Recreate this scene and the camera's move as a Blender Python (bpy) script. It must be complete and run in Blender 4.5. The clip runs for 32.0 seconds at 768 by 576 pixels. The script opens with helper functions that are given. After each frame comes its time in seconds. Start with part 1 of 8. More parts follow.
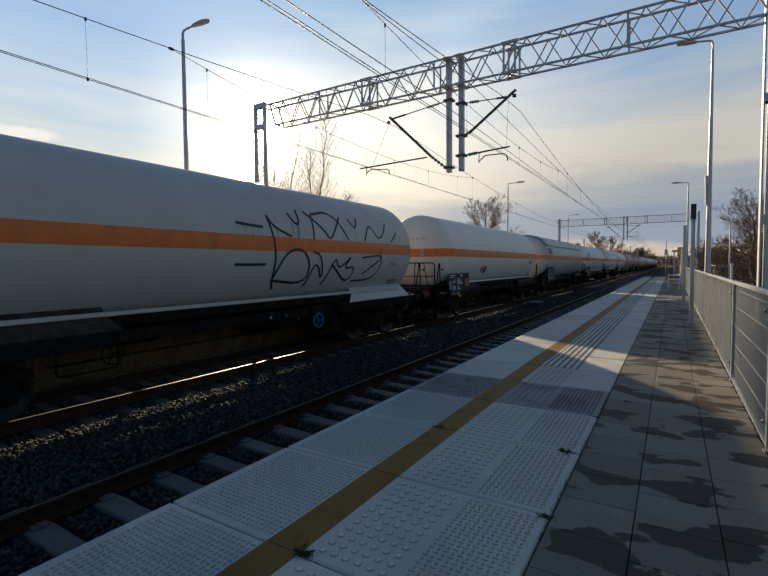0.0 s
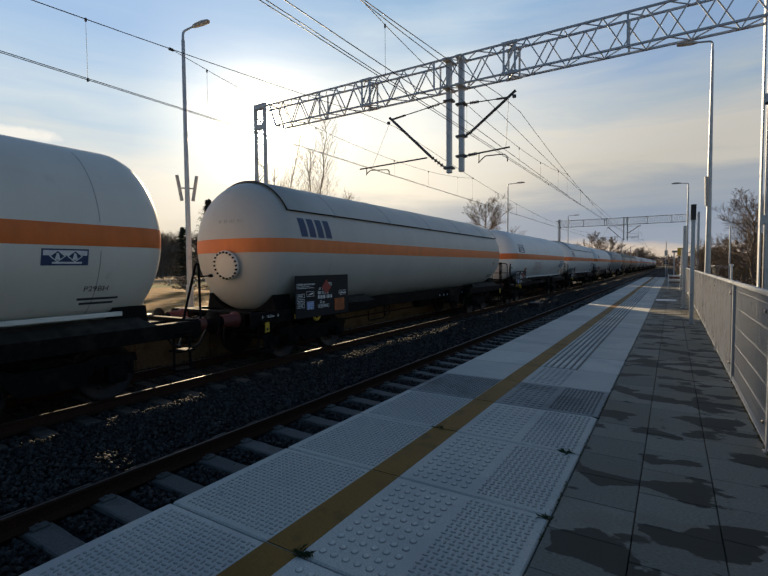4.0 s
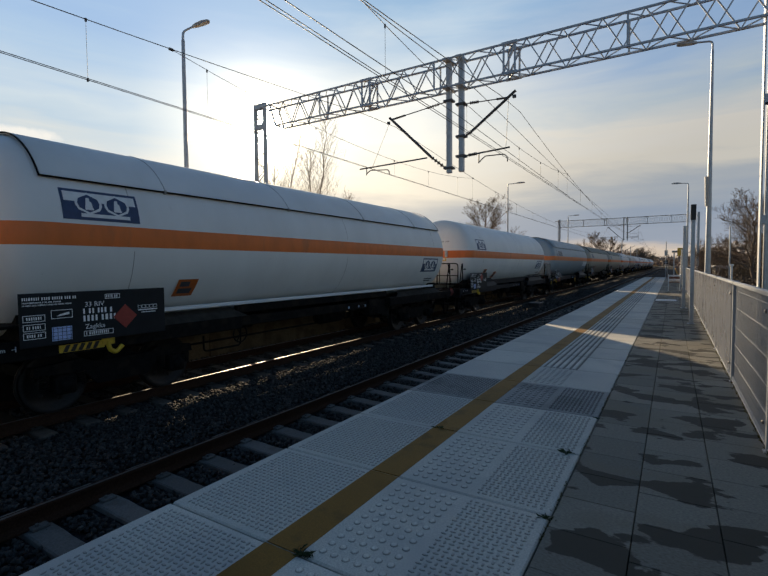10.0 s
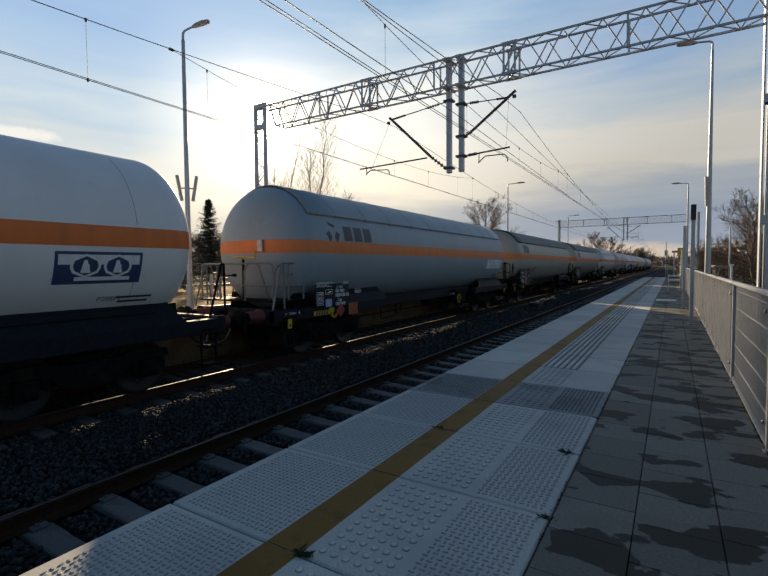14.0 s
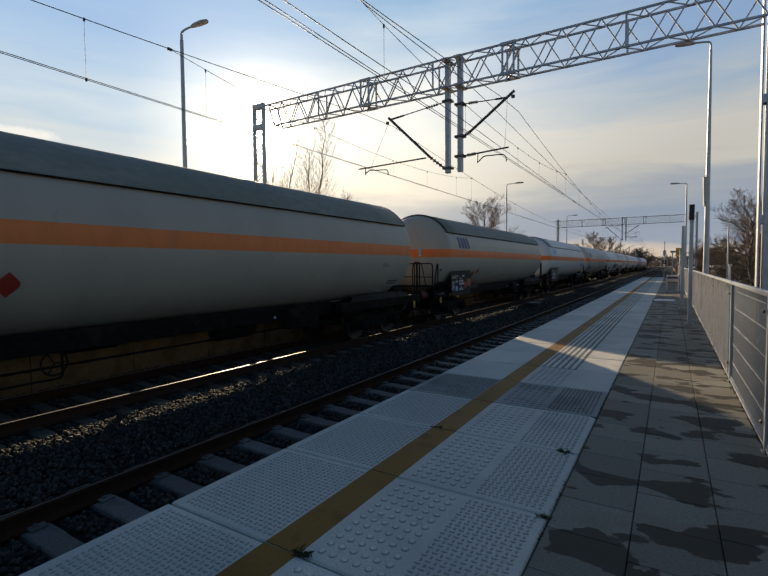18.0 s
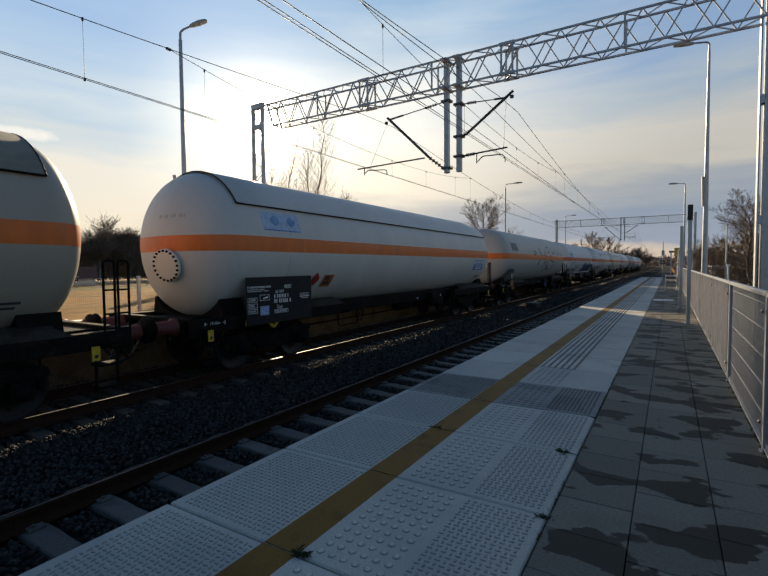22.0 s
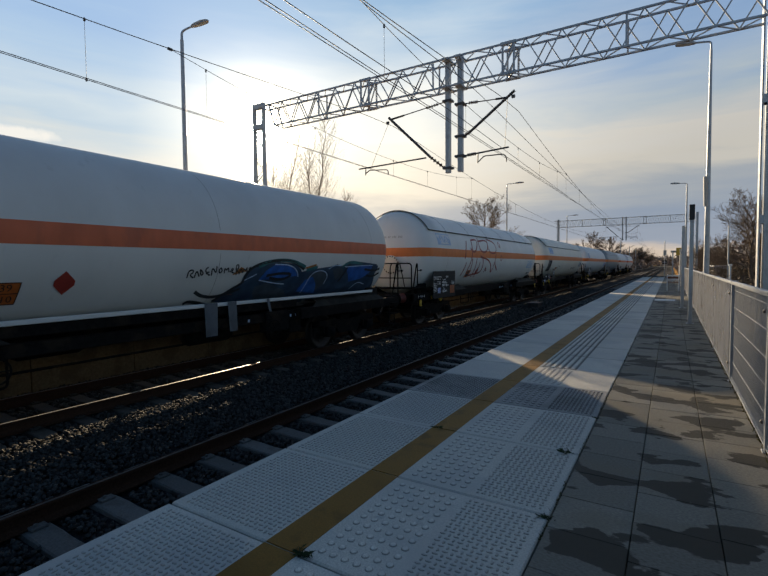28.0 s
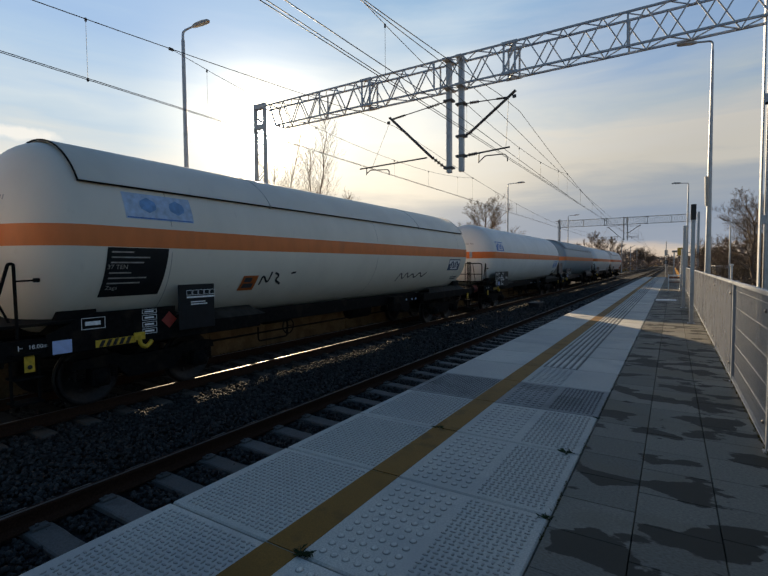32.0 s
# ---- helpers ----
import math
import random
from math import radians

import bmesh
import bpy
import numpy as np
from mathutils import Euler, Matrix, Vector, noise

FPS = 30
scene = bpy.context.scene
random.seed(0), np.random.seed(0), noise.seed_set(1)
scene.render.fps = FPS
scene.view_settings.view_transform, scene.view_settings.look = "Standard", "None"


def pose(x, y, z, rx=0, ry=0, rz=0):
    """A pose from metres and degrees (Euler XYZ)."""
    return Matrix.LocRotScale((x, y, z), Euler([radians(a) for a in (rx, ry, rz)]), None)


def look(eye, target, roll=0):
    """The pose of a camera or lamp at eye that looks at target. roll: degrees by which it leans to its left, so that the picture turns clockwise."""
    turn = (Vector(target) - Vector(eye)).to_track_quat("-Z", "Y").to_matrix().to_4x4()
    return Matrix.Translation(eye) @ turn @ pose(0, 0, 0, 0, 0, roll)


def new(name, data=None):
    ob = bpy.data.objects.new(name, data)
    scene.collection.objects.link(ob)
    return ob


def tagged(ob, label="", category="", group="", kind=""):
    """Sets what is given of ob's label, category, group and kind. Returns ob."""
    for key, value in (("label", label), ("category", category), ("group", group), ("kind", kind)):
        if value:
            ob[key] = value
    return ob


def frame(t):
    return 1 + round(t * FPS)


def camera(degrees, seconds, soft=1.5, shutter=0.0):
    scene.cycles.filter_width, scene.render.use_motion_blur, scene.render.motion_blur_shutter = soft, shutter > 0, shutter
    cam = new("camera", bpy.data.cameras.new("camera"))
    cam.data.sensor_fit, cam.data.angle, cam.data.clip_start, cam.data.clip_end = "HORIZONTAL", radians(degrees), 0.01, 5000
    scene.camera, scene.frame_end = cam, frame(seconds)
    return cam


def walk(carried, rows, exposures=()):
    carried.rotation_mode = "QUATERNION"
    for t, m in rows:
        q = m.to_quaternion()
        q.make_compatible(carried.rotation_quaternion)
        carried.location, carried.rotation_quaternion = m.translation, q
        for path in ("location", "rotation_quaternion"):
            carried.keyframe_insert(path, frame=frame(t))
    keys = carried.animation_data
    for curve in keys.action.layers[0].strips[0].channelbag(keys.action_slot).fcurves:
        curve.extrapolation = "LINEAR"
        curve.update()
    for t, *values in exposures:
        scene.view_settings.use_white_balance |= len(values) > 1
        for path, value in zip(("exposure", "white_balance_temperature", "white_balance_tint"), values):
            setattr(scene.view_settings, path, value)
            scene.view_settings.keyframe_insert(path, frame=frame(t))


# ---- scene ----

# ------------------------------------------------------------------ camera
EYE = (0.0, 0.0, 1.42)
YAW, PITCH, ROLL = 31.60, 2.72, -0.50


def aim(turn, lift=0.0):
    a, b = radians(YAW - turn), radians(PITCH - lift)
    way = Vector((-math.sin(a) * math.cos(b), math.cos(a) * math.cos(b), -math.sin(b)))
    return look(EYE, Vector(EYE) + way * 10, ROLL)


cam = camera(78.66, 32.0, 1.5)
walk(cam, [(t, aim(turn, lift)) for t, turn, lift in (
    (0.0, 0.000, 0.0), (2.0, 0.000, 0.0), (3.0, 0.000, 0.06), (9.0, 0.000, 0.07), (14.5, 0.000, 0.07), (16.5, 0.070, 0.07),
    (18.0, 0.140, 0.07), (19.5, 0.172, 0.07), (20.5, 0.257, 0.07), (23.0, 0.273, 0.07), (25.0, 0.273, 0.07),
    (25.5, 0.234, 0.07), (27.5, 0.133, 0.06), (28.5, 0.094, 0.06), (30.0, 0.070, 0.06), (31.0, 0.047, 0.06), (32.0, 0.000, 0.05))])

# ------------------------------------------------------------------ sky, sun, exposure
SUN_UP, SUN_SIDE = 15.25, -45.69          # elevation; angle from the track's direction towards the fields
scene.view_settings.exposure = 0.62
to_sun = Vector((math.sin(radians(SUN_SIDE)) * math.cos(radians(SUN_UP)),
                 math.cos(radians(SUN_SIDE)) * math.cos(radians(SUN_UP)), math.sin(radians(SUN_UP))))
world = bpy.data.worlds.new("winter_sky")
scene.world = world
world.use_nodes = True


def build_sky():
    nt = world.node_tree
    N, L = nt.nodes, nt.links
    N.clear()

    def node(kind, **kw):
        n = N.new(kind)
        for k, v in kw.items():
            n.inputs[k.replace("_", " ")].default_value = v
        return n

    out = N.new("ShaderNodeOutputWorld")
    bg = N.new("ShaderNodeBackground")
    sky = N.new("ShaderNodeTexSky")
    sky.sky_type = "NISHITA"
    sky.sun_disc = False
    sky.sun_elevation, sky.sun_rotation = radians(SUN_UP), radians(SUN_SIDE)
    sky.air_density, sky.dust_density, sky.ozone_density = 1.0, 0.5, 3.0
    tc = N.new("ShaderNodeTexCoord")
    nrm = N.new("ShaderNodeVectorMath")
    nrm.operation = "NORMALIZE"
    L.new(tc.outputs["Generated"], nrm.inputs[0])

    def mth(op, a, b=None, clamp=False):
        m = N.new("ShaderNodeMath")
        m.operation, m.use_clamp = op, clamp
        for i, v in enumerate((a, b)):
            if v is None:
                continue
            if isinstance(v, (int, float)):
                m.inputs[i].default_value = v
            else:
                L.new(v, m.inputs[i])
        return m.outputs[0]

    def mix(fac, a, b, how="MIX"):
        m = N.new("ShaderNodeMix")
        m.data_type, m.blend_type = "RGBA", how
        for sock, v in ((m.inputs[0], fac), (m.inputs[6], a), (m.inputs[7], b)):
            if isinstance(v, (int, float)):
                sock.default_value = v
            elif isinstance(v, tuple):
                sock.default_value = v
            else:
                L.new(v, sock)
        return m.outputs[2]

    def ramp(v, *stops):
        r = N.new("ShaderNodeValToRGB")
        while len(r.color_ramp.elements) < len(stops):
            r.color_ramp.elements.new(0.5)
        for e, (pos, c) in zip(r.color_ramp.elements, stops):
            e.position, e.color = pos, (c, c, c, 1)
        L.new(v, r.inputs[0])
        return r.outputs[0]

    sep = N.new("ShaderNodeSeparateXYZ")
    L.new(nrm.outputs[0], sep.inputs[0])
    height = sep.outputs[2]
    dot = N.new("ShaderNodeVectorMath")
    dot.operation = "DOT_PRODUCT"
    L.new(nrm.outputs[0], dot.inputs[0])
    dot.inputs[1].default_value = to_sun
    near_sun = dot.outputs["Value"]
    # long streaks in the haze, flattened towards the horizon
    flat = N.new("ShaderNodeMapping")
    flat.inputs["Scale"].default_value = (1.6, 1.6, 11.0)
    flat.inputs["Rotation"].default_value = (0, 0, radians(35))
    L.new(nrm.outputs[0], flat.inputs[0])
    streak = node("ShaderNodeTexNoise", Scale=1.9, Detail=7.0, Roughness=0.55, Distortion=0.35)
    L.new(flat.outputs[0], streak.inputs["Vector"])
    facing = mth("ADD", mth("MULTIPLY", near_sun, 0.5), 0.5)
    # clear winter sky, duller away from the sun
    dull = ramp(facing, (0.0, DULL), (0.55, DULL), (0.70, 0.46), (0.83, 0.64), (0.93, 0.52))
    clear = mix(1.0, mix(1.0, sky.outputs[0], (SKY_GAIN * 0.88, SKY_GAIN * 1.0, SKY_GAIN * 1.04, 1), "MULTIPLY"), dull, "MULTIPLY")
    low = ramp(height, (0.0, 1.0), (0.13, 0.85), (0.28, 0.15), (0.50, 0.0))
    clear = mix(mth("MULTIPLY", low, 0.30), clear, CLOUD)

    # thin sheets of cloud: their colour by height over the field, by the sun and over the line's far end
    def sheet(stops):
        wave = mth("ADD", height, mth("MULTIPLY", mth("SUBTRACT", streak.outputs[0], 0.5), 0.16))
        r = N.new("ShaderNodeValToRGB")
        while len(r.color_ramp.elements) < len(stops):
            r.color_ramp.elements.new(0.5)
        for e, (pos, c) in zip(r.color_ramp.elements, stops):
            e.position, e.color = pos, (*c, 1)
        L.new(wave, r.inputs[0])
        k = N.new("ShaderNodeVectorMath")
        k.operation = "SCALE"
        k.inputs["Scale"].default_value = 10.0
        L.new(r.outputs[0], k.inputs[0])
        return k.outputs[0]

    along = N.new("ShaderNodeVectorMath")
    along.operation = "DOT_PRODUCT"
    L.new(nrm.outputs[0], along.inputs[0])
    along.inputs[1].default_value = (0.174, 0.985, 0.0)
    clouds = mix(ramp(along.outputs["Value"], (0.34, 0.0), (0.66, 1.0)), sheet(OVER_FIELD), sheet(BY_SUN))
    clouds = mix(ramp(along.outputs["Value"], (0.76, 0.0), (0.97, 1.0)), clouds, sheet(OVER_LINE))
    front = mth("MULTIPLY", ramp(facing, (0.50, 0.0), (0.78, 1.0)), ramp(height, (0.46, 1.0), (0.62, 0.0)))
    grey = mix(front, clear, clouds)
    # one small bright cloud low on the field's side
    away = N.new("ShaderNodeVectorMath")
    away.operation = "SUBTRACT"
    L.new(nrm.outputs[0], away.inputs[0])
    away.inputs[1].default_value = PUFF
    spread = N.new("ShaderNodeMapping")
    spread.inputs["Scale"].default_value = (15.0, 15.0, 75.0)
    L.new(away.outputs[0], spread.inputs[0])
    far = N.new("ShaderNodeVectorMath")
    far.operation = "LENGTH"
    L.new(spread.outputs[0], far.inputs[0])
    fluff = node("ShaderNodeTexNoise", Scale=38.0, Detail=4.0, Roughness=0.55)
    L.new(nrm.outputs[0], fluff.inputs["Vector"])
    puff = ramp(mth("SUBTRACT", mth("ADD", mth("MULTIPLY", fluff.outputs[0], 1.1), 0.4), far.outputs["Value"]), (0.0, 0.0), (0.45, 0.85))
    grey = mix(puff, grey, (9.6, 9.2, 8.4, 1))
    # haze that glows round the sun
    glow = None
    for sharp, gain in GLOW:
        lobe = mth("MULTIPLY", mth("POWER", mth("MAXIMUM", near_sun, 0.0), sharp), gain)
        glow = lobe if glow is None else mth("ADD", glow, lobe)
    tint = N.new("ShaderNodeVectorMath")
    tint.operation = "SCALE"
    tint.inputs[0].default_value = (1.0, 0.86, 0.62)
    L.new(glow, tint.inputs["Scale"])
    total = mix(1.0, grey, tint.outputs[0], "ADD")
    L.new(total, bg.inputs[0])
    bg.inputs[1].default_value = SKY_STRENGTH
    L.new(bg.outputs[0], out.inputs[0])


SKY_STRENGTH = 0.0651
SKY_GAIN = 2.0
DULL = 0.46
CLOUD = (6.2, 6.1, 5.7, 1)
OVER_FIELD = [(0.0, (0.88, 0.75, 0.56)), (0.10, (0.92, 0.82, 0.65)), (0.17, (0.86, 0.82, 0.73)), (0.215, (0.66, 0.72, 0.74)), (0.25, (0.54, 0.66, 0.76)),
              (0.29, (0.62, 0.72, 0.79)), (0.36, (0.44, 0.60, 0.79)), (0.43, (0.36, 0.53, 0.78))]
BY_SUN = [(0.0, (0.66, 0.55, 0.43)), (0.035, (0.64, 0.55, 0.46)), (0.06, (0.46, 0.47, 0.49)), (0.11, (0.70, 0.66, 0.59)), (0.165, (1.05, 0.93, 0.74)),
          (0.25, (1.08, 1.04, 0.92)), (0.33, (0.92, 0.93, 0.89)), (0.41, (0.58, 0.69, 0.79)), (0.48, (0.34, 0.52, 0.73))]
OVER_LINE = [(0.0, (0.64, 0.52, 0.41)), (0.028, (0.64, 0.54, 0.45)), (0.048, (0.33, 0.37, 0.44)), (0.10, (0.28, 0.335, 0.42)), (0.145, (0.37, 0.40, 0.43)),
             (0.185, (0.56, 0.535, 0.48)), (0.235, (0.565, 0.545, 0.505)), (0.29, (0.345, 0.425, 0.50)), (0.36, (0.155, 0.295, 0.52)), (0.43, (0.115, 0.245, 0.49))]
PUFF = (-0.912, 0.344, 0.222)
GLOW = ((14.0, 0.5), (90.0, 6.0), (700.0, 110.0), (4500.0, 900.0))
build_sky()
sun = bpy.data.lights.new("sun", "SUN")
sun.energy, sun.angle, sun.color = 5.0, radians(0.6), (1.0, 0.77, 0.49)
new("sun", sun).matrix_world = look(to_sun * 50, (0, 0, 0))


# ------------------------------------------------------------------ materials
def surface(name, base, rough=0.7, metal=0.0, grain=None, stains=None, bump=0.0, bump_scale=60.0, piece=0.0, island=0.0,
            stretch=(1, 1, 1), placed=False, coat=0.0, spec=0.5):
    """grain: (scale, amount); stains: (scale, threshold, colour, amount, roughness or None); piece: brightness spread between objects."""
    m = bpy.data.materials.new(name)
    m.use_nodes = True
    nt = m.node_tree
    N, L = nt.nodes, nt.links
    b = N["Principled BSDF"]
    b.inputs["Metallic"].default_value = metal
    b.inputs["Roughness"].default_value = rough
    b.inputs["Coat Weight"].default_value = coat
    b.inputs["Specular IOR Level"].default_value = spec
    tc = N.new("ShaderNodeTexCoord")
    mp = N.new("ShaderNodeMapping")
    mp.inputs["Scale"].default_value = stretch
    L.new(N.new("ShaderNodeNewGeometry").outputs["Position"] if placed else tc.outputs["Object"], mp.inputs[0])
    col = None

    def mix(fac, a, c, how="MIX"):
        x = N.new("ShaderNodeMix")
        x.data_type, x.blend_type = "RGBA", how
        for sock, v in ((x.inputs[0], fac), (x.inputs[6], a), (x.inputs[7], c)):
            if isinstance(v, (int, float)):
                sock.default_value = v
            elif isinstance(v, tuple):
                sock.default_value = (*v[:3], 1)
            else:
                L.new(v, sock)
        return x.outputs[2]

    def noise_at(scale, detail=4.0, vec=mp):
        n = N.new("ShaderNodeTexNoise")
        n.inputs["Scale"].default_value, n.inputs["Detail"].default_value = scale, detail
        L.new(vec.outputs[0], n.inputs["Vector"])
        return n.outputs[0]

    def ramp(v, lo, hi, a=0.0, c=1.0):
        r = N.new("ShaderNodeMapRange")
        r.inputs[1].default_value, r.inputs[2].default_value, r.inputs[3].default_value, r.inputs[4].default_value = lo, hi, a, c
        L.new(v, r.inputs[0])
        return r.outputs[0]

    col = base
    if piece or island:
        if piece:
            rnd = N.new("ShaderNodeObjectInfo").outputs["Random"]
        else:
            rnd = N.new("ShaderNodeNewGeometry").outputs["Random Per Island"]
        amt = piece or island
        f = ramp(rnd, 0, 1, 1 - amt, 1 + amt)
        comb = N.new("ShaderNodeCombineColor")
        for i in range(3):
            L.new(f, comb.inputs[i])
        col = mix(1.0, col, comb.outputs[0], "MULTIPLY")
    if grain:
        f = ramp(noise_at(grain[0]), 0.3, 0.7, 1 - grain[1], 1 + grain[1])
        comb = N.new("ShaderNodeCombineColor")
        for i in range(3):
            L.new(f, comb.inputs[i])
        col = mix(1.0, col, comb.outputs[0], "MULTIPLY")
    rsock = None
    if stains:
        if not isinstance(stains[0], tuple):
            stains = (stains,)
        for scale, cut, tint, amount, srough, *soft in stains:
            n = noise_at(scale, 8.0)
            f = ramp(n, cut, cut + (soft[0] if soft else 0.10), 0, amount)
            col = mix(f, col, tint)
            if srough is not None:
                r = N.new("ShaderNodeMix")
                r.data_type = "FLOAT"
                L.new(f, r.inputs[0])
                r.inputs[2].default_value, r.inputs[3].default_value = rough, srough
                rsock = r.outputs[0]
    if isinstance(col, tuple):
        b.inputs["Base Color"].default_value = (*col[:3], 1)
    else:
        L.new(col, b.inputs["Base Color"])
    if rsock is not None:
        L.new(rsock, b.inputs["Roughness"])
    if bump:
        bp = N.new("ShaderNodeBump")
        bp.inputs["Strength"].default_value, bp.inputs["Distance"].default_value = min(1.0, bump), 0.01
        L.new(noise_at(bump_scale, 3.0), bp.inputs["Height"])
        L.new(bp.outputs[0], b.inputs["Normal"])
    return m


def see_through(name, tint, rough, share):
    """A thin sheet: part of the light passes straight through, the rest is scattered."""
    m = bpy.data.materials.new(name)
    m.use_nodes = True
    N, L = m.node_tree.nodes, m.node_tree.links
    out, b = N["Material Output"], N["Principled BSDF"]
    b.inputs["Base Color"].default_value = (*tint, 1)
    b.inputs["Roughness"].default_value = rough
    t = N.new("ShaderNodeBsdfTransparent")
    tr = N.new("ShaderNodeBsdfTranslucent")
    tr.inputs[0].default_value = (*tint, 1)
    a, c = N.new("ShaderNodeMixShader"), N.new("ShaderNodeMixShader")
    a.inputs[0].default_value = 0.45
    L.new(b.outputs[0], a.inputs[1])
    L.new(tr.outputs[0], a.inputs[2])
    tc = N.new("ShaderNodeTexCoord")
    n = N.new("ShaderNodeTexNoise")
    n.inputs["Scale"].default_value, n.inputs["Detail"].default_value = 3.0, 6.0
    L.new(tc.outputs["Object"], n.inputs["Vector"])
    r = N.new("ShaderNodeMapRange")
    r.inputs[1].default_value, r.inputs[2].default_value = 0.3, 0.7
    r.inputs[3].default_value, r.inputs[4].default_value = share * 0.75, min(1.0, share * 1.25)
    L.new(n.outputs[0], r.inputs[0])
    L.new(r.outputs[0], c.inputs[0])
    L.new(a.outputs[0], c.inputs[1])
    L.new(t.outputs[0], c.inputs[2])
    L.new(c.outputs[0], out.inputs[0])
    return m


def oil_shade_band(m, half, colour):
    """Darkens the middle of the track: dropped grease, and painted shade of the train above."""
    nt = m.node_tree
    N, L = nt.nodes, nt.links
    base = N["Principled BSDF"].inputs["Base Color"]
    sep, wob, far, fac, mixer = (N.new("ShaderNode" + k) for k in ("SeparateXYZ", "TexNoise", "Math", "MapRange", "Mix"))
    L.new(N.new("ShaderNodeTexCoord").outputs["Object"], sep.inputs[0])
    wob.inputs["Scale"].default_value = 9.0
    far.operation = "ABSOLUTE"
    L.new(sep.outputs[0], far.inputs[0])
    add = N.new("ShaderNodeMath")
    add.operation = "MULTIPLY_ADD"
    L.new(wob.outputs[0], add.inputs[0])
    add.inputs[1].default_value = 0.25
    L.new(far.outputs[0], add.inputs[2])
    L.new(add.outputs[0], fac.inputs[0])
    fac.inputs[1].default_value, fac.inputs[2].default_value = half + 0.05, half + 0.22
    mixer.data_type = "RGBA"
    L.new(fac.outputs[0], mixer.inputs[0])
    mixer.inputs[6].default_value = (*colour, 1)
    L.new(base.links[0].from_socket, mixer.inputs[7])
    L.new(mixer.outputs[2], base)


def stud_shade_wear(m, foot, top):
    """Paints grime and shade round each raised stud; treading feet keep the tops clean."""
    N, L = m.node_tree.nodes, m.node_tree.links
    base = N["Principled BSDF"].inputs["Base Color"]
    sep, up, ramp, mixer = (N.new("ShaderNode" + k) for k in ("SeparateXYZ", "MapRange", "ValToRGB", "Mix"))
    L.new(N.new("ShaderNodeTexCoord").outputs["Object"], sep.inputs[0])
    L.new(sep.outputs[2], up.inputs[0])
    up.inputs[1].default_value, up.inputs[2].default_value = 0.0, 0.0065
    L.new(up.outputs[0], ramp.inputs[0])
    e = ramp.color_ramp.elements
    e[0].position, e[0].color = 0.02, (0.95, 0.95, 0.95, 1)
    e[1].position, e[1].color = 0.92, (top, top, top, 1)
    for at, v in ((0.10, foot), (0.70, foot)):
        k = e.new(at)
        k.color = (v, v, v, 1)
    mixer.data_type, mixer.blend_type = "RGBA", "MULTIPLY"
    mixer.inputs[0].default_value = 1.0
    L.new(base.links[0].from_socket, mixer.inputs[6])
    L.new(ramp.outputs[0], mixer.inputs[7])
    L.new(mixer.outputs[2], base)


M = {}
M["slab"] = surface("precast_slab", (0.59, 0.572, 0.510), 0.75, grain=(110, 0.22), stains=((1.3, 0.52, (0.45, 0.45, 0.42), 0.6, None), (9, 0.62, (0.30, 0.30, 0.295), 0.4, None), (0.6, 0.5, (0.48, 0.47, 0.445), 0.6, None)), bump=0.25, bump_scale=220, piece=0.12, placed=True, spec=0.2)
M["slab_dark"] = surface("darker_precast_slab", (0.315, 0.31, 0.295), 0.75, grain=(110, 0.25), stains=((1.6, 0.5, (0.19, 0.19, 0.18), 0.6, None), (9, 0.6, (0.15, 0.15, 0.15), 0.5, None)), bump=0.3, bump_scale=220, placed=True, spec=0.2)
M["yellow"] = surface("worn_yellow_paint", (0.225, 0.112, 0.018), 0.7, grain=(120, 0.2), stains=((5, 0.56, (0.11, 0.058, 0.012), 0.6, None), (1.3, 0.52, (0.15, 0.075, 0.010), 0.6, None)), bump=0.15, bump_scale=180, placed=True, spec=0.2)
M["paver"] = surface("damp_concrete_paver", (0.200, 0.190, 0.160), 0.7, grain=(75, 0.22), stains=((14, 0.66, (0.24, 0.22, 0.18), 0.4, None), (1.1, 0.52, (0.18, 0.158, 0.118), 0.6, None), (2.3, 0.535, (0.052, 0.049, 0.040), 0.97, None, 0.014)), bump=0.2, bump_scale=200, piece=0.2, stretch=(0.75, 1.2, 1), placed=True, spec=0.12)
# stud sides are darkened in the colour, standing in for their shade
stud_shade_wear(M["slab"], 0.60, 1.08)
stud_shade_wear(M["slab_dark"], 0.45, 1.25)
M["joint"] = surface("dark_joint_sand", (0.035, 0.034, 0.03), 0.95, grain=(90, 0.4), bump=0.5)
M["edge"] = surface("platform_wall_concrete", (0.22, 0.22, 0.21), 0.85, grain=(40, 0.2), stains=(3, 0.5, (0.10, 0.10, 0.09), 0.7, None), bump=0.4)
M["stone"] = surface("ballast_stone", (0.050, 0.049, 0.046), 0.85, grain=(60, 0.25), island=0.62, bump=0.3, spec=0.15)
M["bed"] = surface("ballast_bed", (0.026, 0.026, 0.027), 0.95, grain=(35, 0.6), stains=(4, 0.5, (0.018, 0.018, 0.018), 0.6, None), bump=1.0, bump_scale=45, spec=0.1)
M["sleeper"] = surface("sleeper_concrete", (0.135, 0.13, 0.118), 0.85, grain=(50, 0.2), stains=(6, 0.54, (0.09, 0.082, 0.07), 0.6, None), bump=0.3, piece=0.2, placed=True)
# darker copy for the train's track: oil plus shade put into the colour
M["oily_shaded_sleeper"] = surface("oil_and_shade_sleeper", (0.085, 0.075, 0.062), 0.85, grain=(50, 0.2), stains=(6, 0.54, (0.09, 0.082, 0.07), 0.6, None), bump=0.3, piece=0.2)
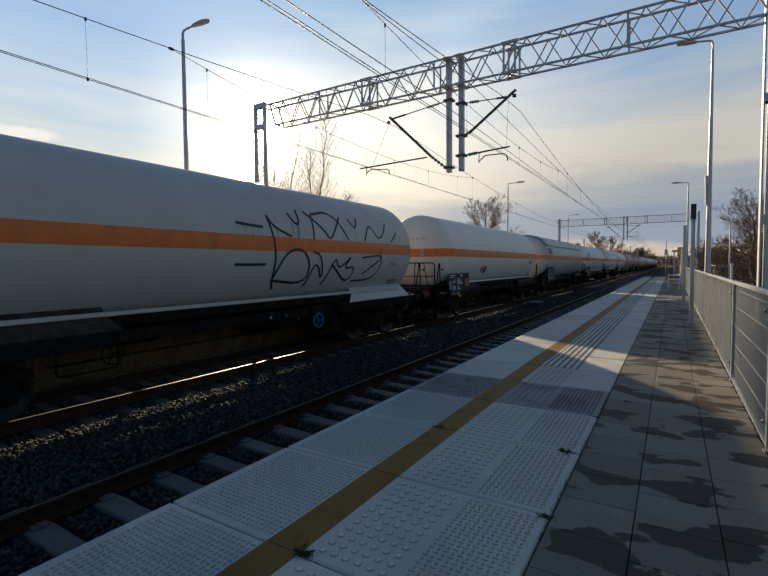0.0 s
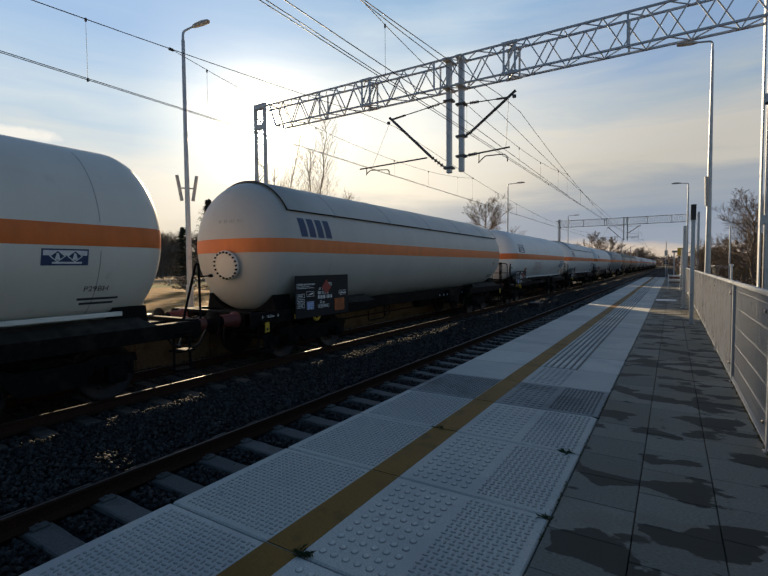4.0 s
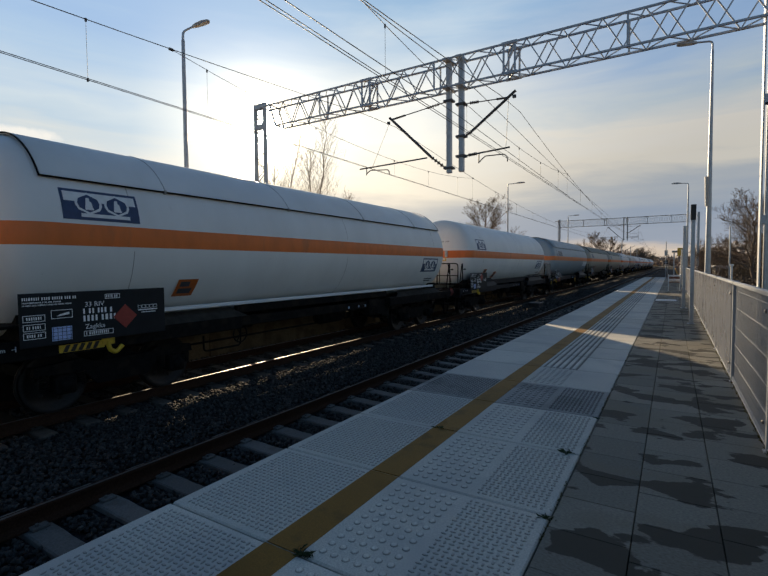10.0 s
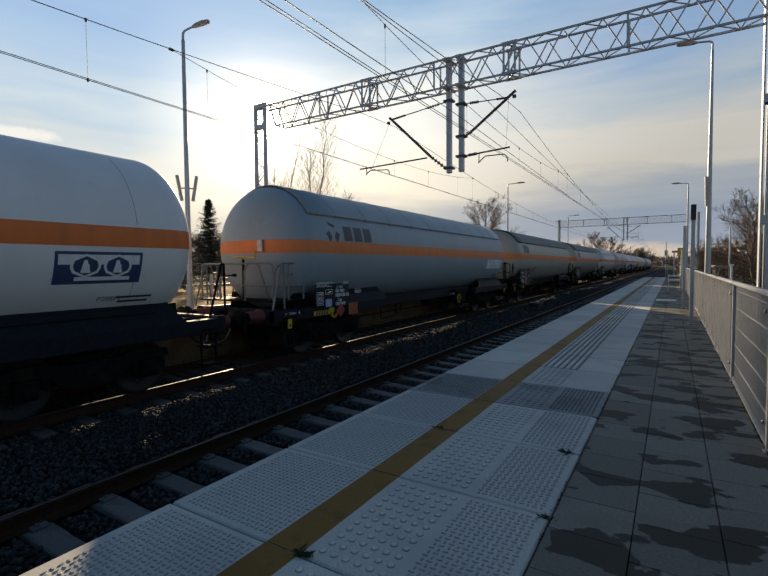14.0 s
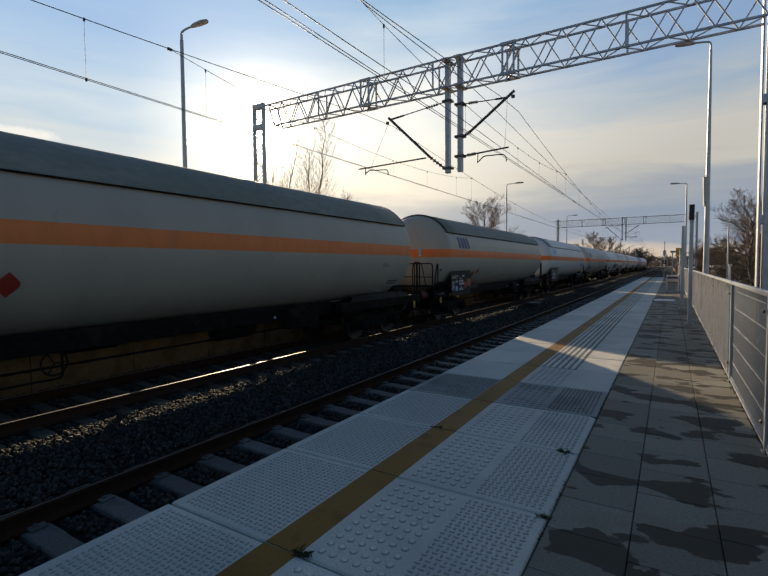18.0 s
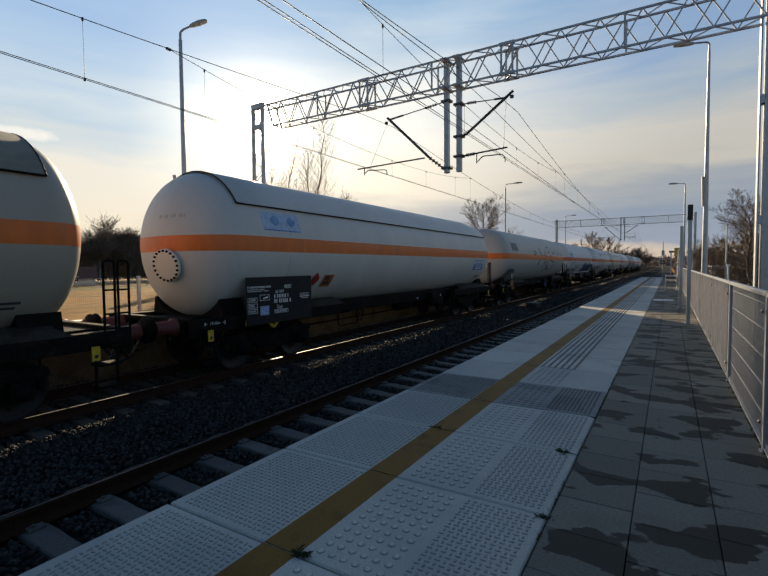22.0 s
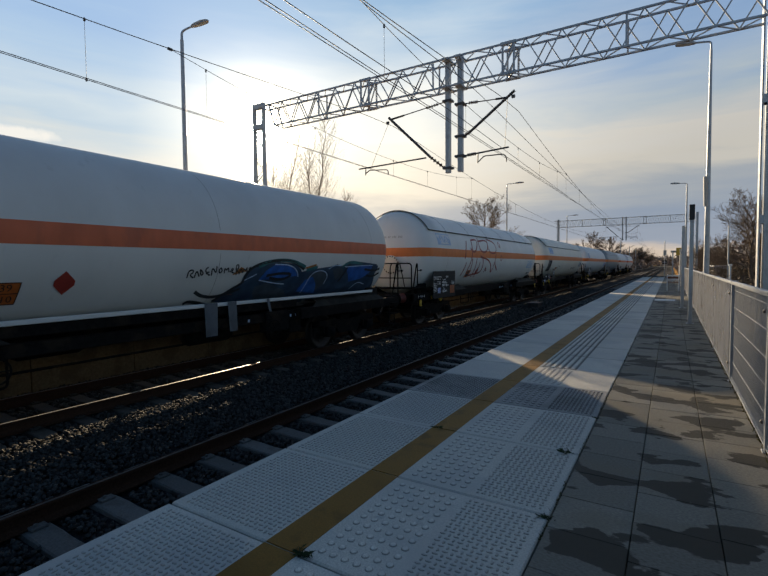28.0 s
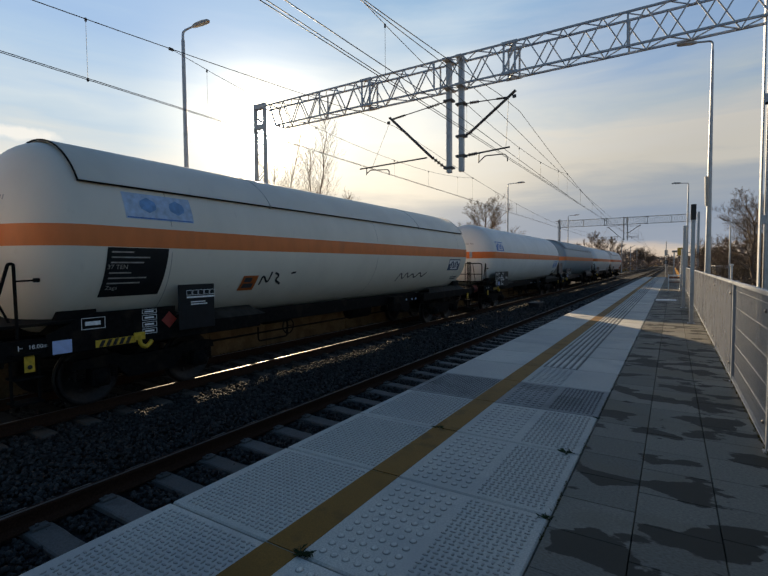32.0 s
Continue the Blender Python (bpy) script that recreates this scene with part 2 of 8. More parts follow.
oil_shade_band(M["oily_shaded_sleeper"], 0.95, (0.022, 0.019, 0.015))
M["rail"] = surface("rusty_rail_side", (0.052, 0.026, 0.016), 0.85, 0.0, grain=(60, 0.3), bump=0.3, spec=0.06)
M["rail_top"] = surface("polished_rail_head", (0.11, 0.105, 0.10), 0.48, 0.6, grain=(80, 0.1), stretch=(8, 0.3, 1))
M["galv"] = surface("galvanised_steel", (0.40, 0.42, 0.45), 0.42, 0.55, grain=(30, 0.14), stains=(5, 0.55, (0.28, 0.29, 0.31), 0.5, None), bump=0.08)
M["steel_dark"] = surface("dark_bracket_steel", (0.09, 0.09, 0.095), 0.5, 0.6, grain=(50, 0.2))
M["insul"] = surface("brown_insulator", (0.07, 0.045, 0.035), 0.25, grain=(30, 0.1))
M["wire"] = surface("weathered_wire", (0.055, 0.05, 0.048), 0.6, 0.3)
M["fence"] = surface("painted_fence_steel", (0.255, 0.28, 0.32), 0.45, 0.35, grain=(40, 0.1), bump=0.1)
M["sheet"] = see_through("clouded_plastic_sheet", (0.18, 0.20, 0.245), 0.4, 0.45)
M["clear_sheet"] = see_through("clear_plastic_sheet", (0.15, 0.17, 0.21), 0.25, 0.72)
M["field"] = surface("stubble_field", (0.31, 0.165, 0.045), 0.95, grain=(1.2, 0.25), stains=((0.35, 0.52, (0.17, 0.12, 0.035), 0.6, None), (3.2, 0.56, (0.11, 0.06, 0.022), 0.7, None)), bump=1.0, bump_scale=9, spec=0.04)
M["grass"] = surface("winter_grass", (0.16, 0.15, 0.035), 0.95, grain=(2.0, 0.3), stains=(0.6, 0.5, (0.20, 0.14, 0.045), 0.6, None), bump=0.8, bump_scale=12, spec=0.04)
M["kerb"] = surface("tan_wall_concrete", (0.17, 0.13, 0.08), 0.9, grain=(25, 0.2), stains=(2.4, 0.5, (0.10, 0.075, 0.05), 0.6, None), bump=0.3, placed=True, spec=0.08)
M["bark"] = surface("winter_bark", (0.18, 0.135, 0.095), 0.9, grain=(14, 0.3))
M["birch"] = surface("birch_bark", (0.26, 0.20, 0.14), 0.85, grain=(14, 0.3))
M["hedge"] = surface("dark_undergrowth", (0.075, 0.058, 0.043), 0.95, grain=(3, 0.5), island=0.5)
M["black"] = surface("black_enamel", (0.012, 0.012, 0.014), 0.4)
M["signal"] = surface("signal_housing", (0.014, 0.015, 0.018), 0.5)
M["frame"] = surface("grimy_underframe", (0.009, 0.0085, 0.0085), 0.7, 0.0, grain=(14, 0.35), stains=(3, 0.55, (0.03, 0.022, 0.016), 0.6, None), bump=0.2, spec=0.06)
M["saddle"] = surface("dirty_saddle_paint", (0.045, 0.04, 0.034), 0.7, grain=(6, 0.3), stains=(2, 0.5, (0.02, 0.017, 0.014), 0.7, None), spec=0.1)
M["blueframe"] = surface("dark_blue_underframe", (0.012, 0.015, 0.021), 0.55, grain=(14, 0.3), stains=(3, 0.55, (0.016, 0.014, 0.012), 0.6, None), bump=0.15, spec=0.1)
M["wheel"] = surface("wheel_steel", (0.03, 0.026, 0.024), 0.55, 0.5, grain=(20, 0.25))
M["tread"] = surface("worn_wheel_tread", (0.45, 0.43, 0.41), 0.25, 1.0)
M["board"] = surface("black_marking_board", (0.009, 0.011, 0.014), 0.6, grain=(8, 0.2), spec=0.25)
M["ink"] = surface("white_marking_paint", (0.82, 0.82, 0.82), 0.6, grain=(30, 0.15))
M["dark_ink"] = surface("dark_marking_paint", (0.045, 0.05, 0.06), 0.6, grain=(30, 0.2))
M["navy"] = surface("navy_emblem_paint", (0.030, 0.055, 0.13), 0.55, grain=(10, 0.15))
M["blue"] = surface("blue_emblem_paint", (0.05, 0.17, 0.50), 0.55, grain=(10, 0.15))
M["faded"] = surface("faded_blue_paint", (0.40, 0.52, 0.70), 0.6, grain=(10, 0.2))
M["emblem_white"] = surface("white_emblem_paint", (0.72, 0.73, 0.74), 0.55, grain=(10, 0.08))
M["hazard"] = surface("orange_plate", (0.42, 0.105, 0.02), 0.5, grain=(20, 0.12))
M["red"] = surface("red_diamond_plate", (0.30, 0.035, 0.024), 0.5, grain=(20, 0.12))
M["safety"] = surface("safety_yellow_paint", (0.62, 0.40, 0.03), 0.5, grain=(14, 0.25))
M["buffer_red"] = surface("oxide_red_paint", (0.13, 0.03, 0.022), 0.55, grain=(14, 0.25))
M["old_disc"] = surface("washed_out_blue_paint", (0.17, 0.33, 0.60), 0.6, grain=(6, 0.3))
M["spray_black"] = surface("black_spray_paint", (0.018, 0.02, 0.022), 0.55, grain=(8, 0.2))
M["spray_red"] = surface("red_spray_paint", (0.26, 0.022, 0.02), 0.5, grain=(8, 0.2))
M["spray_blue"] = surface("blue_spray_paint", (0.03, 0.06, 0.105), 0.5, grain=(3, 0.45), stains=(2.5, 0.52, (0.02, 0.045, 0.09), 0.8, None))
M["spray_slate"] = surface("slate_spray_paint", (0.045, 0.062, 0.08), 0.5, grain=(4, 0.35), stains=(3, 0.52, (0.075, 0.095, 0.12), 0.6, None))
M["spray_bright"] = surface("bright_blue_spray_paint", (0.02, 0.10, 0.36), 0.5, grain=(5, 0.3))
M["spray_teal"] = surface("teal_spray_paint", (0.03, 0.15, 0.16), 0.5, grain=(5, 0.3))
M["spray_orange"] = surface("orange_spray_paint", (0.36, 0.14, 0.03), 0.5, grain=(3, 0.3))
M["grid_label"] = surface("blue_white_label", (0.45, 0.55, 0.85), 0.5, grain=(10, 0.1))
M["rail_grey"] = surface("grey_handrail_paint", (0.17, 0.175, 0.18), 0.5, grain=(20, 0.2))
M["lamp"] = surface("lamp_housing", (0.42, 0.41, 0.39), 0.45, 0.1, grain=(12, 0.1))
M["pale_post"] = surface("pale_concrete_post", (0.50, 0.49, 0.46), 0.8, grain=(20, 0.15), bump=0.2)
M["lens"] = surface("lamp_lens", (0.6, 0.6, 0.55), 0.2)


def tank_paint(name, base, dirt, streak_amount):
    m = surface(name, base, 0.48, 0.0, grain=(1.3, 0.05), stains=((0.8, 0.56, dirt, streak_amount * 0.45, 0.5, 0.25), (4.0, 0.64, dirt, streak_amount * 0.5, None, 0.12), (26, 0.72, tuple(0.5 * c for c in base), 0.4, None)),
                bump=0.04, bump_scale=3, stretch=(1, 1.0, 0.5), coat=0.0)
    return m


M["tank_white"] = tank_paint("white_tank_paint", (0.745, 0.745, 0.735), (0.42, 0.39, 0.34), 0.35)
M["tank_worn"] = tank_paint("worn_white_tank_paint", (0.66, 0.655, 0.64), (0.30, 0.285, 0.25), 0.5)
M["tank_dull"] = tank_paint("dull_white_tank_paint", (0.60, 0.59, 0.57), (0.30, 0.28, 0.245), 0.5)
M["tank_sooty"] = tank_paint("sooty_grey_tank_paint", (0.43, 0.42, 0.395), (0.22, 0.20, 0.175), 0.55)
M["tank_cream"] = tank_paint("cream_tank_paint", (0.74, 0.70, 0.62), (0.36, 0.31, 0.25), 0.45)
M["tank_grimy"] = tank_paint("grimy_pale_tank_paint", (0.38, 0.355, 0.30), (0.17, 0.15, 0.12), 0.75)
M["tank_dusty"] = tank_paint("dusty_grey_white_tank_paint", (0.50, 0.49, 0.46), (0.27, 0.25, 0.22), 0.55)
M["tank_slate"] = tank_paint("slate_blue_tank_paint", (0.28, 0.335, 0.375), (0.18, 0.20, 0.215), 0.45)
M["roof_green"] = surface("mossy_sunshield", (0.21, 0.215, 0.185), 0.7, grain=(9, 0.16), stains=(0.7, 0.5, (0.165, 0.172, 0.135), 0.5, None), bump=0.1, bump_scale=9, stretch=(1, 0.5, 1))
M["stripe"] = surface("orange_stripe_paint", (0.70, 0.155, 0.02), 0.42, grain=(4, 0.10), stains=(2.4, 0.6, (0.34, 0.11, 0.04), 0.4, None), stretch=(1, 1, 0.4))
M["stripe_red"] = surface("faded_red_stripe_paint", (0.60, 0.135, 0.055), 0.5, grain=(4, 0.12), stains=(2.4, 0.58, (0.34, 0.10, 0.06), 0.4, None), stretch=(1, 1, 0.4))
M["stripe_pale"] = surface("faded_orange_stripe_paint", (0.70, 0.19, 0.045), 0.5, grain=(4, 0.08), stains=(2.4, 0.6, (0.45, 0.15, 0.06), 0.35, None), stretch=(1, 1, 0.4))


# ------------------------------------------------------------------ mesh helpers
class Shape:
    """Collects vertices and faces of one mesh."""

    def __init__(self):
        self.v, self.f, self.s = [], [], []

    def add(self, verts, faces, smooth=False):
        o = len(self.v)
        self.v += [tuple(p) for p in verts]
        self.f += [tuple(i + o for i in f) for f in faces]
        self.s += [smooth] * len(faces)
        return self

    def box(self, x0, x1, y0, y1, z0, z1, c=0.0, m=None):
        if c <= 0:
            vs = [(x, y, z) for z in (z0, z1) for y in (y0, y1) for x in (x0, x1)]
            fs = [(0, 2, 3, 1), (4, 5, 7, 6), (0, 1, 5, 4), (2, 6, 7, 3), (0, 4, 6, 2), (1, 3, 7, 5)]
        else:
            vs, fs, idx = [], [], {}
            for k, (sz, z) in enumerate(((-1, z0), (1, z1))):
                for sy, y in ((-1, y0), (1, y1)):
                    for sx, x in ((-1, x0), (1, x1)):
                        for ax in range(3):
                            q = [x - sx * c, y - sy * c, z - sz * c]
                            q[ax] += (sx, sy, sz)[ax] * c
                            idx[(sx, sy, sz, ax)] = len(vs)
                            vs.append(tuple(q))
            S = (-1, 1)
            for ax in range(3):
                for sg in S:
                    def key(a, b):
                        t = [0, 0, 0]
                        t[ax], t[(ax + 1) % 3], t[(ax + 2) % 3] = sg, a, b
                        return idx[(*t, ax)]
                    q = [key(-1, -1), key(1, -1), key(1, 1), key(-1, 1)]
                    fs.append(tuple(q if sg > 0 else q[::-1]))
            for ax in range(3):
                a1, a2 = (ax + 1) % 3, (ax + 2) % 3
                for s1 in S:
                    for s2 in S:
                        def k2(sa, face):
                            t = [0, 0, 0]
                            t[ax], t[a1], t[a2] = sa, s1, s2
                            return idx[(*t, face)]
                        q = [k2(-1, a1), k2(1, a1), k2(1, a2), k2(-1, a2)]
                        fs.append(tuple(q[::-1] if s1 * s2 > 0 else q))
            for sx in S:
                for sy in S:
                    for sz in S:
                        q = [idx[(sx, sy, sz, a)] for a in range(3)]
                        fs.append(tuple(q if sx * sy * sz > 0 else q[::-1]))
        if m is not None:
            vs = [m @ Vector(p) for p in vs]
        return self.add(vs, fs)

    def bar(self, a, b, w, h=None, up=(0, 0, 1)):
        """A rectangular bar from a to b."""
        a, b, h = Vector(a), Vector(b), h or w
        d = (b - a).normalized()
        s = d.cross(Vector(up))
        s = (s if s.length > 1e-4 else d.cross(Vector((1, 0, 0)))).normalized()
        u = s.cross(d)
        vs = [p + s * i * w / 2 + u * j * h / 2 for p in (a, b) for i, j in ((-1, -1), (1, -1), (1, 1), (-1, 1))]
        return self.add(vs, [(3, 2, 1, 0), (4, 5, 6, 7), (0, 1, 5, 4), (1, 2, 6, 5), (2, 3, 7, 6), (3, 0, 4, 7)])

    def tube(self, path, r, n=6, cap=True, r1=None):
        pts = [Vector(p) for p in path]
        rr = [r + ((r1 if r1 is not None else r) - r) * i / max(1, len(pts) - 1) for i in range(len(pts))]
        vs, fs = [], []
        s = None
        for i, p in enumerate(pts):
            d = (pts[min(i + 1, len(pts) - 1)] - pts[max(i - 1, 0)]).normalized()
            if s is None:
                s = d.cross(Vector((0, 0, 1)))
                if s.length < 1e-3:
                    s = d.cross(Vector((1, 0, 0)))
            s = (s - d * s.dot(d)).normalized()
            u = d.cross(s)
            vs += [p + (s * math.cos(2 * math.pi * k / n) + u * math.sin(2 * math.pi * k / n)) * rr[i] for k in range(n)]
        for i in range(len(pts) - 1):
            fs += [(i * n + k, i * n + (k + 1) % n, (i + 1) * n + (k + 1) % n, (i + 1) * n + k) for k in range(n)]
        self.add(vs, fs, True)
        if cap:
            self.add(vs[:n], [tuple(range(n))[::-1]])
            self.add(vs[-n:], [tuple(range(n))])
        return self

    def turned(self, profile, axis="z", n=24, at=(0, 0, 0), smooth=True):
        """A body turned about an axis from (radius, height) points."""
        vs, fs = [], []
        for r, h in profile:
            for k in range(n):
                a = 2 * math.pi * k / n
                c, s = r * math.cos(a), r * math.sin(a)
                q = {"z": (c, s, h), "y": (s, h, c), "x": (h, c, s)}[axis]
                vs.append((q[0] + at[0], q[1] + at[1], q[2] + at[2]))
        for i in range(len(profile) - 1):
            fs += [(i * n + k, i * n + (k + 1) % n, (i + 1) * n + (k + 1) % n, (i + 1) * n + k) for k in range(n)]
        return self.add(vs, fs, smooth)

    def mesh(self, name, mat):
        me = bpy.data.meshes.new(name)
        me.from_pydata(self.v, [], self.f)
        me.polygons.foreach_set("use_smooth", self.s)
        if mat is not None:
            me.materials.append(mat)
        me.update()
        return me


def part(name, shape, mat, parent=None, label="", m=None):
    ob = new(name, shape if isinstance(shape, bpy.types.Mesh) else shape.mesh(name, mat))
    if parent is not None:
        ob.parent = parent
    if m is not None:
        ob.matrix_basis = m
    if label:
        ob["label"] = label
    return ob


def thing(name, label, category, group="", kind="", m=None):
    ob = new(name)
    ob.empty_display_size = 0.2
    if m is not None:
        ob.matrix_basis = m
    return tagged(ob, label, category, group, kind)


def bent(points, radius=0.08, steps=4):
    """A path through the points with rounded corners."""
    pts = [Vector(p) for p in points]
    out = [pts[0]]
    for a, b, c in zip(pts, pts[1:], pts[2:]):
        ra = min(radius, (a - b).length * 0.45, (c - b).length * 0.45)
        p, q = b + (a - b).normalized() * ra, b + (c - b).normalized() * ra
        for i in range(steps + 1):
            t = i / steps
            out.append(p * (1 - t) ** 2 + b * 2 * t * (1 - t) + q * t ** 2)
    return out + [pts[-1]]


# ------------------------------------------------------------------ plan (metres)
ZR = -0.73                      # top of rails below the platform's top
NEAR_MID, FAR_MID = -4.15, -8.68  # centre lines of the two tracks
EDGE, YEL0, YEL1, SLAB1, FENCE = -2.57, -1.77, -1.55, -0.56, 0.65
BED = ZR - 0.20
FAR_EDGE = FAR_MID - 1.58
rng = random.Random(7)


# ------------------------------------------------------------------ ground
def build_ground():
    xs = [-3000, -600, -120, -62, -50, -30, -18, -14.2, -13.5]
    zs = [-2.2, -2.0, -1.5, -0.86, -0.78, -0.58, -0.42, -0.30, BED - 0.03]
    xs += [-10.3, -2.9, -2.4, 0.9, 1.6, 4, 12, 40, 300, 3000]
    zs += [BED - 0.03, BED - 0.03, -1.05, -1.05, -0.55, -0.6, -0.7, -0.7, -0.8, -0.8]
    ys = [-400, -60, -20] + [i * 4 for i in range(-3, 30)] + [130, 180, 260, 500, 1200, 3000]
    s = Shape()
    rnd = random.Random(3)
    vs = [(x, y, z + (rnd.uniform(-0.05, 0.05) if 13.8 < abs(x) < 100 else 0)) for y in ys for x, z in zip(xs, zs)]
    n = len(xs)
    s.add(vs, [(j * n + i, j * n + i + 1, (j + 1) * n + i + 1, (j + 1) * n + i) for j in range(len(ys) - 1) for i in range(n - 1)])
    g = part("ground", s, M["field"])
    tagged(g, "dry tan stubble field and earth beside the railway", "ground", kind="structure")
    g.data.materials.append(M["bed"])
    g.data.materials.append(M["grass"])
    idx = [1 if 8 <= k % (n - 1) <= 11 else 2 if k % (n - 1) == 3 else 0 for k in range(len(g.data.polygons))]
    g.data.polygons.foreach_set("material_index", idx)


def build_far_platform():
    """The opposite platform: wall, edge slabs, paving and a bare mesh fence along its back."""
    p = thing("far_platform", "opposite concrete platform with pale edge slabs behind the train", "platform", kind="structure")
    part("platform_core", Shape().box(FAR_EDGE - 3.4, FAR_EDGE - 0.12, -20, 58, -1.0, -0.05), M["joint"], p, "dark bedding under the paving")
    blk = Shape().box(-0.10, 0.0, 0.006, 1.994, -1.0, -0.145, 0.012).mesh("wall_block", M["kerb"])
    slab = Shape().box(-2.0, 0.04, 0.006, 0.994, -0.14, 0.0, 0.009).mesh("edge_slab", M["slab"])
    line = Shape().box(-1.02, -0.80, 0.0062, 0.9938, -0.004, 0.0024, 0.001).mesh("yellow_line", M["yellow"])
    y = -8.0
    while y < 57:
        if int(y) % 2 == 0:
            part("wall_block", blk, None, p, m=pose(FAR_EDGE - 0.04, y, rng.uniform(-0.004, 0.0)))
        sl = part("edge_slab", slab, None, p, m=pose(FAR_EDGE, y, rng.uniform(-0.0015, 0.0015)))
        part("yellow_line", line, None, sl, "worn ochre safety line")
        y += 1.0
    rows = Shape()
    for k in range(3):
        y = -8.0 + 0.13 * k
        while y < 57:
            rows.box(FAR_EDGE - 2.42 - k * 0.4, FAR_EDGE - 2.025 - k * 0.4, y, y + 0.395, -0.06, 0.0)
            y += 0.4
    part("paver_rows", rows, M["paver"], p)["kind"] = "stuff"
    f = thing("far_platform_fence", "bare grey wire mesh fence with pale posts on the opposite platform", "fence", m=pose(FAR_EDGE - 3.24, 0, 0))
    post = Shape().box(-0.045, 0.045, -0.045, 0.045, -0.02, 1.20, 0.008).mesh("post", M["pale_post"])
    w = Shape()
    for i in range(49):
        w.tube([(0, 0.05 + i * 0.05, 0.05), (0, 0.05 + i * 0.05, 1.15)], 0.0022, 3, False)
    for z in (0.06, 0.26, 0.46, 0.66, 0.86, 1.06, 1.15):
        w.tube([(0, 0.03, z), (0, 2.47, z)], 0.0028, 3, False)
    panel = w.mesh("wire_panel", M["galv"])
    y = 5.62 - 10
    while y < 56:
        part("post", post, None, f, m=pose(0, y, 0))
        part("wire_panel", panel, None, f, m=pose(0, y, 0))
        y += 2.5


def build_stones():
    """Loose ballast: many small broken stones in one mesh."""
    base = np.array([(-1, -1, -1), (1, -1, -1), (1, 1, -1), (-1, 1, -1), (-1, -1, 1), (1, -1, 1), (1, 1, 1), (-1, 1, 1)], float) * 0.5
    quads = np.array([(0, 3, 2, 1), (4, 5, 6, 7), (0, 1, 5, 4), (1, 2, 6, 5), (2, 3, 7, 6), (3, 0, 4, 7)])
    r = np.random.RandomState(5)
    spots = []
    for y0, y1, dens, size in ((-8, -1.5, 120, 0.075), (-1.5, 6, 860, 0.035), (6, 12, 640, 0.039), (12, 24, 210, 0.060), (24, 48, 60, 0.09)):
        n = int((y1 - y0) * 8.2 * dens)
        x, y = r.uniform(-10.9, -2.62, n), r.uniform(y0, y1, n)
        sz = size * r.uniform(0.55, 1.25, n)
        spots.append(np.stack([x, y, sz], 1))
    P = np.concatenate(spots)
    d_near, d_far = np.abs(P[:, 0] - NEAR_MID), np.abs(P[:, 0] - FAR_MID)
    on_rail = (np.abs(d_near - 0.75) < 0.09) | (np.abs(d_far - 0.75) < 0.09)
    inside = (d_near < 1.32) | (d_far < 1.32)
    ph = (P[:, 1] + 0.13) % 0.6
    on_sleeper = inside & (np.abs(ph - 0.2) < 0.17)
    P = P[~on_rail & ~(on_sleeper & (r.rand(len(P)) < 0.985))]
    d_near, d_far = np.abs(P[:, 0] - NEAR_MID), np.abs(P[:, 0] - FAR_MID)
    mid = np.clip(1 - np.abs(P[:, 0] - (NEAR_MID + FAR_MID) / 2) / 0.9, 0, 1)
    inside = (d_near < 1.32) | (d_far < 1.32)
    z = BED - 0.012 * inside + 0.03 * mid + r.uniform(-0.02, 0.03, len(P))
    n = len(P)
    ang = r.uniform(0, 2 * np.pi, (n, 3))
    c, s = np.cos(ang), np.sin(ang)
    sc = P[:, 2:3] * r.uniform(0.6, 1.2, (n, 3))
    v = base[None] * (1 + r.uniform(-0.32, 0.32, (n, 8, 3)))
    v = v * sc[:, None, :]
    for ax in range(3):
        a, b = (ax + 1) % 3, (ax + 2) % 3
        va = v[:, :, a] * c[:, ax:ax + 1] - v[:, :, b] * s[:, ax:ax + 1]
        vb = v[:, :, a] * s[:, ax:ax + 1] + v[:, :, b] * c[:, ax:ax + 1]
        v[:, :, a], v[:, :, b] = va, vb
    v += np.stack([P[:, 0], P[:, 1], z], 1)[:, None, :]
    f = quads[None] + (np.arange(n) * 8)[:, None, None]
    me = bpy.data.meshes.new("ballast_stones")
    me.vertices.add(n * 8)
    me.vertices.foreach_set("co", v.reshape(-1))
    me.loops.add(n * 24)
    me.loops.foreach_set("vertex_index", f.reshape(-1).astype(np.int32))
    me.polygons.add(n * 6)
    me.polygons.foreach_set("loop_start", np.arange(0, n * 24, 4, dtype=np.int32))
    me.update(calc_edges=True)
    me.materials.append(M["stone"])
    tagged(new("ballast", me), "dark grey crushed stone ballast round the sleepers", "ballast", kind="stuff")


def rail_shape(y0, y1):
    prof = [(-0.075, -0.172), (0.075, -0.172), (0.075, -0.160), (0.02, -0.142), (0.009, -0.125), (0.009, -0.05), (0.034, -0.036), (0.036, -0.010),
            (0.030, -0.002), (-0.030, -0.002), (-0.036, -0.010), (-0.034, -0.036), (-0.009, -0.05), (-0.009, -0.125), (-0.02, -0.142), (-0.075, -0.160)]
    s = Shape()
    n = len(prof)
    vs = [(x, y, z) for y in (y0, y1) for x, z in prof]
    s.add(vs, [(i, (i + 1) % n, n + (i + 1) % n, n + i) for i in range(n)])
    return s


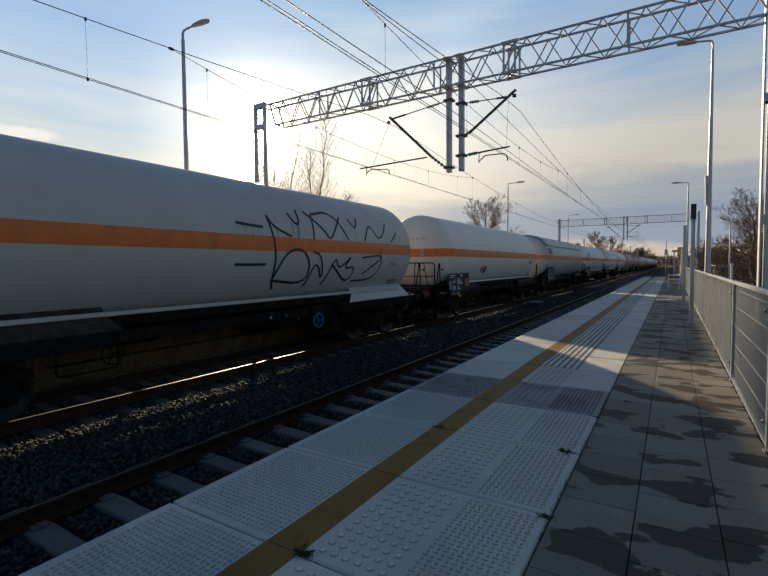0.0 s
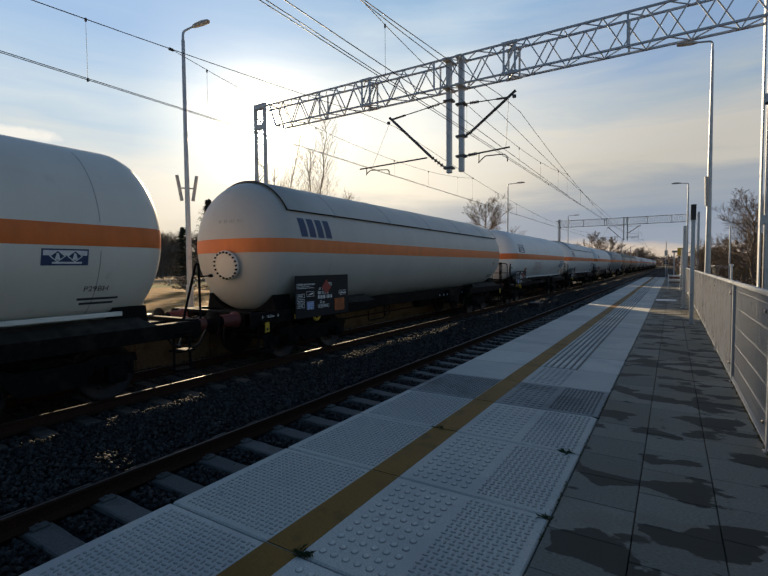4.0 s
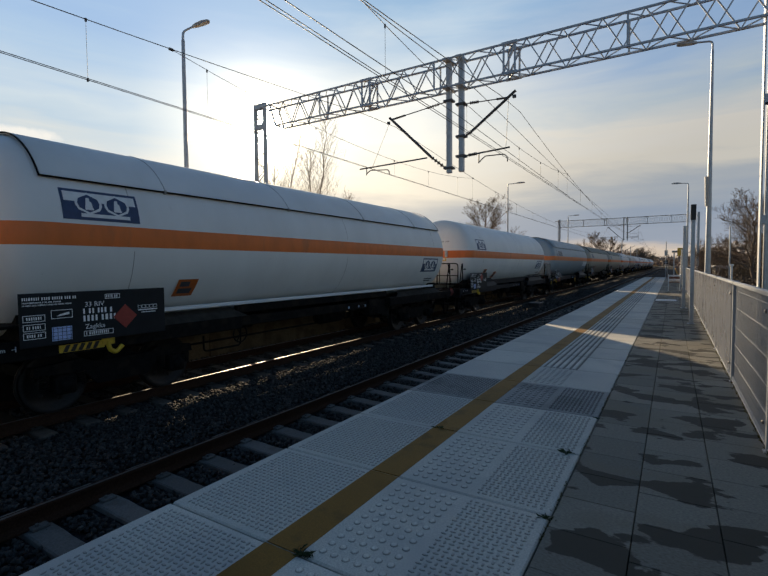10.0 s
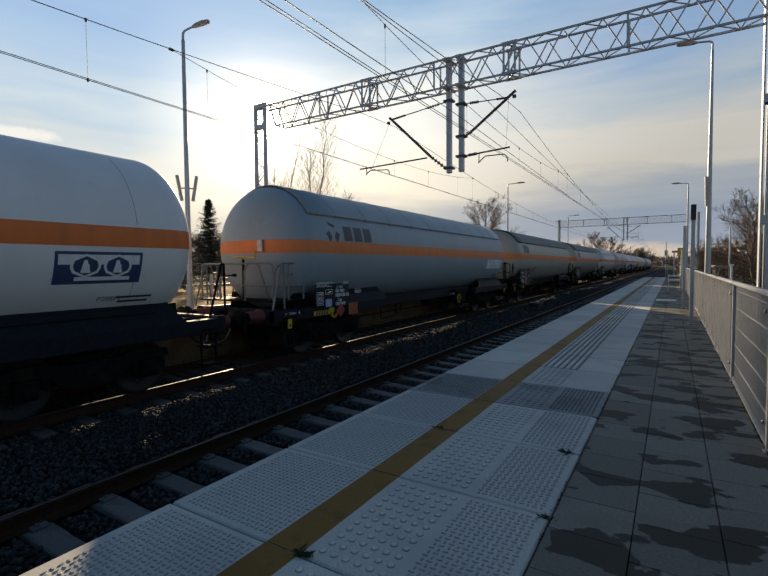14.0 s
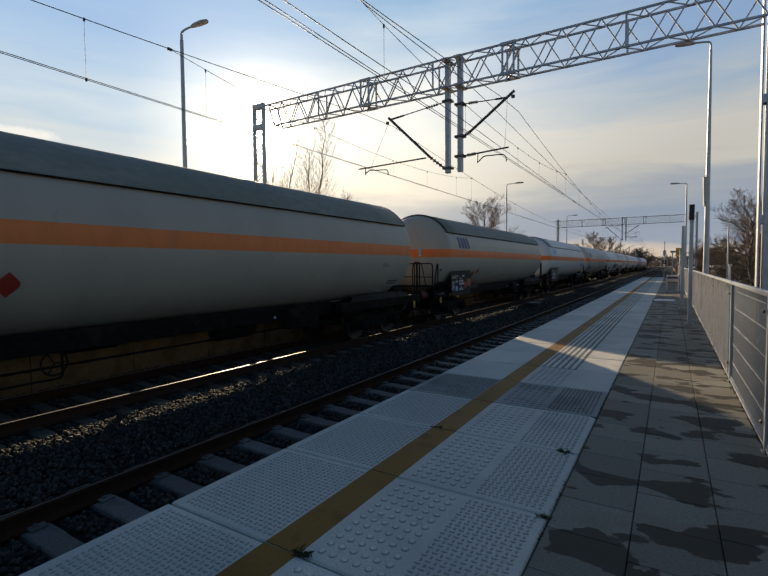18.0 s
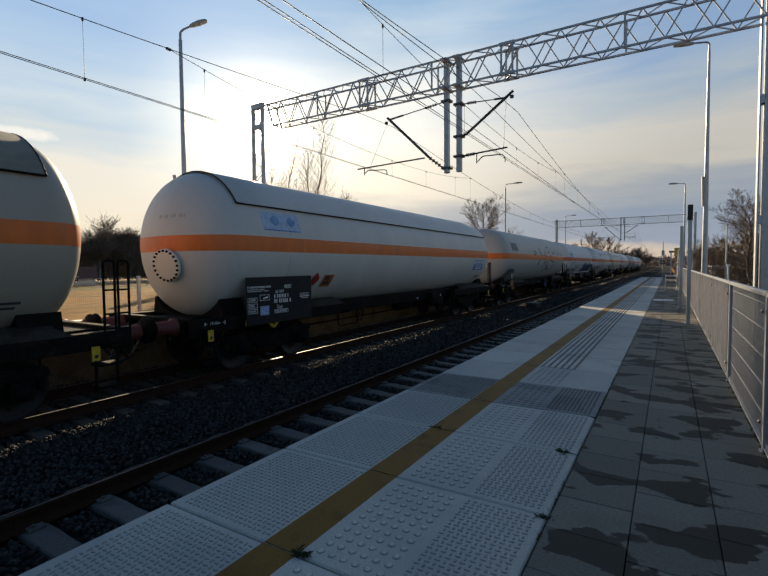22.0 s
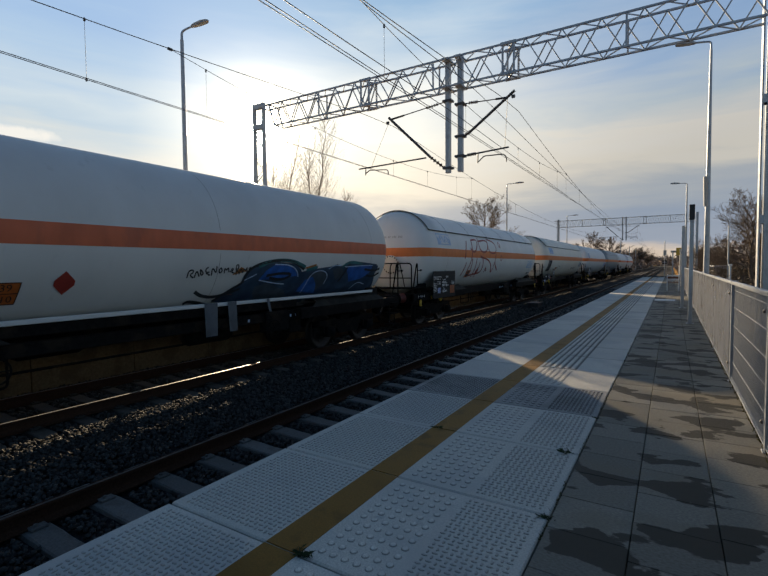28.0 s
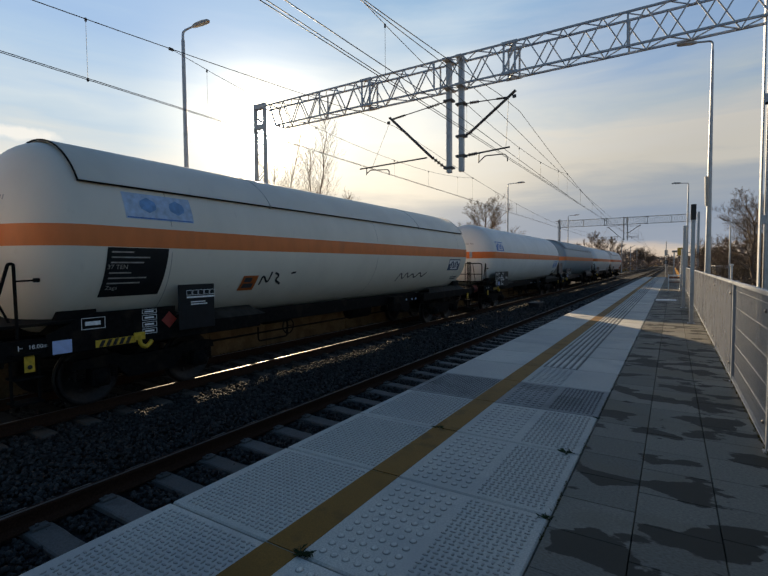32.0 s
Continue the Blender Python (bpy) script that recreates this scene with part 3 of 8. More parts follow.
def build_track(mid, label):
    t = thing("track", label, "railway track", "tracks", "structure", pose(mid, 0, ZR))
    for x in (-0.7525, 0.7525):
        rail = part("rail", rail_shape(-25, 420), M["rail"], t, m=pose(x, 0, 0))
        part("rail_head", Shape().box(-0.006, 0.026, -25, 420, -0.0019, 0.0005), M["rail_top"], rail, "polished bright running surface")
    if "sleeper" not in CACHE:
        s = Shape()
        # a concrete sleeper with sloped shoulders and a lower middle
        xs = [(-1.25, -0.03), (-1.2, 0.0), (-0.45, 0.0), (-0.3, -0.012), (0.3, -0.012), (0.45, 0.0), (1.2, 0.0), (1.25, -0.03)]
        vs = []
        for x, z in xs:
            vs += [(x, -0.145, -0.21), (x, -0.115, z - 0.012), (x, -0.10, z), (x, 0.10, z), (x, 0.115, z - 0.012), (x, 0.145, -0.21)]
        fs = [(i * 6 + k, i * 6 + k + 1, i * 6 + k + 7, i * 6 + k + 6) for i in range(len(xs) - 1) for k in range(5)]
        fs += [(0, 1, 2, 3, 4, 5)[::-1], tuple(range(42, 48))]
        s.add(vs, fs)
        for sx in (-1, 1):
            for side in (-1, 1):
                s.box(sx * 0.7525 + side * 0.10 - 0.045, sx * 0.7525 + side * 0.10 + 0.045, -0.07, 0.07, 0.0, 0.028, 0.006)
                s.tube([(sx * 0.7525 + side * 0.105, -0.02, 0.0), (sx * 0.7525 + side * 0.105, -0.02, 0.05)], 0.018, 6)
        CACHE["sleeper"] = s.mesh("sleeper", M["sleeper"])
        CACHE["oily_shaded_sleeper"] = s.mesh("sleeper", M["oily_shaded_sleeper"])
    y = -4.13
    k = 0
    while y < 86:
        part("sleeper", CACHE["oily_shaded_sleeper" if mid < -5 else "sleeper"], None, t, m=pose(rng.uniform(-0.01, 0.01), y, -0.176))
        y += 0.6
        k += 1


CACHE = {}


# ------------------------------------------------------------------ platform
def lozenges(s, x0, x1, y0, y1, step=0.0352):
    """Raised oval treads set crosswise in turn."""
    ny, nx = int((y1 - y0) / step), int((x1 - x0) / step)
    for j in range(ny):
        for i in range(nx):
            cx, cy = x0 + (i + 0.5) * (x1 - x0) / nx, y0 + (j + 0.5) * (y1 - y0) / ny
            a = 0.10 if (i + j) % 2 else 1.67
            ca, sa = math.cos(a), math.sin(a)
            l, w, h = 0.0172, 0.0068, 0.0050
            ring = [(l, 0), (l * 0.5, w), (-l * 0.5, w), (-l, 0), (-l * 0.5, -w), (l * 0.5, -w)]
            vs = [(cx + (x * ca - y * sa) * k, cy + (x * sa + y * ca) * k, z) for k, z in ((1, 0), (0.72, h)) for x, y in ring]
            s.add(vs, [(q, (q + 1) % 6, 6 + (q + 1) % 6, 6 + q) for q in range(6)] + [(6, 7, 8, 9, 10, 11)])


def slab_mesh(kind, mat):
    """kind: studs (domes between two fields of treads), plain_studs (domes alone) or ribs."""
    s = Shape()
    g = 0.006
    W = SLAB1 - EDGE
    s.box(0.0, W - g, g, 1 - g, -0.14, 0.0, 0.009)
    bx0, bx1 = YEL1 - EDGE + 0.05, YEL1 - EDGE + 0.47
    if kind == "ribs":
        for i in range(5):
            cx = bx0 + (i + 0.5) * (bx1 - bx0) / 5
            s.box(cx - 0.021, cx + 0.021, 0.012, 0.988, -0.002, 0.008, 0.003)
        return s.mesh("edge_slab", mat)
    for j in range(12):
        for i in range(6):
            cx = bx0 + (i + 0.5) * (bx1 - bx0) / 6
            cy = 0.05 + (j + 0.5) * 0.9 / 12
            s.turned([(0.0215, 0.0), (0.0195, 0.0045), (0.013, 0.0062), (0.0001, 0.0064)], "z", 10, (cx, cy, 0))
    if kind == "studs":
        lozenges(s, 0.07, YEL0 - EDGE - 0.01, 0.045, 0.955)
        lozenges(s, bx1 + 0.05, W - 0.05, 0.045, 0.955)
    return s.mesh("edge_slab", mat)


def build_platform():
    p = thing("platform", "concrete railway platform with grey tactile edge slabs", "platform", kind="structure")
    core = Shape().box(EDGE + 0.10, 1.2, -30, 58, -1.04, -0.045, 0.0)
    part("platform_core", core, M["joint"], p, "dark bedding under the paving")
    part("platform_wall", Shape().box(EDGE + 0.06, EDGE + 0.14, -30, 58, -1.05, -0.05, 0.01), M["edge"], p, "grey concrete platform wall")
    near, dark_studs, smooth, far = slab_mesh("studs", M["slab"]), slab_mesh("studs", M["slab_dark"]), slab_mesh("plain_studs", M["slab"]), slab_mesh("ribs", M["slab"])
    strip = Shape().box(YEL0 - EDGE, YEL1 - EDGE, 0.0062, 0.9938, -0.004, 0.0024, 0.001).mesh("yellow_line", M["yellow"])
    b0 = YEL1 - EDGE + 0.05
    dirt = Shape()
    for i in range(6):
        dirt.box(b0 + i * 0.084 - 0.014, b0 + i * 0.084 + 0.014, 0.012, 0.988, -0.002, 0.0015)
    dirt = dirt.mesh("groove_dirt", M["sleeper"])
    y = 2.69 - 22
    k = 0
    while y < 57.5:
        sl = part("edge_slab", smooth if y < -0.5 else near if y < 4.2 else dark_studs if y < 5.2 else smooth if y < 6.2 else far, None, p, m=pose(EDGE, y, rng.uniform(-0.0015, 0.0015), rng.uniform(-0.05, 0.05), rng.uniform(-0.05, 0.05), 0))
        part("yellow_line", strip, None, sl, "worn ochre safety line")
        if y >= 6.2:
            part("groove_dirt", dirt, None, sl, "dark dirt between the raised ribs")
        y += 1.0
    pv = Shape().box(0.0025, 0.3975, 0.002, 0.398, -0.06, 0.0, 0.003).mesh("paver", M["paver"])
    for col, (x, off) in enumerate(((SLAB1 + 0.004, 0.18), (SLAB1 + 0.404, 0.06), (SLAB1 + 0.804, 0.11))):
        y = -1.6 + off
        while y < 30:
            part("paver", pv, None, p, m=pose(x, y, rng.uniform(-0.0012, 0.0012), rng.uniform(-0.08, 0.08), rng.uniform(-0.08, 0.08), 0))
            y += 0.4
        s = Shape()
        q = -1.6 + off - 0.4
        while q > -19:
            s.box(x + 0.0025, x + 0.3975, q + 0.002, q + 0.398, -0.06, 0, 0.0)
            q -= 0.4
        while y < 57:
            s.box(x + 0.0025, x + 0.3975, y + 0.002, y + 0.398, -0.06, 0, 0.0)
            y += 0.4
        far_rows = part("paver_rows", s, M["paver"], p)
        far_rows["kind"] = "stuff"
    part("kerb_strip", Shape().box(0.645, 0.72, -20, 57, -0.08, 0.012, 0.008), M["edge"], p, "narrow concrete strip under the fence")
    # bump of grass in a joint
    for gx, gy, amount, size in ((-1.53, 1.70, 70, 0.05), (-0.66, 3.68, 22, 0.05), (-0.58, 2.66, 40, 0.03), (-1.72, 3.70, 8, 0.05), (-0.57, 4.66, 16, 0.03)):
        t = Shape()
        r = random.Random(int(gy * 100))
        for i in range(amount):
            a, l = r.uniform(0, 6.28), size * r.uniform(0.4, 1.2)
            x, y = gx + r.gauss(0, 0.018), gy + r.gauss(0, 0.010)
            w = 0.004
            t.add([(x - w, y, -0.002), (x + w, y, -0.002), (x + math.cos(a) * l * 0.5 + w * 0.5, y + math.sin(a) * l * 0.5, l * 0.35), (x + math.cos(a) * l, y + math.sin(a) * l, l * 0.30)], [(0, 1, 2, 3)])
        tagged(part("weed", t, M["weed"]), "small dark green weed growing in a slab joint", "plant", "weeds in the joints")
    r, t = random.Random(77), Shape()
    for i in range(420):
        y = 1.6 + 9.0 * r.random() ** 1.6
        if math.sin(y * 5.1) + math.sin(y * 2.3 + 1) < -0.1:
            continue
        x, l, a = SLAB1 + r.gauss(0.0, 0.006), r.uniform(0.006, 0.02), r.uniform(0, 6.28)
        c, e = math.cos(a), math.sin(a)
        t.add([(x - 0.005 * e, y + 0.005 * c, -0.004), (x + 0.005 * e, y - 0.005 * c, -0.004), (x + c * l, y + e * l, l * 0.7)], [(0, 1, 2)])
    tagged(part("joint_moss", t, M["moss"]), "yellow-green moss in the joint beside the slabs", "moss", kind="stuff")
    t = Shape()
    for i in range(1500):
        y = 3.0 + 22.0 * r.random() ** 1.4
        x, l, a = 0.632 + r.gauss(0.0, 0.012), r.uniform(0.012, 0.05), r.uniform(0, 6.28)
        c, e = math.cos(a), math.sin(a)
        t.add([(x - 0.005 * e, y + 0.005 * c, -0.002), (x + 0.005 * e, y - 0.005 * c, -0.002), (x + c * l * 0.6, y + e * l * 0.6, l * 0.8)], [(0, 1, 2)])
    tagged(part("fence_grass", t, M["moss"]), "dry yellowish grass along the foot of the fence", "grass", kind="stuff")
    cover = thing("manhole_cover", "rectangular metal cover with a pale frame set in the paving", "cover", m=pose(-0.19, 21.3, 0.0))
    part("cover_frame", Shape().box(-0.40, 0.40, -0.55, 0.55, -0.02, 0.006, 0.003), M["edge"], cover)
    part("lid", Shape().box(-0.34, 0.34, -0.45, 0.45, 0.0, 0.010, 0.003), M["galv"], cover)


M["moss"] = surface("yellow_green_moss", (0.10, 0.085, 0.025), 0.9, island=0.5, spec=0.1)
M["weed"] = surface("weed_green", (0.03, 0.05, 0.018), 0.8, island=0.5)


# ------------------------------------------------------------------ fence on the platform
def build_platform_fence():
    f = thing("platform_fence", "grey steel mesh fence with clouded plastic sheets along the platform", "fence", m=pose(FENCE, 0, 0))
    if "fpost" not in CACHE:
        s = Shape().box(-0.03, 0.03, -0.03, 0.03, -0.02, 1.20, 0.004)
        s.box(-0.034, 0.034, -0.034, 0.034, 1.20, 1.212, 0.004)
        s.box(-0.045, 0.045, -0.045, 0.045, -0.02, 0.006, 0.003)
        CACHE["fpost"] = s.mesh("post", M["fence"])
        c = Shape().turned([(0.018, 0.0), (0.018, 0.006), (0.010, 0.014), (0.0001, 0.016)], "z", 10)
        CACHE["bolt"] = c.mesh("bolt", M["rail_top"])
        w = Shape()
        span = 2.5
        for i in range(int(span / 0.05) - 1):
            w.tube([(0, 0.05 + i * 0.05, 0.03), (0, 0.05 + i * 0.05, 1.16)], 0.0025, 4)
        for z in (0.035, 0.24, 0.46, 0.68, 0.90, 1.10, 1.16):
            for dx in (-0.006, 0.006):
                w.tube([(dx, 0.03, z), (dx, span - 0.03, z)], 0.0022, 4)
        for i in range(int(span / 0.025) - 2):
            w.tube([(-0.02, 0.04 + i * 0.025, 0.03), (-0.012, 0.05 + i * 0.025, 0.075)], 0.003, 4)
        w.tube([(-0.022, 0.03, 0.028), (-0.022, span - 0.03, 0.028)], 0.004, 4)
        CACHE["fmesh"] = w.mesh("wire_panel", M["fence"])
        sh = Shape().box(-0.040, -0.036, 0.035, 2.465, 0.10, 1.175, 0.001)
        CACHE["fsheet"] = sh.mesh("plastic_sheet", M["sheet"])
        CACHE["fclear"] = sh.mesh("plastic_sheet", M["clear_sheet"])
        CACHE["frail"] = Shape().box(-0.032, 0.012, 0.03, 2.47, 1.165, 1.205, 0.006).mesh("top_rail", M["fence"])
    y = 6.95 - 7.5
    while y < 56:
        part("post", CACHE["fpost"], None, f, m=pose(0, y, 0))
        part("wire_panel", CACHE["fmesh"], None, f, m=pose(0, y, 0))
        near = y < 6.9
        part("plastic_sheet", CACHE["fclear"] if near else CACHE["fsheet"], None, f, "clearer plastic sheet behind the wires" if near else "clouded lilac-grey plastic sheet", m=pose(0.062 if near else 0, y, 0))
        part("top_rail", CACHE["frail"], None, f, m=pose(0, y, 0))
        for z in (0.22, 1.06):
            part("bolt", CACHE["bolt"], None, f, "bright bolt", m=pose(-0.042, y + 0.02, z, 0, -90, 0))
        y += 2.5


# ------------------------------------------------------------------ poles, lamps, gantries
def lamp_post(x, y, top, arm, base, towards, r0=0.085, r1=0.05, speakers=0, speaker_z=4.3, rise=0.04, size=1.0):
    t = thing("street_lamp", "tall galvanised lamp post with a flat lantern on an arm", "lamp post", "platform lamps", m=pose(x, y, base))
    h = top - base
    s = Shape().tube([(0, 0, 0), (0, 0, h - 0.25)], r0, 14, True, r1)
    s.tube([(0, 0, 0), (0, 0, 0.9)], r0 * 1.25, 14)
    part("pole", s, M["galv"], t)
    d = Vector((math.cos(towards), math.sin(towards), 0))
    path = bent([(0, 0, h - 0.25), (0, 0, h), tuple(d * arm + Vector((0, 0, h + rise)))], 0.22, 6)
    part("arm", Shape().tube(path, r1 * 0.75, 10, True, 0.028), M["galv"], t)
    for q in ((-1, 1) if speakers > 1 else (1,) if speakers else ()):
        e = Vector((0.587, 0.81, 0)) * q if speakers > 1 else Vector((-0.5, -0.866, 0))
        z = speaker_z - base
        sp = part("loudspeaker", Shape().tube([tuple(e * (0.11 if speakers == 1 else 0.15) + Vector((0, 0, z - (0.45 if speakers == 1 else 0.37)))), tuple((Vector((-0.08, -0.13, 0)) if speakers == 1 else e * 0.27) + Vector((0, 0, z + (0.45 if speakers == 1 else 0.37))))], 0.055 if speakers == 1 else 0.05, 10), M["lamp"], t, "slanted grey column loudspeaker")
        part("bracket", Shape().tube([(0, 0, z), tuple(e * 0.16 + Vector((0, 0, z)))], 0.022, 6), M["galv"], sp)
    m = Matrix.Translation(d * arm + Vector((0, 0, h + rise - 0.01))) @ Matrix.Rotation(towards, 4, "Z") @ Matrix.Rotation(-math.atan2(rise, arm) * 0.8, 4, "Y")
    head = Shape()
    pr = [(-0.05, 0.05, 0.05), (0.10, 0.11, 0.075), (0.35, 0.15, 0.085), (0.58, 0.13, 0.06), (0.66, 0.08, 0.03)]
    vs = []
    for px, w, hh in [(a * size, b * size, c * size) for a, b, c in pr]:
        vs += [(px, -w, -0.02), (px, w, -0.02), (px, w * 0.8, hh), (px, -w * 0.8, hh)]
    fs = [(i * 4 + k, i * 4 + (k + 1) % 4, i * 4 + 4 + (k + 1) % 4, i * 4 + 4 + k) for i in range(len(pr) - 1) for k in range(4)] + [(3, 2, 1, 0), (16, 17, 18, 19)]
    head.add([m @ Vector(q) for q in vs], fs)
    hd = part("lantern", head, M["lamp"], t, "flat grey lantern")
    part("lens", Shape().box(0.12 * size, 0.55 * size, -0.10 * size, 0.10 * size, -0.032, -0.021, 0.004, m), M["lens"], hd)
    return t


def lattice(owner, x0, x1, y0, y1, z0, z1, bays, chord=0.075, web=0.045):
    """A box truss along x: chords and braces are parts of their own."""
    for y in (y0, y1):
        for z in (z0, z1):
            part("chord", Shape().bar((x0, y, z), (x1, y, z), chord, chord), M["galv"], owner)
    step = (x1 - x0) / bays

    def brace(a, b, w):
        part("brace", Shape().bar(a, b, w, w), M["galv"], owner)

    for i in range(bays):
        a, b, c = x0 + i * step, x0 + (i + 0.5) * step, x0 + (i + 1) * step
        for y in (y0, y1):
            # the two faces are braced in turn, so that they cross when seen through one another
            p, q = (z0, z1) if y == y0 else (z1, z0)
            brace((a, y, p), (b, y, q), web)
            brace((b, y, q), (c, y, p), web)
        for z in (z0, z1):
            brace((a, y0, z), (b, y1, z), web * 0.8)
            brace((b, y1, z), (c, y0, z), web * 0.8)


def lattice_mast(s, x, y, z0, z1, w):
    """Two channels laced together with flat bars on both faces."""
    for dx in (-w / 2, w / 2):
        s.box(x + dx - 0.045, x + dx + 0.045, y - 0.085, y + 0.085, z0, z1, 0.006)
    n = int((z1 - z0) / 0.46)
    for i in range(n):
        a, b = z0 + (z1 - z0) * i / n, z0 + (z1 - z0) * (i + 1) / n
        sg = 1 if i % 2 else -1
        for q in (-0.075, 0.075):
            s.bar((x - sg * w / 2, y + q, a), (x + sg * w / 2, y + q, b), 0.045, 0.012, (0, 1, 0))
    for z in (z0 + 1.0, z1 - 0.95, z1 - 0.1):
        for q in (-0.08, 0.08):
            s.box(x - w / 2, x + w / 2, y + q - 0.008, y + q + 0.008, z - 0.12, z + 0.08)


def insulator(s, a, b, r=0.045, sheds=5):
    a, b = Vector(a), Vector(b)
    d = b - a
    u = d.normalized()
    side = u.cross(Vector((0, 1, 0))).normalized()
    rings = [(a, r * 0.4)]
    for i in range(sheds):
        p = a + d * (i + 0.5) / sheds
        rings += [(p - u * 0.014, r * 0.4), (p - u * 0.010, r), (p + u * 0.010, r), (p + u * 0.014, r * 0.4)]
    rings.append((b, r * 0.4))
    n, vs = 8, []
    for p, q in rings:
        vs += [p + (side * math.cos(2 * math.pi * k / n) + u.cross(side) * math.sin(2 * math.pi * k / n)) * q for k in range(n)]
    s.add(vs, [(i * n + k, i * n + (k + 1) % n, (i + 1) * n + (k + 1) % n, (i + 1) * n + k) for i in range(len(rings) - 1) for k in range(n)], True)


def build_gantry(y, x_left, x_right, tubes, z0, z1, zt, masts, detail=True):
    g = thing("catenary_gantry", "galvanised lattice gantry carrying the overhead line across two tracks", "gantry", "catenary gantries", m=pose(0, y, 0))
    w = 0.25
    near = y < 50
    # the truss is bolted together from sections
    cuts = [x_left, -9.39, -4.25, x_right] if near else [x_left + (x_right - x_left) * f for f in (0, 0.36, 0.66, 1)]
    for n, (a, b) in enumerate(zip(cuts, cuts[1:])):
        lattice(g, a, b, -w, w, z0, z1, max(3, round((b - a) / (0.95 if near else 0.62))), 0.052 if near else 0.050, 0.032 if near else 0.028)
        # a stiffening frame in the middle of each section
        m = (a + b) / 2 + 0.1
        for q in (-w, w):
            part("upright", Shape().bar((m, q, z0), (m, q, z1), 0.05, 0.035, (0, 1, 0)), M["galv"], g)
        if n == 0:
            # the end over the mast: sloping end frame, upper chords running on
            for q in (-w, w):
                part("end_brace", Shape().bar((a, q, z0), (a - 0.30, q, z1), 0.05, 0.05, (0, 1, 0)), M["galv"], g)
                part("chord", Shape().bar((a - 0.85, q, z1), (a, q, z1), 0.052, 0.052), M["galv"], g)
            for z, x in ((z0, a), (z1, a - 0.30), (z1, a - 0.82)):
                part("brace", Shape().bar((x, -w, z), (x, w, z), 0.04, 0.04, (1, 0, 0)), M["galv"], g)
            continue
        # splice: doubled uprights, cross braces and bolted plates
        for q in (-w, w):
            for d in (-0.17, 0.17):
                part("splice", Shape().bar((a + d, q, z0), (a + d, q, z1), 0.055, 0.04, (0, 1, 0)), M["galv"], g)
            for z in (z0, z1):
                part("splice_plate", Shape().box(a - 0.24, a + 0.24, q - 0.034, q + 0.034, z - 0.045, z + 0.045, 0.006), M["galv"], g)
            if near:
                part("brace", Shape().bar((a - 0.17, q, z0), (a + 0.17, q, z1), 0.04, 0.03, (0, 1, 0)), M["galv"], g)
        for z in (z0, z1):
            for d in (-0.17, 0.17):
                part("brace", Shape().bar((a + d, -w, z), (a - d, w, z), 0.045, 0.03), M["galv"], g)
    for x in tubes:
        t = part("drop_tube", Shape().box(x - 0.08, x + 0.08, -0.08, 0.08, zt, z1 + 0.10, 0.012), M["galv"], g, "square galvanised drop tube")
        for z in (z0, z1):
            part("clamp", Shape().box(x - 0.115, x + 0.115, -w - 0.05, w + 0.05, z - 0.035, z + 0.035, 0.008), M["galv"], t)
    for x, kind in masts:
        s = Shape()
        if kind == "lattice":
            lattice_mast(s, x, 0, -1.0, z1 + 0.25, 0.54)
        else:
            # two channels joined by batten plates
            s.box(x - 0.22, x - 0.185, -0.13, 0.13, -1.0, z1 + 0.25, 0.004)
            s.box(x - 0.115, x + 0.16, -0.13, 0.13, -1.0, z1 + 0.25, 0.008)
            for z in (-0.4, 2.36, 5.2, 8.0):
                s.box(x - 0.186, x - 0.114, -0.128, -0.115, z, z + 0.20)
                s.box(x - 0.186, x - 0.114, 0.115, 0.128, z, z + 0.20)
        part("mast", s, M["galv"], g, "tall galvanised mast")
    dz = zt - 4.46
    if detail:
        for side in ("near", "far"):
            if side == "near":
                x = tubes[1] + 0.11
                tube_a, tube_b, ins = (-5.52, 5.70), (-4.12, 6.70), (x, 5.58)
                tie_a, tie_b = (x, 6.60), (-4.36, 6.53)
                reg_a, reg_b = (x, 4.95), (-4.30, 5.03)
                hook = [(-5.29, 4.66), (-5.28, 4.96), (-5.22, 4.97)], [(-5.27, 4.70), (-5.08, 4.86), (-4.46, 4.84), (-4.37, 4.74), (-4.37, 4.60)]
                drop = (-4.34, 6.48), (-4.42, 5.05)
            else:
                x = tubes[0] - 0.11
                tube_a, tube_b, ins = (-6.95, 5.06), (-8.56, 6.63), (x, 4.62)
                tie_a, tie_b = (x, 6.78), (-8.44, 6.56)
                reg_a, reg_b = (-7.11, 5.06), (-9.85, 4.99)
                hook = [(-9.56, 4.74), (-9.55, 5.0)], [(-9.55, 4.80), (-9.40, 4.90), (-8.66, 4.84), (-8.60, 4.78), (-8.60, 4.66)]
                drop = (-8.54, 6.50), (-9.3, 5.02)

            def at(q):
                return (q[0], 0, q[1] + dz)
            br = part("cantilever", Shape().tube([at(tube_a), at(tube_b)], 0.045, 8), M["steel_dark"], g, "dark slanting cantilever tube")
            s = Shape()
            insulator(s, at(ins), at(tube_a), 0.062, 5)
            part("insulator", s, M["insul"], br, "brown ribbed insulator")
            part("messenger_clamp", Shape().box(tube_b[0] - 0.10, tube_b[0] + 0.01, -0.035, 0.035, tube_b[1] + dz - 0.22, tube_b[1] + dz - 0.12, 0.015), M["steel_dark"], br)
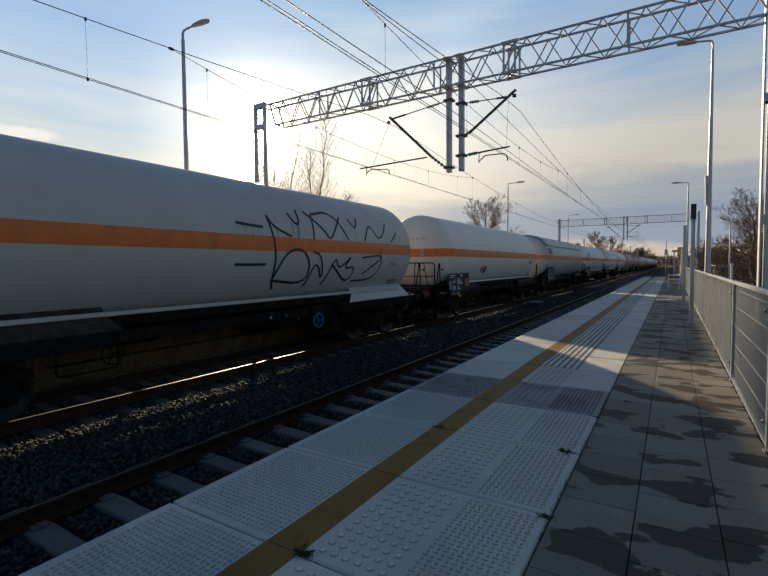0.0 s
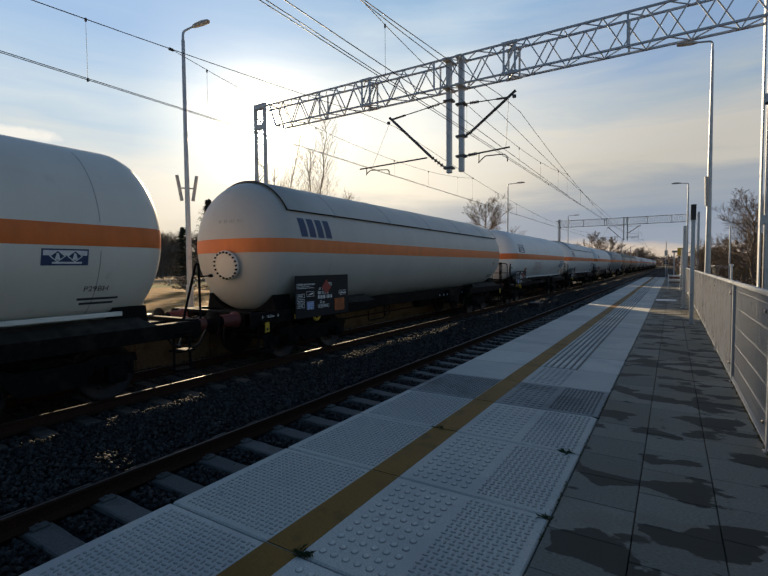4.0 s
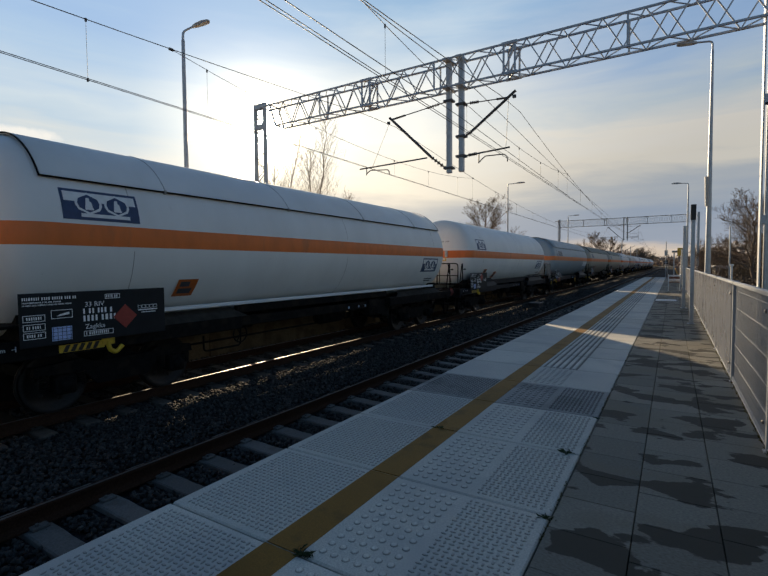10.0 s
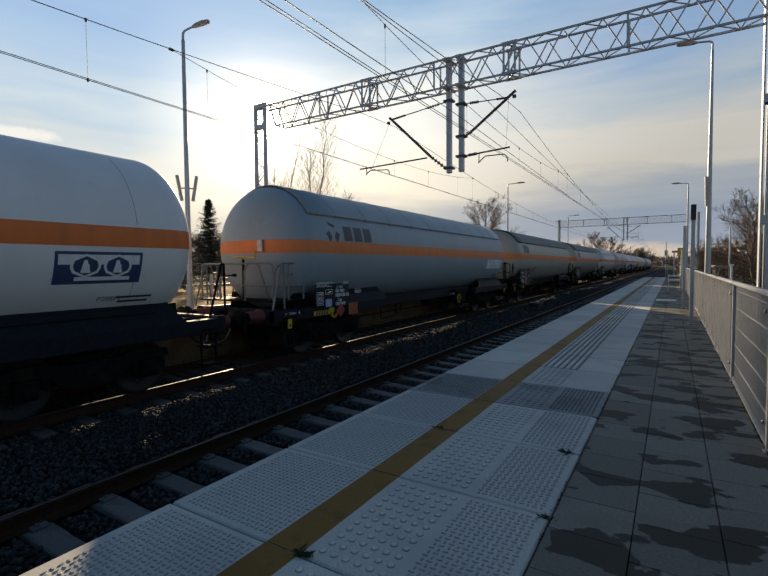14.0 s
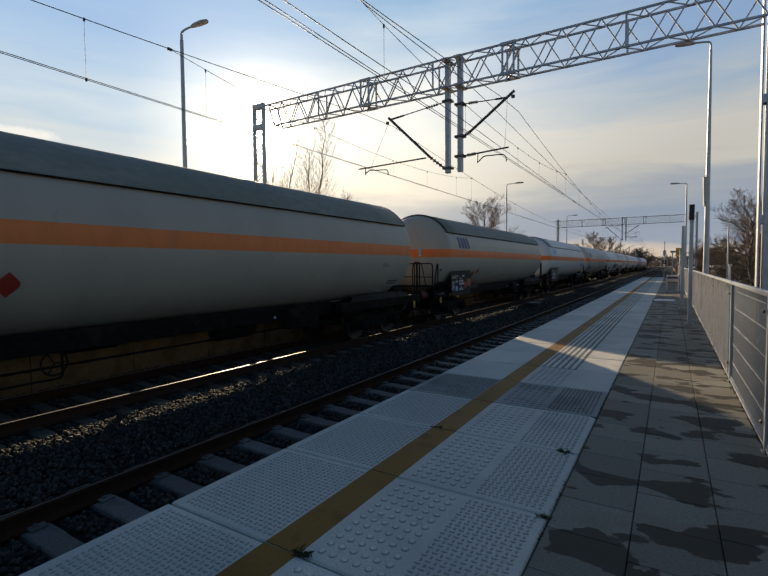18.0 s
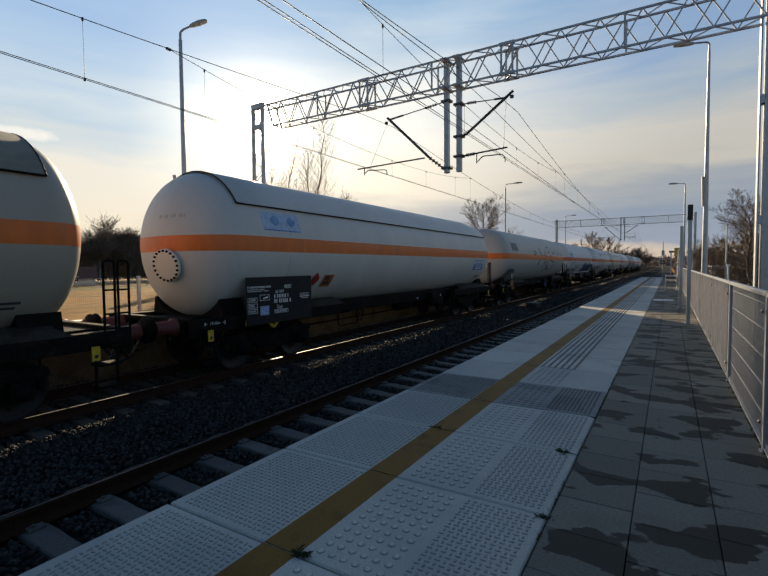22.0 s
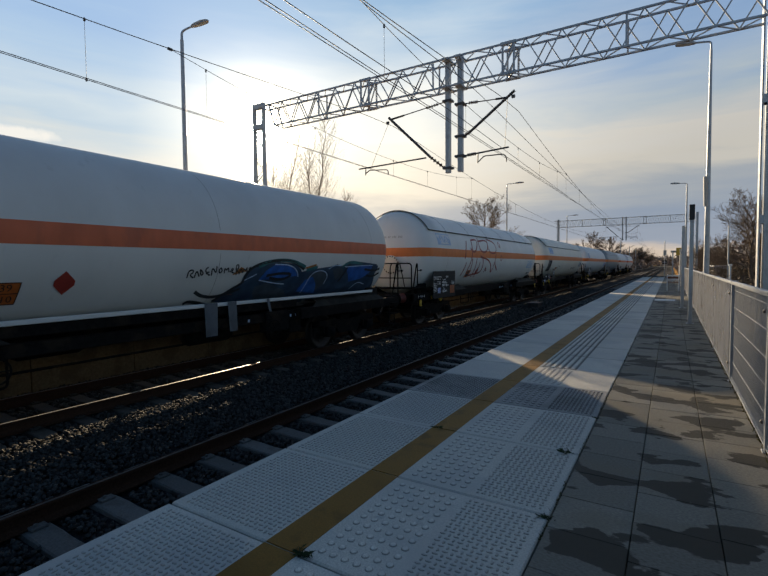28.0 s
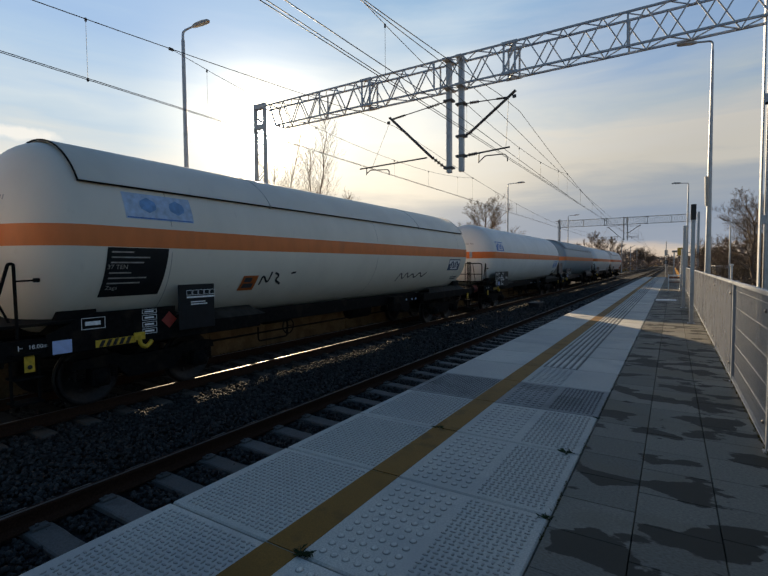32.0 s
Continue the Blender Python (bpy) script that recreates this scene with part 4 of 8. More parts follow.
            tie = part("tie_rod", Shape().tube([at(tie_a), at(tie_b)], 0.017, 6).tube([at(((tie_a[0] + 3 * tie_b[0]) / 4, (tie_a[1] + 3 * tie_b[1]) / 4)), at(tie_b)], 0.032, 6), M["steel_dark"], g)
            s = Shape()
            u = Vector(at(tie_b)) - Vector(at(tie_a))
            insulator(s, Vector(at(tie_a)) + u * 0.12, Vector(at(tie_a)) + u * 0.34, 0.05, 5)
            part("insulator", s, M["insul"], tie, "brown ribbed insulator")
            reg = part("registration_arm", Shape().tube([at(reg_a), at(reg_b)], 0.026, 6), M["steel_dark"], g)
            if side == "near":
                s = Shape()
                insulator(s, (x + 0.12, 0, 4.957 + dz), (x + 0.42, 0, 4.972 + dz), 0.055, 5)
                part("insulator", s, M["insul"], reg, "brown ribbed insulator")
            s = Shape()
            for h_ in hook:
                s.tube(bent([at(q) for q in h_], 0.06), 0.018, 6)
            part("steady_arm", s, M["steel_dark"], reg, "thin bent steady arm")
            part("dropper", Shape().tube([at(drop[0]), at(drop[1])], 0.007, 4), M["wire"], g)
            for z in ((tie_a[1], ins[1], reg_a[1]) if side == "near" else (tie_a[1], ins[1])):
                x0, x1 = (x - 0.27, x + 0.05) if side == "near" else (x - 0.05, x + 0.27)
                part("tube_clamp", Shape().box(x0, x1, -0.13, 0.13, z + dz - 0.035, z + dz + 0.035, 0.008), M["steel_dark"], g)
    return g


def catenary(mid, spans, z_contact, z_msgr, sag, stitch, twin=0.064, more=()):
    """Twin contact wires, a sagging messenger, a stitch wire at each support and droppers."""
    t = thing("overhead_line", "twin contact wires hung by droppers from a messenger cable", "overhead line", "overhead lines")

    def messenger(y):
        for ya, yb in zip(spans, spans[1:]):
            if ya <= y <= yb:
                u = (y - ya) / (yb - ya)
                return z_msgr - sag * 4 * u * (1 - u)
        return z_msgr

    n = int((spans[-1] - spans[0]) / 2)
    part("messenger_cable", Shape().tube([(mid, spans[0] + i * 2.0, messenger(spans[0] + i * 2.0)) for i in range(n)] + [(mid, spans[-1], z_msgr)], 0.0085, 5), M["wire"], t)
    for dx in (-twin / 2, twin / 2):
        part("contact_wire", Shape().tube([(mid + dx, spans[0], z_contact), (mid + dx, spans[-1], z_contact)], 0.0068, 5), M["wire"], t)
    reach = 8.4
    for s_ in spans[1:-1]:
        def hung(d):
            q = abs(d) / reach
            return stitch + (messenger(s_ + math.copysign(reach, d)) - stitch) * q ** 2.2
        part("stitch_wire", Shape().tube([(mid, s_ + q * reach / 8, hung(q * reach / 8)) for q in range(-8, 9)], 0.0062, 5), M["wire"], t)
        for q in (-reach, reach):
            part("wire_clamp", Shape().box(mid - 0.02, mid + 0.02, s_ + q - 0.05, s_ + q + 0.05, hung(q) - 0.03, hung(q) + 0.02, 0.006), M["wire"], t)
        for q in (-7.55, -3.9, 0.5, 3.3, 6.4, 8.35):
            d = part("dropper", Shape().tube([(mid, s_ + q, z_contact), (mid, s_ + q, hung(q))], 0.0036, 4), M["wire"], t)
            part("clamp", Shape().box(mid - 0.012, mid + 0.012, s_ + q - 0.015, s_ + q + 0.015, hung(q) - 0.055, hung(q) + 0.012, 0.004), M["wire"], d)
    for y in more:
        s = Shape().tube([(mid, y, z_contact), (mid, y, messenger(y))], 0.0036, 4)
        for z in (z_contact, messenger(y)):
            s.box(mid - 0.015, mid + 0.015, y - 0.015, y + 0.015, z - 0.04, z + 0.02, 0.004)
        part("dropper", s, M["wire"], t, "dropper with a clamp at each end")
    for ya, yb in zip(spans, spans[1:]):
        y = ya + 12.0
        while y < yb - 10:
            z = messenger(y)
            s = Shape().tube([(mid, y, z_contact), (mid, y, z)], 0.004, 4)
            s.box(mid - 0.014, mid + 0.014, y - 0.02, y + 0.02, z - 0.04, z + 0.02, 0.004)
            part("dropper", s, M["wire"], t)
            y += 4.2
    return t


def build_signal():
    s = thing("signal_post", "slim grey post with a dark box on top beside the fence", "post", m=pose(0.40, 13.2, 0))
    part("post", Shape().box(-0.042, 0.042, -0.042, 0.042, 0, 2.48, 0.006), M["galv"], s)
    part("cap_box", Shape().box(-0.055, 0.055, -0.055, 0.055, 2.44, 2.80, 0.008), M["signal"], s, "dark sleeve")
    part("base_plate", Shape().box(-0.08, 0.08, -0.08, 0.08, 0, 0.012, 0.003), M["galv"], s)


# ------------------------------------------------------------------ bare trees
def bare_tree(name, x, y, z, height, spread, seed, label, mat, trunk=0.22, depth=5, stems=1, lean=0.35, twig=0.012, forks=(3, 4), straight=0.75, reach=(0.42, 0.68), bole=0.42):
    r = random.Random(seed)
    V, F = [], []

    def limb(p, d, l, rad, level):
        steps = 3 if level > 1 else 5
        n = 5 if level == 0 else (4 if level < 3 else 3)
        pts = [p]
        dd = d.copy()
        for i in range(steps):
            dd = (dd + Vector((r.gauss(0, 0.10), r.gauss(0, 0.10), r.gauss(0.03, 0.07)))).normalized()
            pts.append(pts[-1] + dd * l / steps)
        end = max(twig * 0.6, rad * (0.55 if level < depth - 1 else 0.35))
        o = len(V)
        s = None
        for i, q in enumerate(pts):
            ax = (pts[min(i + 1, steps)] - pts[max(i - 1, 0)]).normalized()
            s = ax.cross(Vector((0.3, 0.1, 1.0))).normalized()
            u = ax.cross(s)
            rr = rad + (end - rad) * i / steps
            for k in range(n):
                a = 2 * math.pi * k / n
                V.append(tuple(q + s * math.cos(a) * rr + u * math.sin(a) * rr))
        for i in range(steps):
            F.extend((o + i * n + k, o + i * n + (k + 1) % n, o + (i + 1) * n + (k + 1) % n, o + (i + 1) * n + k) for k in range(n))
        if level >= depth:
            return
        kids = r.randint(*forks) + (3 if level == 0 else 0)
        for c in range(kids):
            u = r.uniform(0.35 if level == 0 else 0.2, 1.0)
            q = pts[0].lerp(pts[-1], u) if level else pts[min(steps, int(u * steps) + 0)]
            a = r.uniform(0, 2 * math.pi)
            side = Vector((math.cos(a), math.sin(a), r.uniform(0.0, 0.6)))
            nd = (dd * straight + side * spread * r.uniform(0.6, 1.2)).normalized()
            limb(q, nd, l * r.uniform(*reach), max(twig, end * r.uniform(0.55, 0.8)), level + 1)
        limb(pts[-1], (dd + Vector((r.gauss(0, 0.12), r.gauss(0, 0.12), 0.15))).normalized(), l * 0.62, end, level + 1)

    t = thing(name, label, "tree", m=pose(x, y, z))
    for k in range(stems):
        a = r.uniform(0, 6.28)
        d = Vector((math.cos(a) * lean * (0.3 if stems == 1 else 1), math.sin(a) * lean * (0.3 if stems == 1 else 1), 1)).normalized()
        limb(Vector((math.cos(a) * 0.2 * (stems > 1), math.sin(a) * 0.2 * (stems > 1), -0.1)), d, height * bole, trunk, 0)
    grow = height / max(q[2] for q in V)
    V = [(q[0] * grow, q[1] * grow, q[2] * grow) for q in V]
    # trunk and crown are split by height
    sh_t, sh_c = Shape(), Shape()
    cut = height * 0.22
    lo = [f for f in F if V[f[2]][2] < cut]
    hi = [f for f in F if V[f[2]][2] >= cut]
    for s, fs, nm in ((sh_t, lo, "trunk"), (sh_c, hi, "crown")):
        used = sorted({i for f in fs for i in f})
        at = {i: k for k, i in enumerate(used)}
        s.add([V[i] for i in used], [tuple(at[i] for i in f) for f in fs], True)
        part(nm, s, mat, t)
    return t


def crowned_tree(x, y, z, h, wide, seed, label, mat, fine, limbs=11, start=0.26, droop=0.0):
    """A stout trunk whose long limbs arch outwards and carry sprays of fine twigs round a domed crown."""
    r = random.Random(seed)
    t = thing("tree", label, "tree", m=pose(x, y, z))
    pts = [Vector((0, 0, -0.1))]
    for i in range(8):
        pts.append(pts[-1] + Vector((r.gauss(0, 0.018), r.gauss(0, 0.018), 0.108)) * h)
    part("trunk", Shape().tube(pts, h * 0.021, 7, True, h * 0.003), mat, t)
    s = Shape()

    def spray(p, d, l, rad, level):
        way, q, dd = [p], p, d.normalized()
        steps = 5 if level == 0 else 3
        for i in range(steps):
            dd = (dd + Vector((r.gauss(0, 0.10), r.gauss(0, 0.10), r.gauss(0.05 - droop * (level == 0), 0.08)))).normalized()
            q = q + dd * l / steps
            way.append(q)
        s.tube(way, rad, 5 if level == 0 else 3, False, max(fine * 0.6, rad * 0.3))
        if level == 3:
            return
        for k in range((13, 8, 6)[level]):
            f = 0.22 + 0.78 * (k + r.random()) / (13, 8, 6)[level]
            i = min(steps - 1, int(f * steps))
            o = way[i].lerp(way[i + 1], f * steps - i)
            ax = (way[i + 1] - way[i]).normalized()
            side = ax.cross(Vector((r.gauss(0, 1), r.gauss(0, 1), r.gauss(0, 1)))).normalized()
            nd = ax * 0.75 + side * r.uniform(0.45, 0.95) + Vector((0, 0, 0.22))
            spray(o, nd, l * (0.42, 0.45, 0.5)[level] * (1.15 - 0.45 * f) * r.uniform(0.7, 1.15), max(fine, rad * (0.42, 0.45, 0.5)[level] * (1.1 - 0.6 * f)), level + 1)

    for k in range(limbs):
        u = start + (0.86 - start) * k / (limbs - 1)
        i = min(7, int(u * 8))
        p = pts[i].lerp(pts[i + 1], u * 8 - i)
        a = k * 2.4 + r.gauss(0, 0.3)
        dome = math.sqrt(max(0.04, 1 - ((u - 0.42) / 0.60) ** 2))
        rise = 0.45 + 1.5 * u * u
        l = wide * 0.5 * dome * r.uniform(0.72, 1.02)
        spray(p, Vector((math.cos(a), math.sin(a), rise)), l, h * 0.0095 * (1.25 - u), 0)
    spray(pts[-1], Vector((0, 0, 1)), h * 0.10, h * 0.005, 1)
    part("crown", s, mat, t)


def birch(x, y, z, h, seed, label, mat, width=0.26, fine=0.011):
    """A slim leader with rising side branches and hanging fine twigs."""
    r = random.Random(seed)
    t = thing("birch", label, "tree", m=pose(x, y, z))
    pts = [Vector((0, 0, -0.1))]
    for i in range(10):
        pts.append(pts[-1] + Vector((r.gauss(0, 0.012), r.gauss(0, 0.012), 0.1)) * h)
    part("trunk", Shape().tube(pts, h * 0.0085, 6, True, 0.012), mat, t)
    s = Shape()
    for k in range(78):
        u = 0.18 + 0.80 * (k + r.random()) / 78
        i = min(9, int(u * 10))
        p = pts[i].lerp(pts[i + 1], u * 10 - i)
        a = k * 2.4 + r.gauss(0, 0.4)
        out = Vector((math.cos(a), math.sin(a), 0))
        l = h * width * (1.08 - u) ** 0.55 * r.uniform(0.55, 1.15) * (0.55 if u < 0.35 else 1)
        m_ = p + out * l * 0.42 + Vector((0, 0, l * 0.55))
        q = p + out * l * r.uniform(0.55, 0.75) + Vector((0, 0, l * r.uniform(0.95, 1.25)))
        s.tube([p, m_, q], fine * 5.0, 3, False, fine * 1.3)
        for j in range(7):
            v = r.uniform(0.2, 1.0)
            o = p.lerp(m_, v * 2) if v < 0.5 else m_.lerp(q, v * 2 - 1)
            d = (out * r.uniform(-0.2, 0.7) + Vector((r.gauss(0, 0.45), r.gauss(0, 0.45), r.uniform(0.4, 1.0)))).normalized()
            e = o + d * l * r.uniform(0.25, 0.5)
            s.tube([o, e], fine * 1.5, 3, False, fine * 0.8)
            for n in range(3):
                b = o.lerp(e, r.uniform(0.3, 1))
                s.tube([b, b + (d * 0.6 + Vector((r.gauss(0, 0.5), r.gauss(0, 0.5), r.uniform(-0.5, 0.6)))) * l * 0.16], fine * 0.9, 3, False, fine * 0.6)
    part("crown", s, mat, t)


def thicket(name, x0, x1, y0, y1, z, h, count, seed, label, mat, thick=0.012):
    """A belt of undergrowth: many thin stems and twigs with ragged tops."""
    r = random.Random(seed)
    s = Shape()
    for i in range(count):
        x, y = r.uniform(x0, x1), r.uniform(y0, y1)
        hh = h * r.uniform(0.4, 1.0)
        p = Vector((x, y, z - 0.1))
        for k in range(r.randint(3, 5)):
            a = r.uniform(0, 6.28)
            q = p + Vector((math.cos(a), math.sin(a), 0)) * hh * r.uniform(0.05, 0.3) + Vector((0, 0, hh * r.uniform(0.6, 1)))
            m_ = p.lerp(q, 0.55) + Vector((r.gauss(0, 0.1), r.gauss(0, 0.1), 0)) * hh * 0.3
            w = hh * 0.010 * thick / 0.012 + thick
            s.tube([p, m_, q], w, 3, False, w * 0.4)
            for j in range(4):
                o = m_.lerp(q, r.uniform(0, 1))
                e = o + Vector((r.gauss(0, 0.5), r.gauss(0, 0.5), r.uniform(0.1, 0.7))) * hh * 0.28
                s.tube([o, e], w * 0.6, 3, False, w * 0.3)
    ob = part(name, s, mat)
    return tagged(ob, label, "bushes", kind="stuff")


def bush_mass(name, x0, x1, y0, y1, z, h, count, leaf, seed, label, mat):
    """Dense scrub: many small ragged clumps of leaf-like flakes."""
    r = np.random.RandomState(seed)
    c = np.stack([r.uniform(x0, x1, count), r.uniform(y0, y1, count), z + h * r.beta(1.3, 1.6, count)], 1)
    a = r.normal(0, 1, (count, 3, 3)) * leaf
    v = (c[:, None, :] + a).reshape(-1, 3)
    me = bpy.data.meshes.new(name)
    n = count
    me.vertices.add(n * 3)
    me.vertices.foreach_set("co", v.reshape(-1))
    me.loops.add(n * 3)
    me.loops.foreach_set("vertex_index", np.arange(n * 3, dtype=np.int32))
    me.polygons.add(n)
    me.polygons.foreach_set("loop_start", np.arange(0, n * 3, 3, dtype=np.int32))
    me.update(calc_edges=True)
    me.materials.append(mat)
    return tagged(new(name, me), label, "bushes", kind="stuff")


# ------------------------------------------------------------------ wagons
TR, TZ, DOME = 1.52, 2.63, 0.85
SAID = {}


def words(text, size, mat):
    """A flat mesh of letters with the built-in font, its middle at the origin."""
    key = (text, size, mat.name)
    if key not in SAID:
        cu = bpy.data.curves.new("writing", "FONT")
        cu.body, cu.size, cu.align_x, cu.align_y = text, size, "CENTER", "CENTER"
        cu.resolution_u = 2
        ob = bpy.data.objects.new("writing", cu)
        scene.collection.objects.link(ob)
        bpy.context.view_layer.update()
        me = bpy.data.meshes.new_from_object(ob.evaluated_get(bpy.context.evaluated_depsgraph_get()))
        bpy.data.objects.remove(ob)
        me.name = "writing"
        me.materials.clear()
        me.materials.append(mat)
        SAID[key] = me
    return SAID[key]


def skin(y, z, off=0.006):
    """A point on the tank's near side."""
    q = max(-TR, min(TR, z - TZ))
    return Vector((math.sqrt(max(0.0, (TR + off) ** 2 - q * q)), y, z))


def patch(s, outline, off=0.006):
    """A flat shape in (y, z) wrapped on the tank, cut in strips by height."""
    ys, zs = [p[0] for p in outline], [p[1] for p in outline]
    z0, z1 = min(zs), max(zs)
    n = max(1, int((z1 - z0) / 0.06))
    rows = []
    for k in range(n + 1):
        z = z0 + (z1 - z0) * k / n
        z = min(max(z, z0 + 1e-5), z1 - 1e-5)
        hits = []
        for (ya, za), (yb, zb) in zip(outline, outline[1:] + outline[:1]):
            if (za - z) * (zb - z) < 0:
                hits.append(ya + (yb - ya) * (z - za) / (zb - za))
        if len(hits) >= 2:
            rows.append((z, min(hits), max(hits)))
    vs = [skin(y, z, off) for z, a, b in rows for y in (a, b)]
    s.add(vs, [(2 * i, 2 * i + 1, 2 * i + 3, 2 * i + 2) for i in range(len(rows) - 1)])


def stroke(s, pts, w, off=0.007, fine=0.09):
    """A painted line of width w on the tank through (y, z) points."""
    P = [Vector((p[0], p[1])) for p in pts]
    # smooth the path
    for _ in range(2):
        Q = [P[0]]
        for a, b in zip(P, P[1:]):
            Q += [a * 0.75 + b * 0.25, a * 0.25 + b * 0.75]
        P = Q + [P[-1]]
    R = [P[0]]
    for a, b in zip(P, P[1:]):
        n = max(1, int((b - a).length / fine))
        R += [a.lerp(b, (k + 1) / n) for k in range(n)]
    vs = []
    for i, p in enumerate(R):
        d = R[min(i + 1, len(R) - 1)] - R[max(i - 1, 0)]
        d = d.normalized() if d.length > 1e-6 else Vector((1, 0))
        nn = Vector((-d.y, d.x)) * w / 2
        vs += [skin(*(p + nn), off), skin(*(p - nn), off)]
    s.add(vs, [(2 * i, 2 * i + 1, 2 * i + 3, 2 * i + 2) for i in range(len(R) - 1)])


def emblem(kind, y, z, w, h, tank, mats):
    """Company emblems as plain shapes."""
    dark, pale = mats
    lean = 0.06 * h
    if kind == "discs":
        s = Shape()
        patch(s, [(y, z), (y + w, z), (y + w, z + h), (y, z + h)], 0.004)
        e = part("emblem", s, dark, tank, "emblem of two dark discs on a white band")
        s = Shape()
        b = 0.035 * w
        patch(s, [(y + b, z + h * 0.60), (y + w - b, z + h * 0.60), (y + w - b, z + h - b), (y + b, z + h - b)], 0.006)
        for cx in (0.33, 0.70):
            patch(s, [(y + w * (cx - 0.05), z + h * 0.34), (y + w * (cx + 0.05), z + h * 0.34), (y + w * (cx + 0.035), z + h * 0.62), (y + w * (cx - 0.035), z + h * 0.62)], 0.0095)
        patch(s, [(y + w * 0.22, z + h * 0.10), (y + w * 0.86, z + h * 0.10), (y + w * 0.86, z + h * 0.22), (y + w * 0.22, z + h * 0.22)], 0.0075)
        part("pale_band", s, pale, e)
        for cx in (0.33, 0.70):
            s = Shape()
            patch(s, [(y + w * cx + 0.175 * w * math.cos(a * 0.3927), z + h * 0.56 + 0.37 * h * math.sin(a * 0.3927)) for a in range(16)], 0.0068)
            part("pale_ring", s, pale, e)
            s = Shape()
            patch(s, [(y + w * cx + 0.14 * w * math.cos(a * 0.5236), z + h * 0.56 + 0.30 * h * math.sin(a * 0.5236)) for a in range(12)], 0.0078)
            part("disc", s, dark, e)
        s = Shape()
        for cx in (0.33, 0.70):
            patch(s, [(y + w * (cx - 0.055), z + h * 0.36), (y + w * (cx + 0.06), z + h * 0.36), (y + w * (cx + 0.06), z + h * 0.46), (y + w * (cx + 0.02), z + h * 0.47), (y + w * (cx + 0.015), z + h * 0.74), (y + w * (cx - 0.025), z + h * 0.74)], 0.0100)
        part("light_mark", s, pale, e)
    elif kind == "blocks":
        q = w / 4.2
        for k in range(4):
            s = Shape()
            a = y + k * q * 1.06
            patch(s, [(a + q * 0.10, z), (a + q * 0.92, z), (a + q * 0.80, z + h), (a, z + h)])
            part("emblem_block", s, dark, tank, "dark blue plain emblem block")
    elif kind == "trefoil":
        c = (y + h * 0.55, z + h * 0.5)
        for a0 in (1.57, 3.67, 5.76):
            pts = []
            for rr, aa in ((0.28, -0.75), (0.60, -0.52), (0.60, 0.52), (0.28, 0.75)):
                pts.append((c[0] + h * rr * math.cos(a0 + aa), c[1] + h * rr * math.sin(a0 + aa)))
            s = Shape()
            patch(s, pts)
            part("emblem_petal", s, dark, tank, "dark petal of a three-part emblem")
        q = (w - h * 1.35) / 3
        for k in range(3):
            s = Shape()
            x = y + h * 1.35 + k * q
            patch(s, [(x + q * 0.1, z + h * 0.1), (x + q * 0.9, z + h * 0.1), (x + q * 0.9, z + h * 0.85), (x + q * 0.1, z + h * 0.85)])
            part("emblem_block", s, dark, tank, "dark plain emblem block")
    else:
        s = Shape()
        patch(s, [(y, z), (y + w, z), (y + w, z + h), (y, z + h)], 0.004)
        e = part("emblem", s, pale, tank, "faded blue painted-over panel")
        s = Shape()
        patch(s, [(y + w * 0.02, z + 0.012), (y + w * 0.98, z + 0.012), (y + w * 0.98, z + 0.03), (y + w * 0.02, z + 0.03)], 0.0065)
        part("old_edge", s, dark, e, "edge of the old emblem showing through")
        for cx in (0.33, 0.76):
            s = Shape()
            patch(s, [(y + w * cx + 0.12 * w * math.cos(a * 0.5236), z + h * 0.56 + 0.30 * h * math.sin(a * 0.5236)) for a in range(12)], 0.0068)
            part("disc", s, M["old_disc"], e, "blue disc of the old emblem showing through")


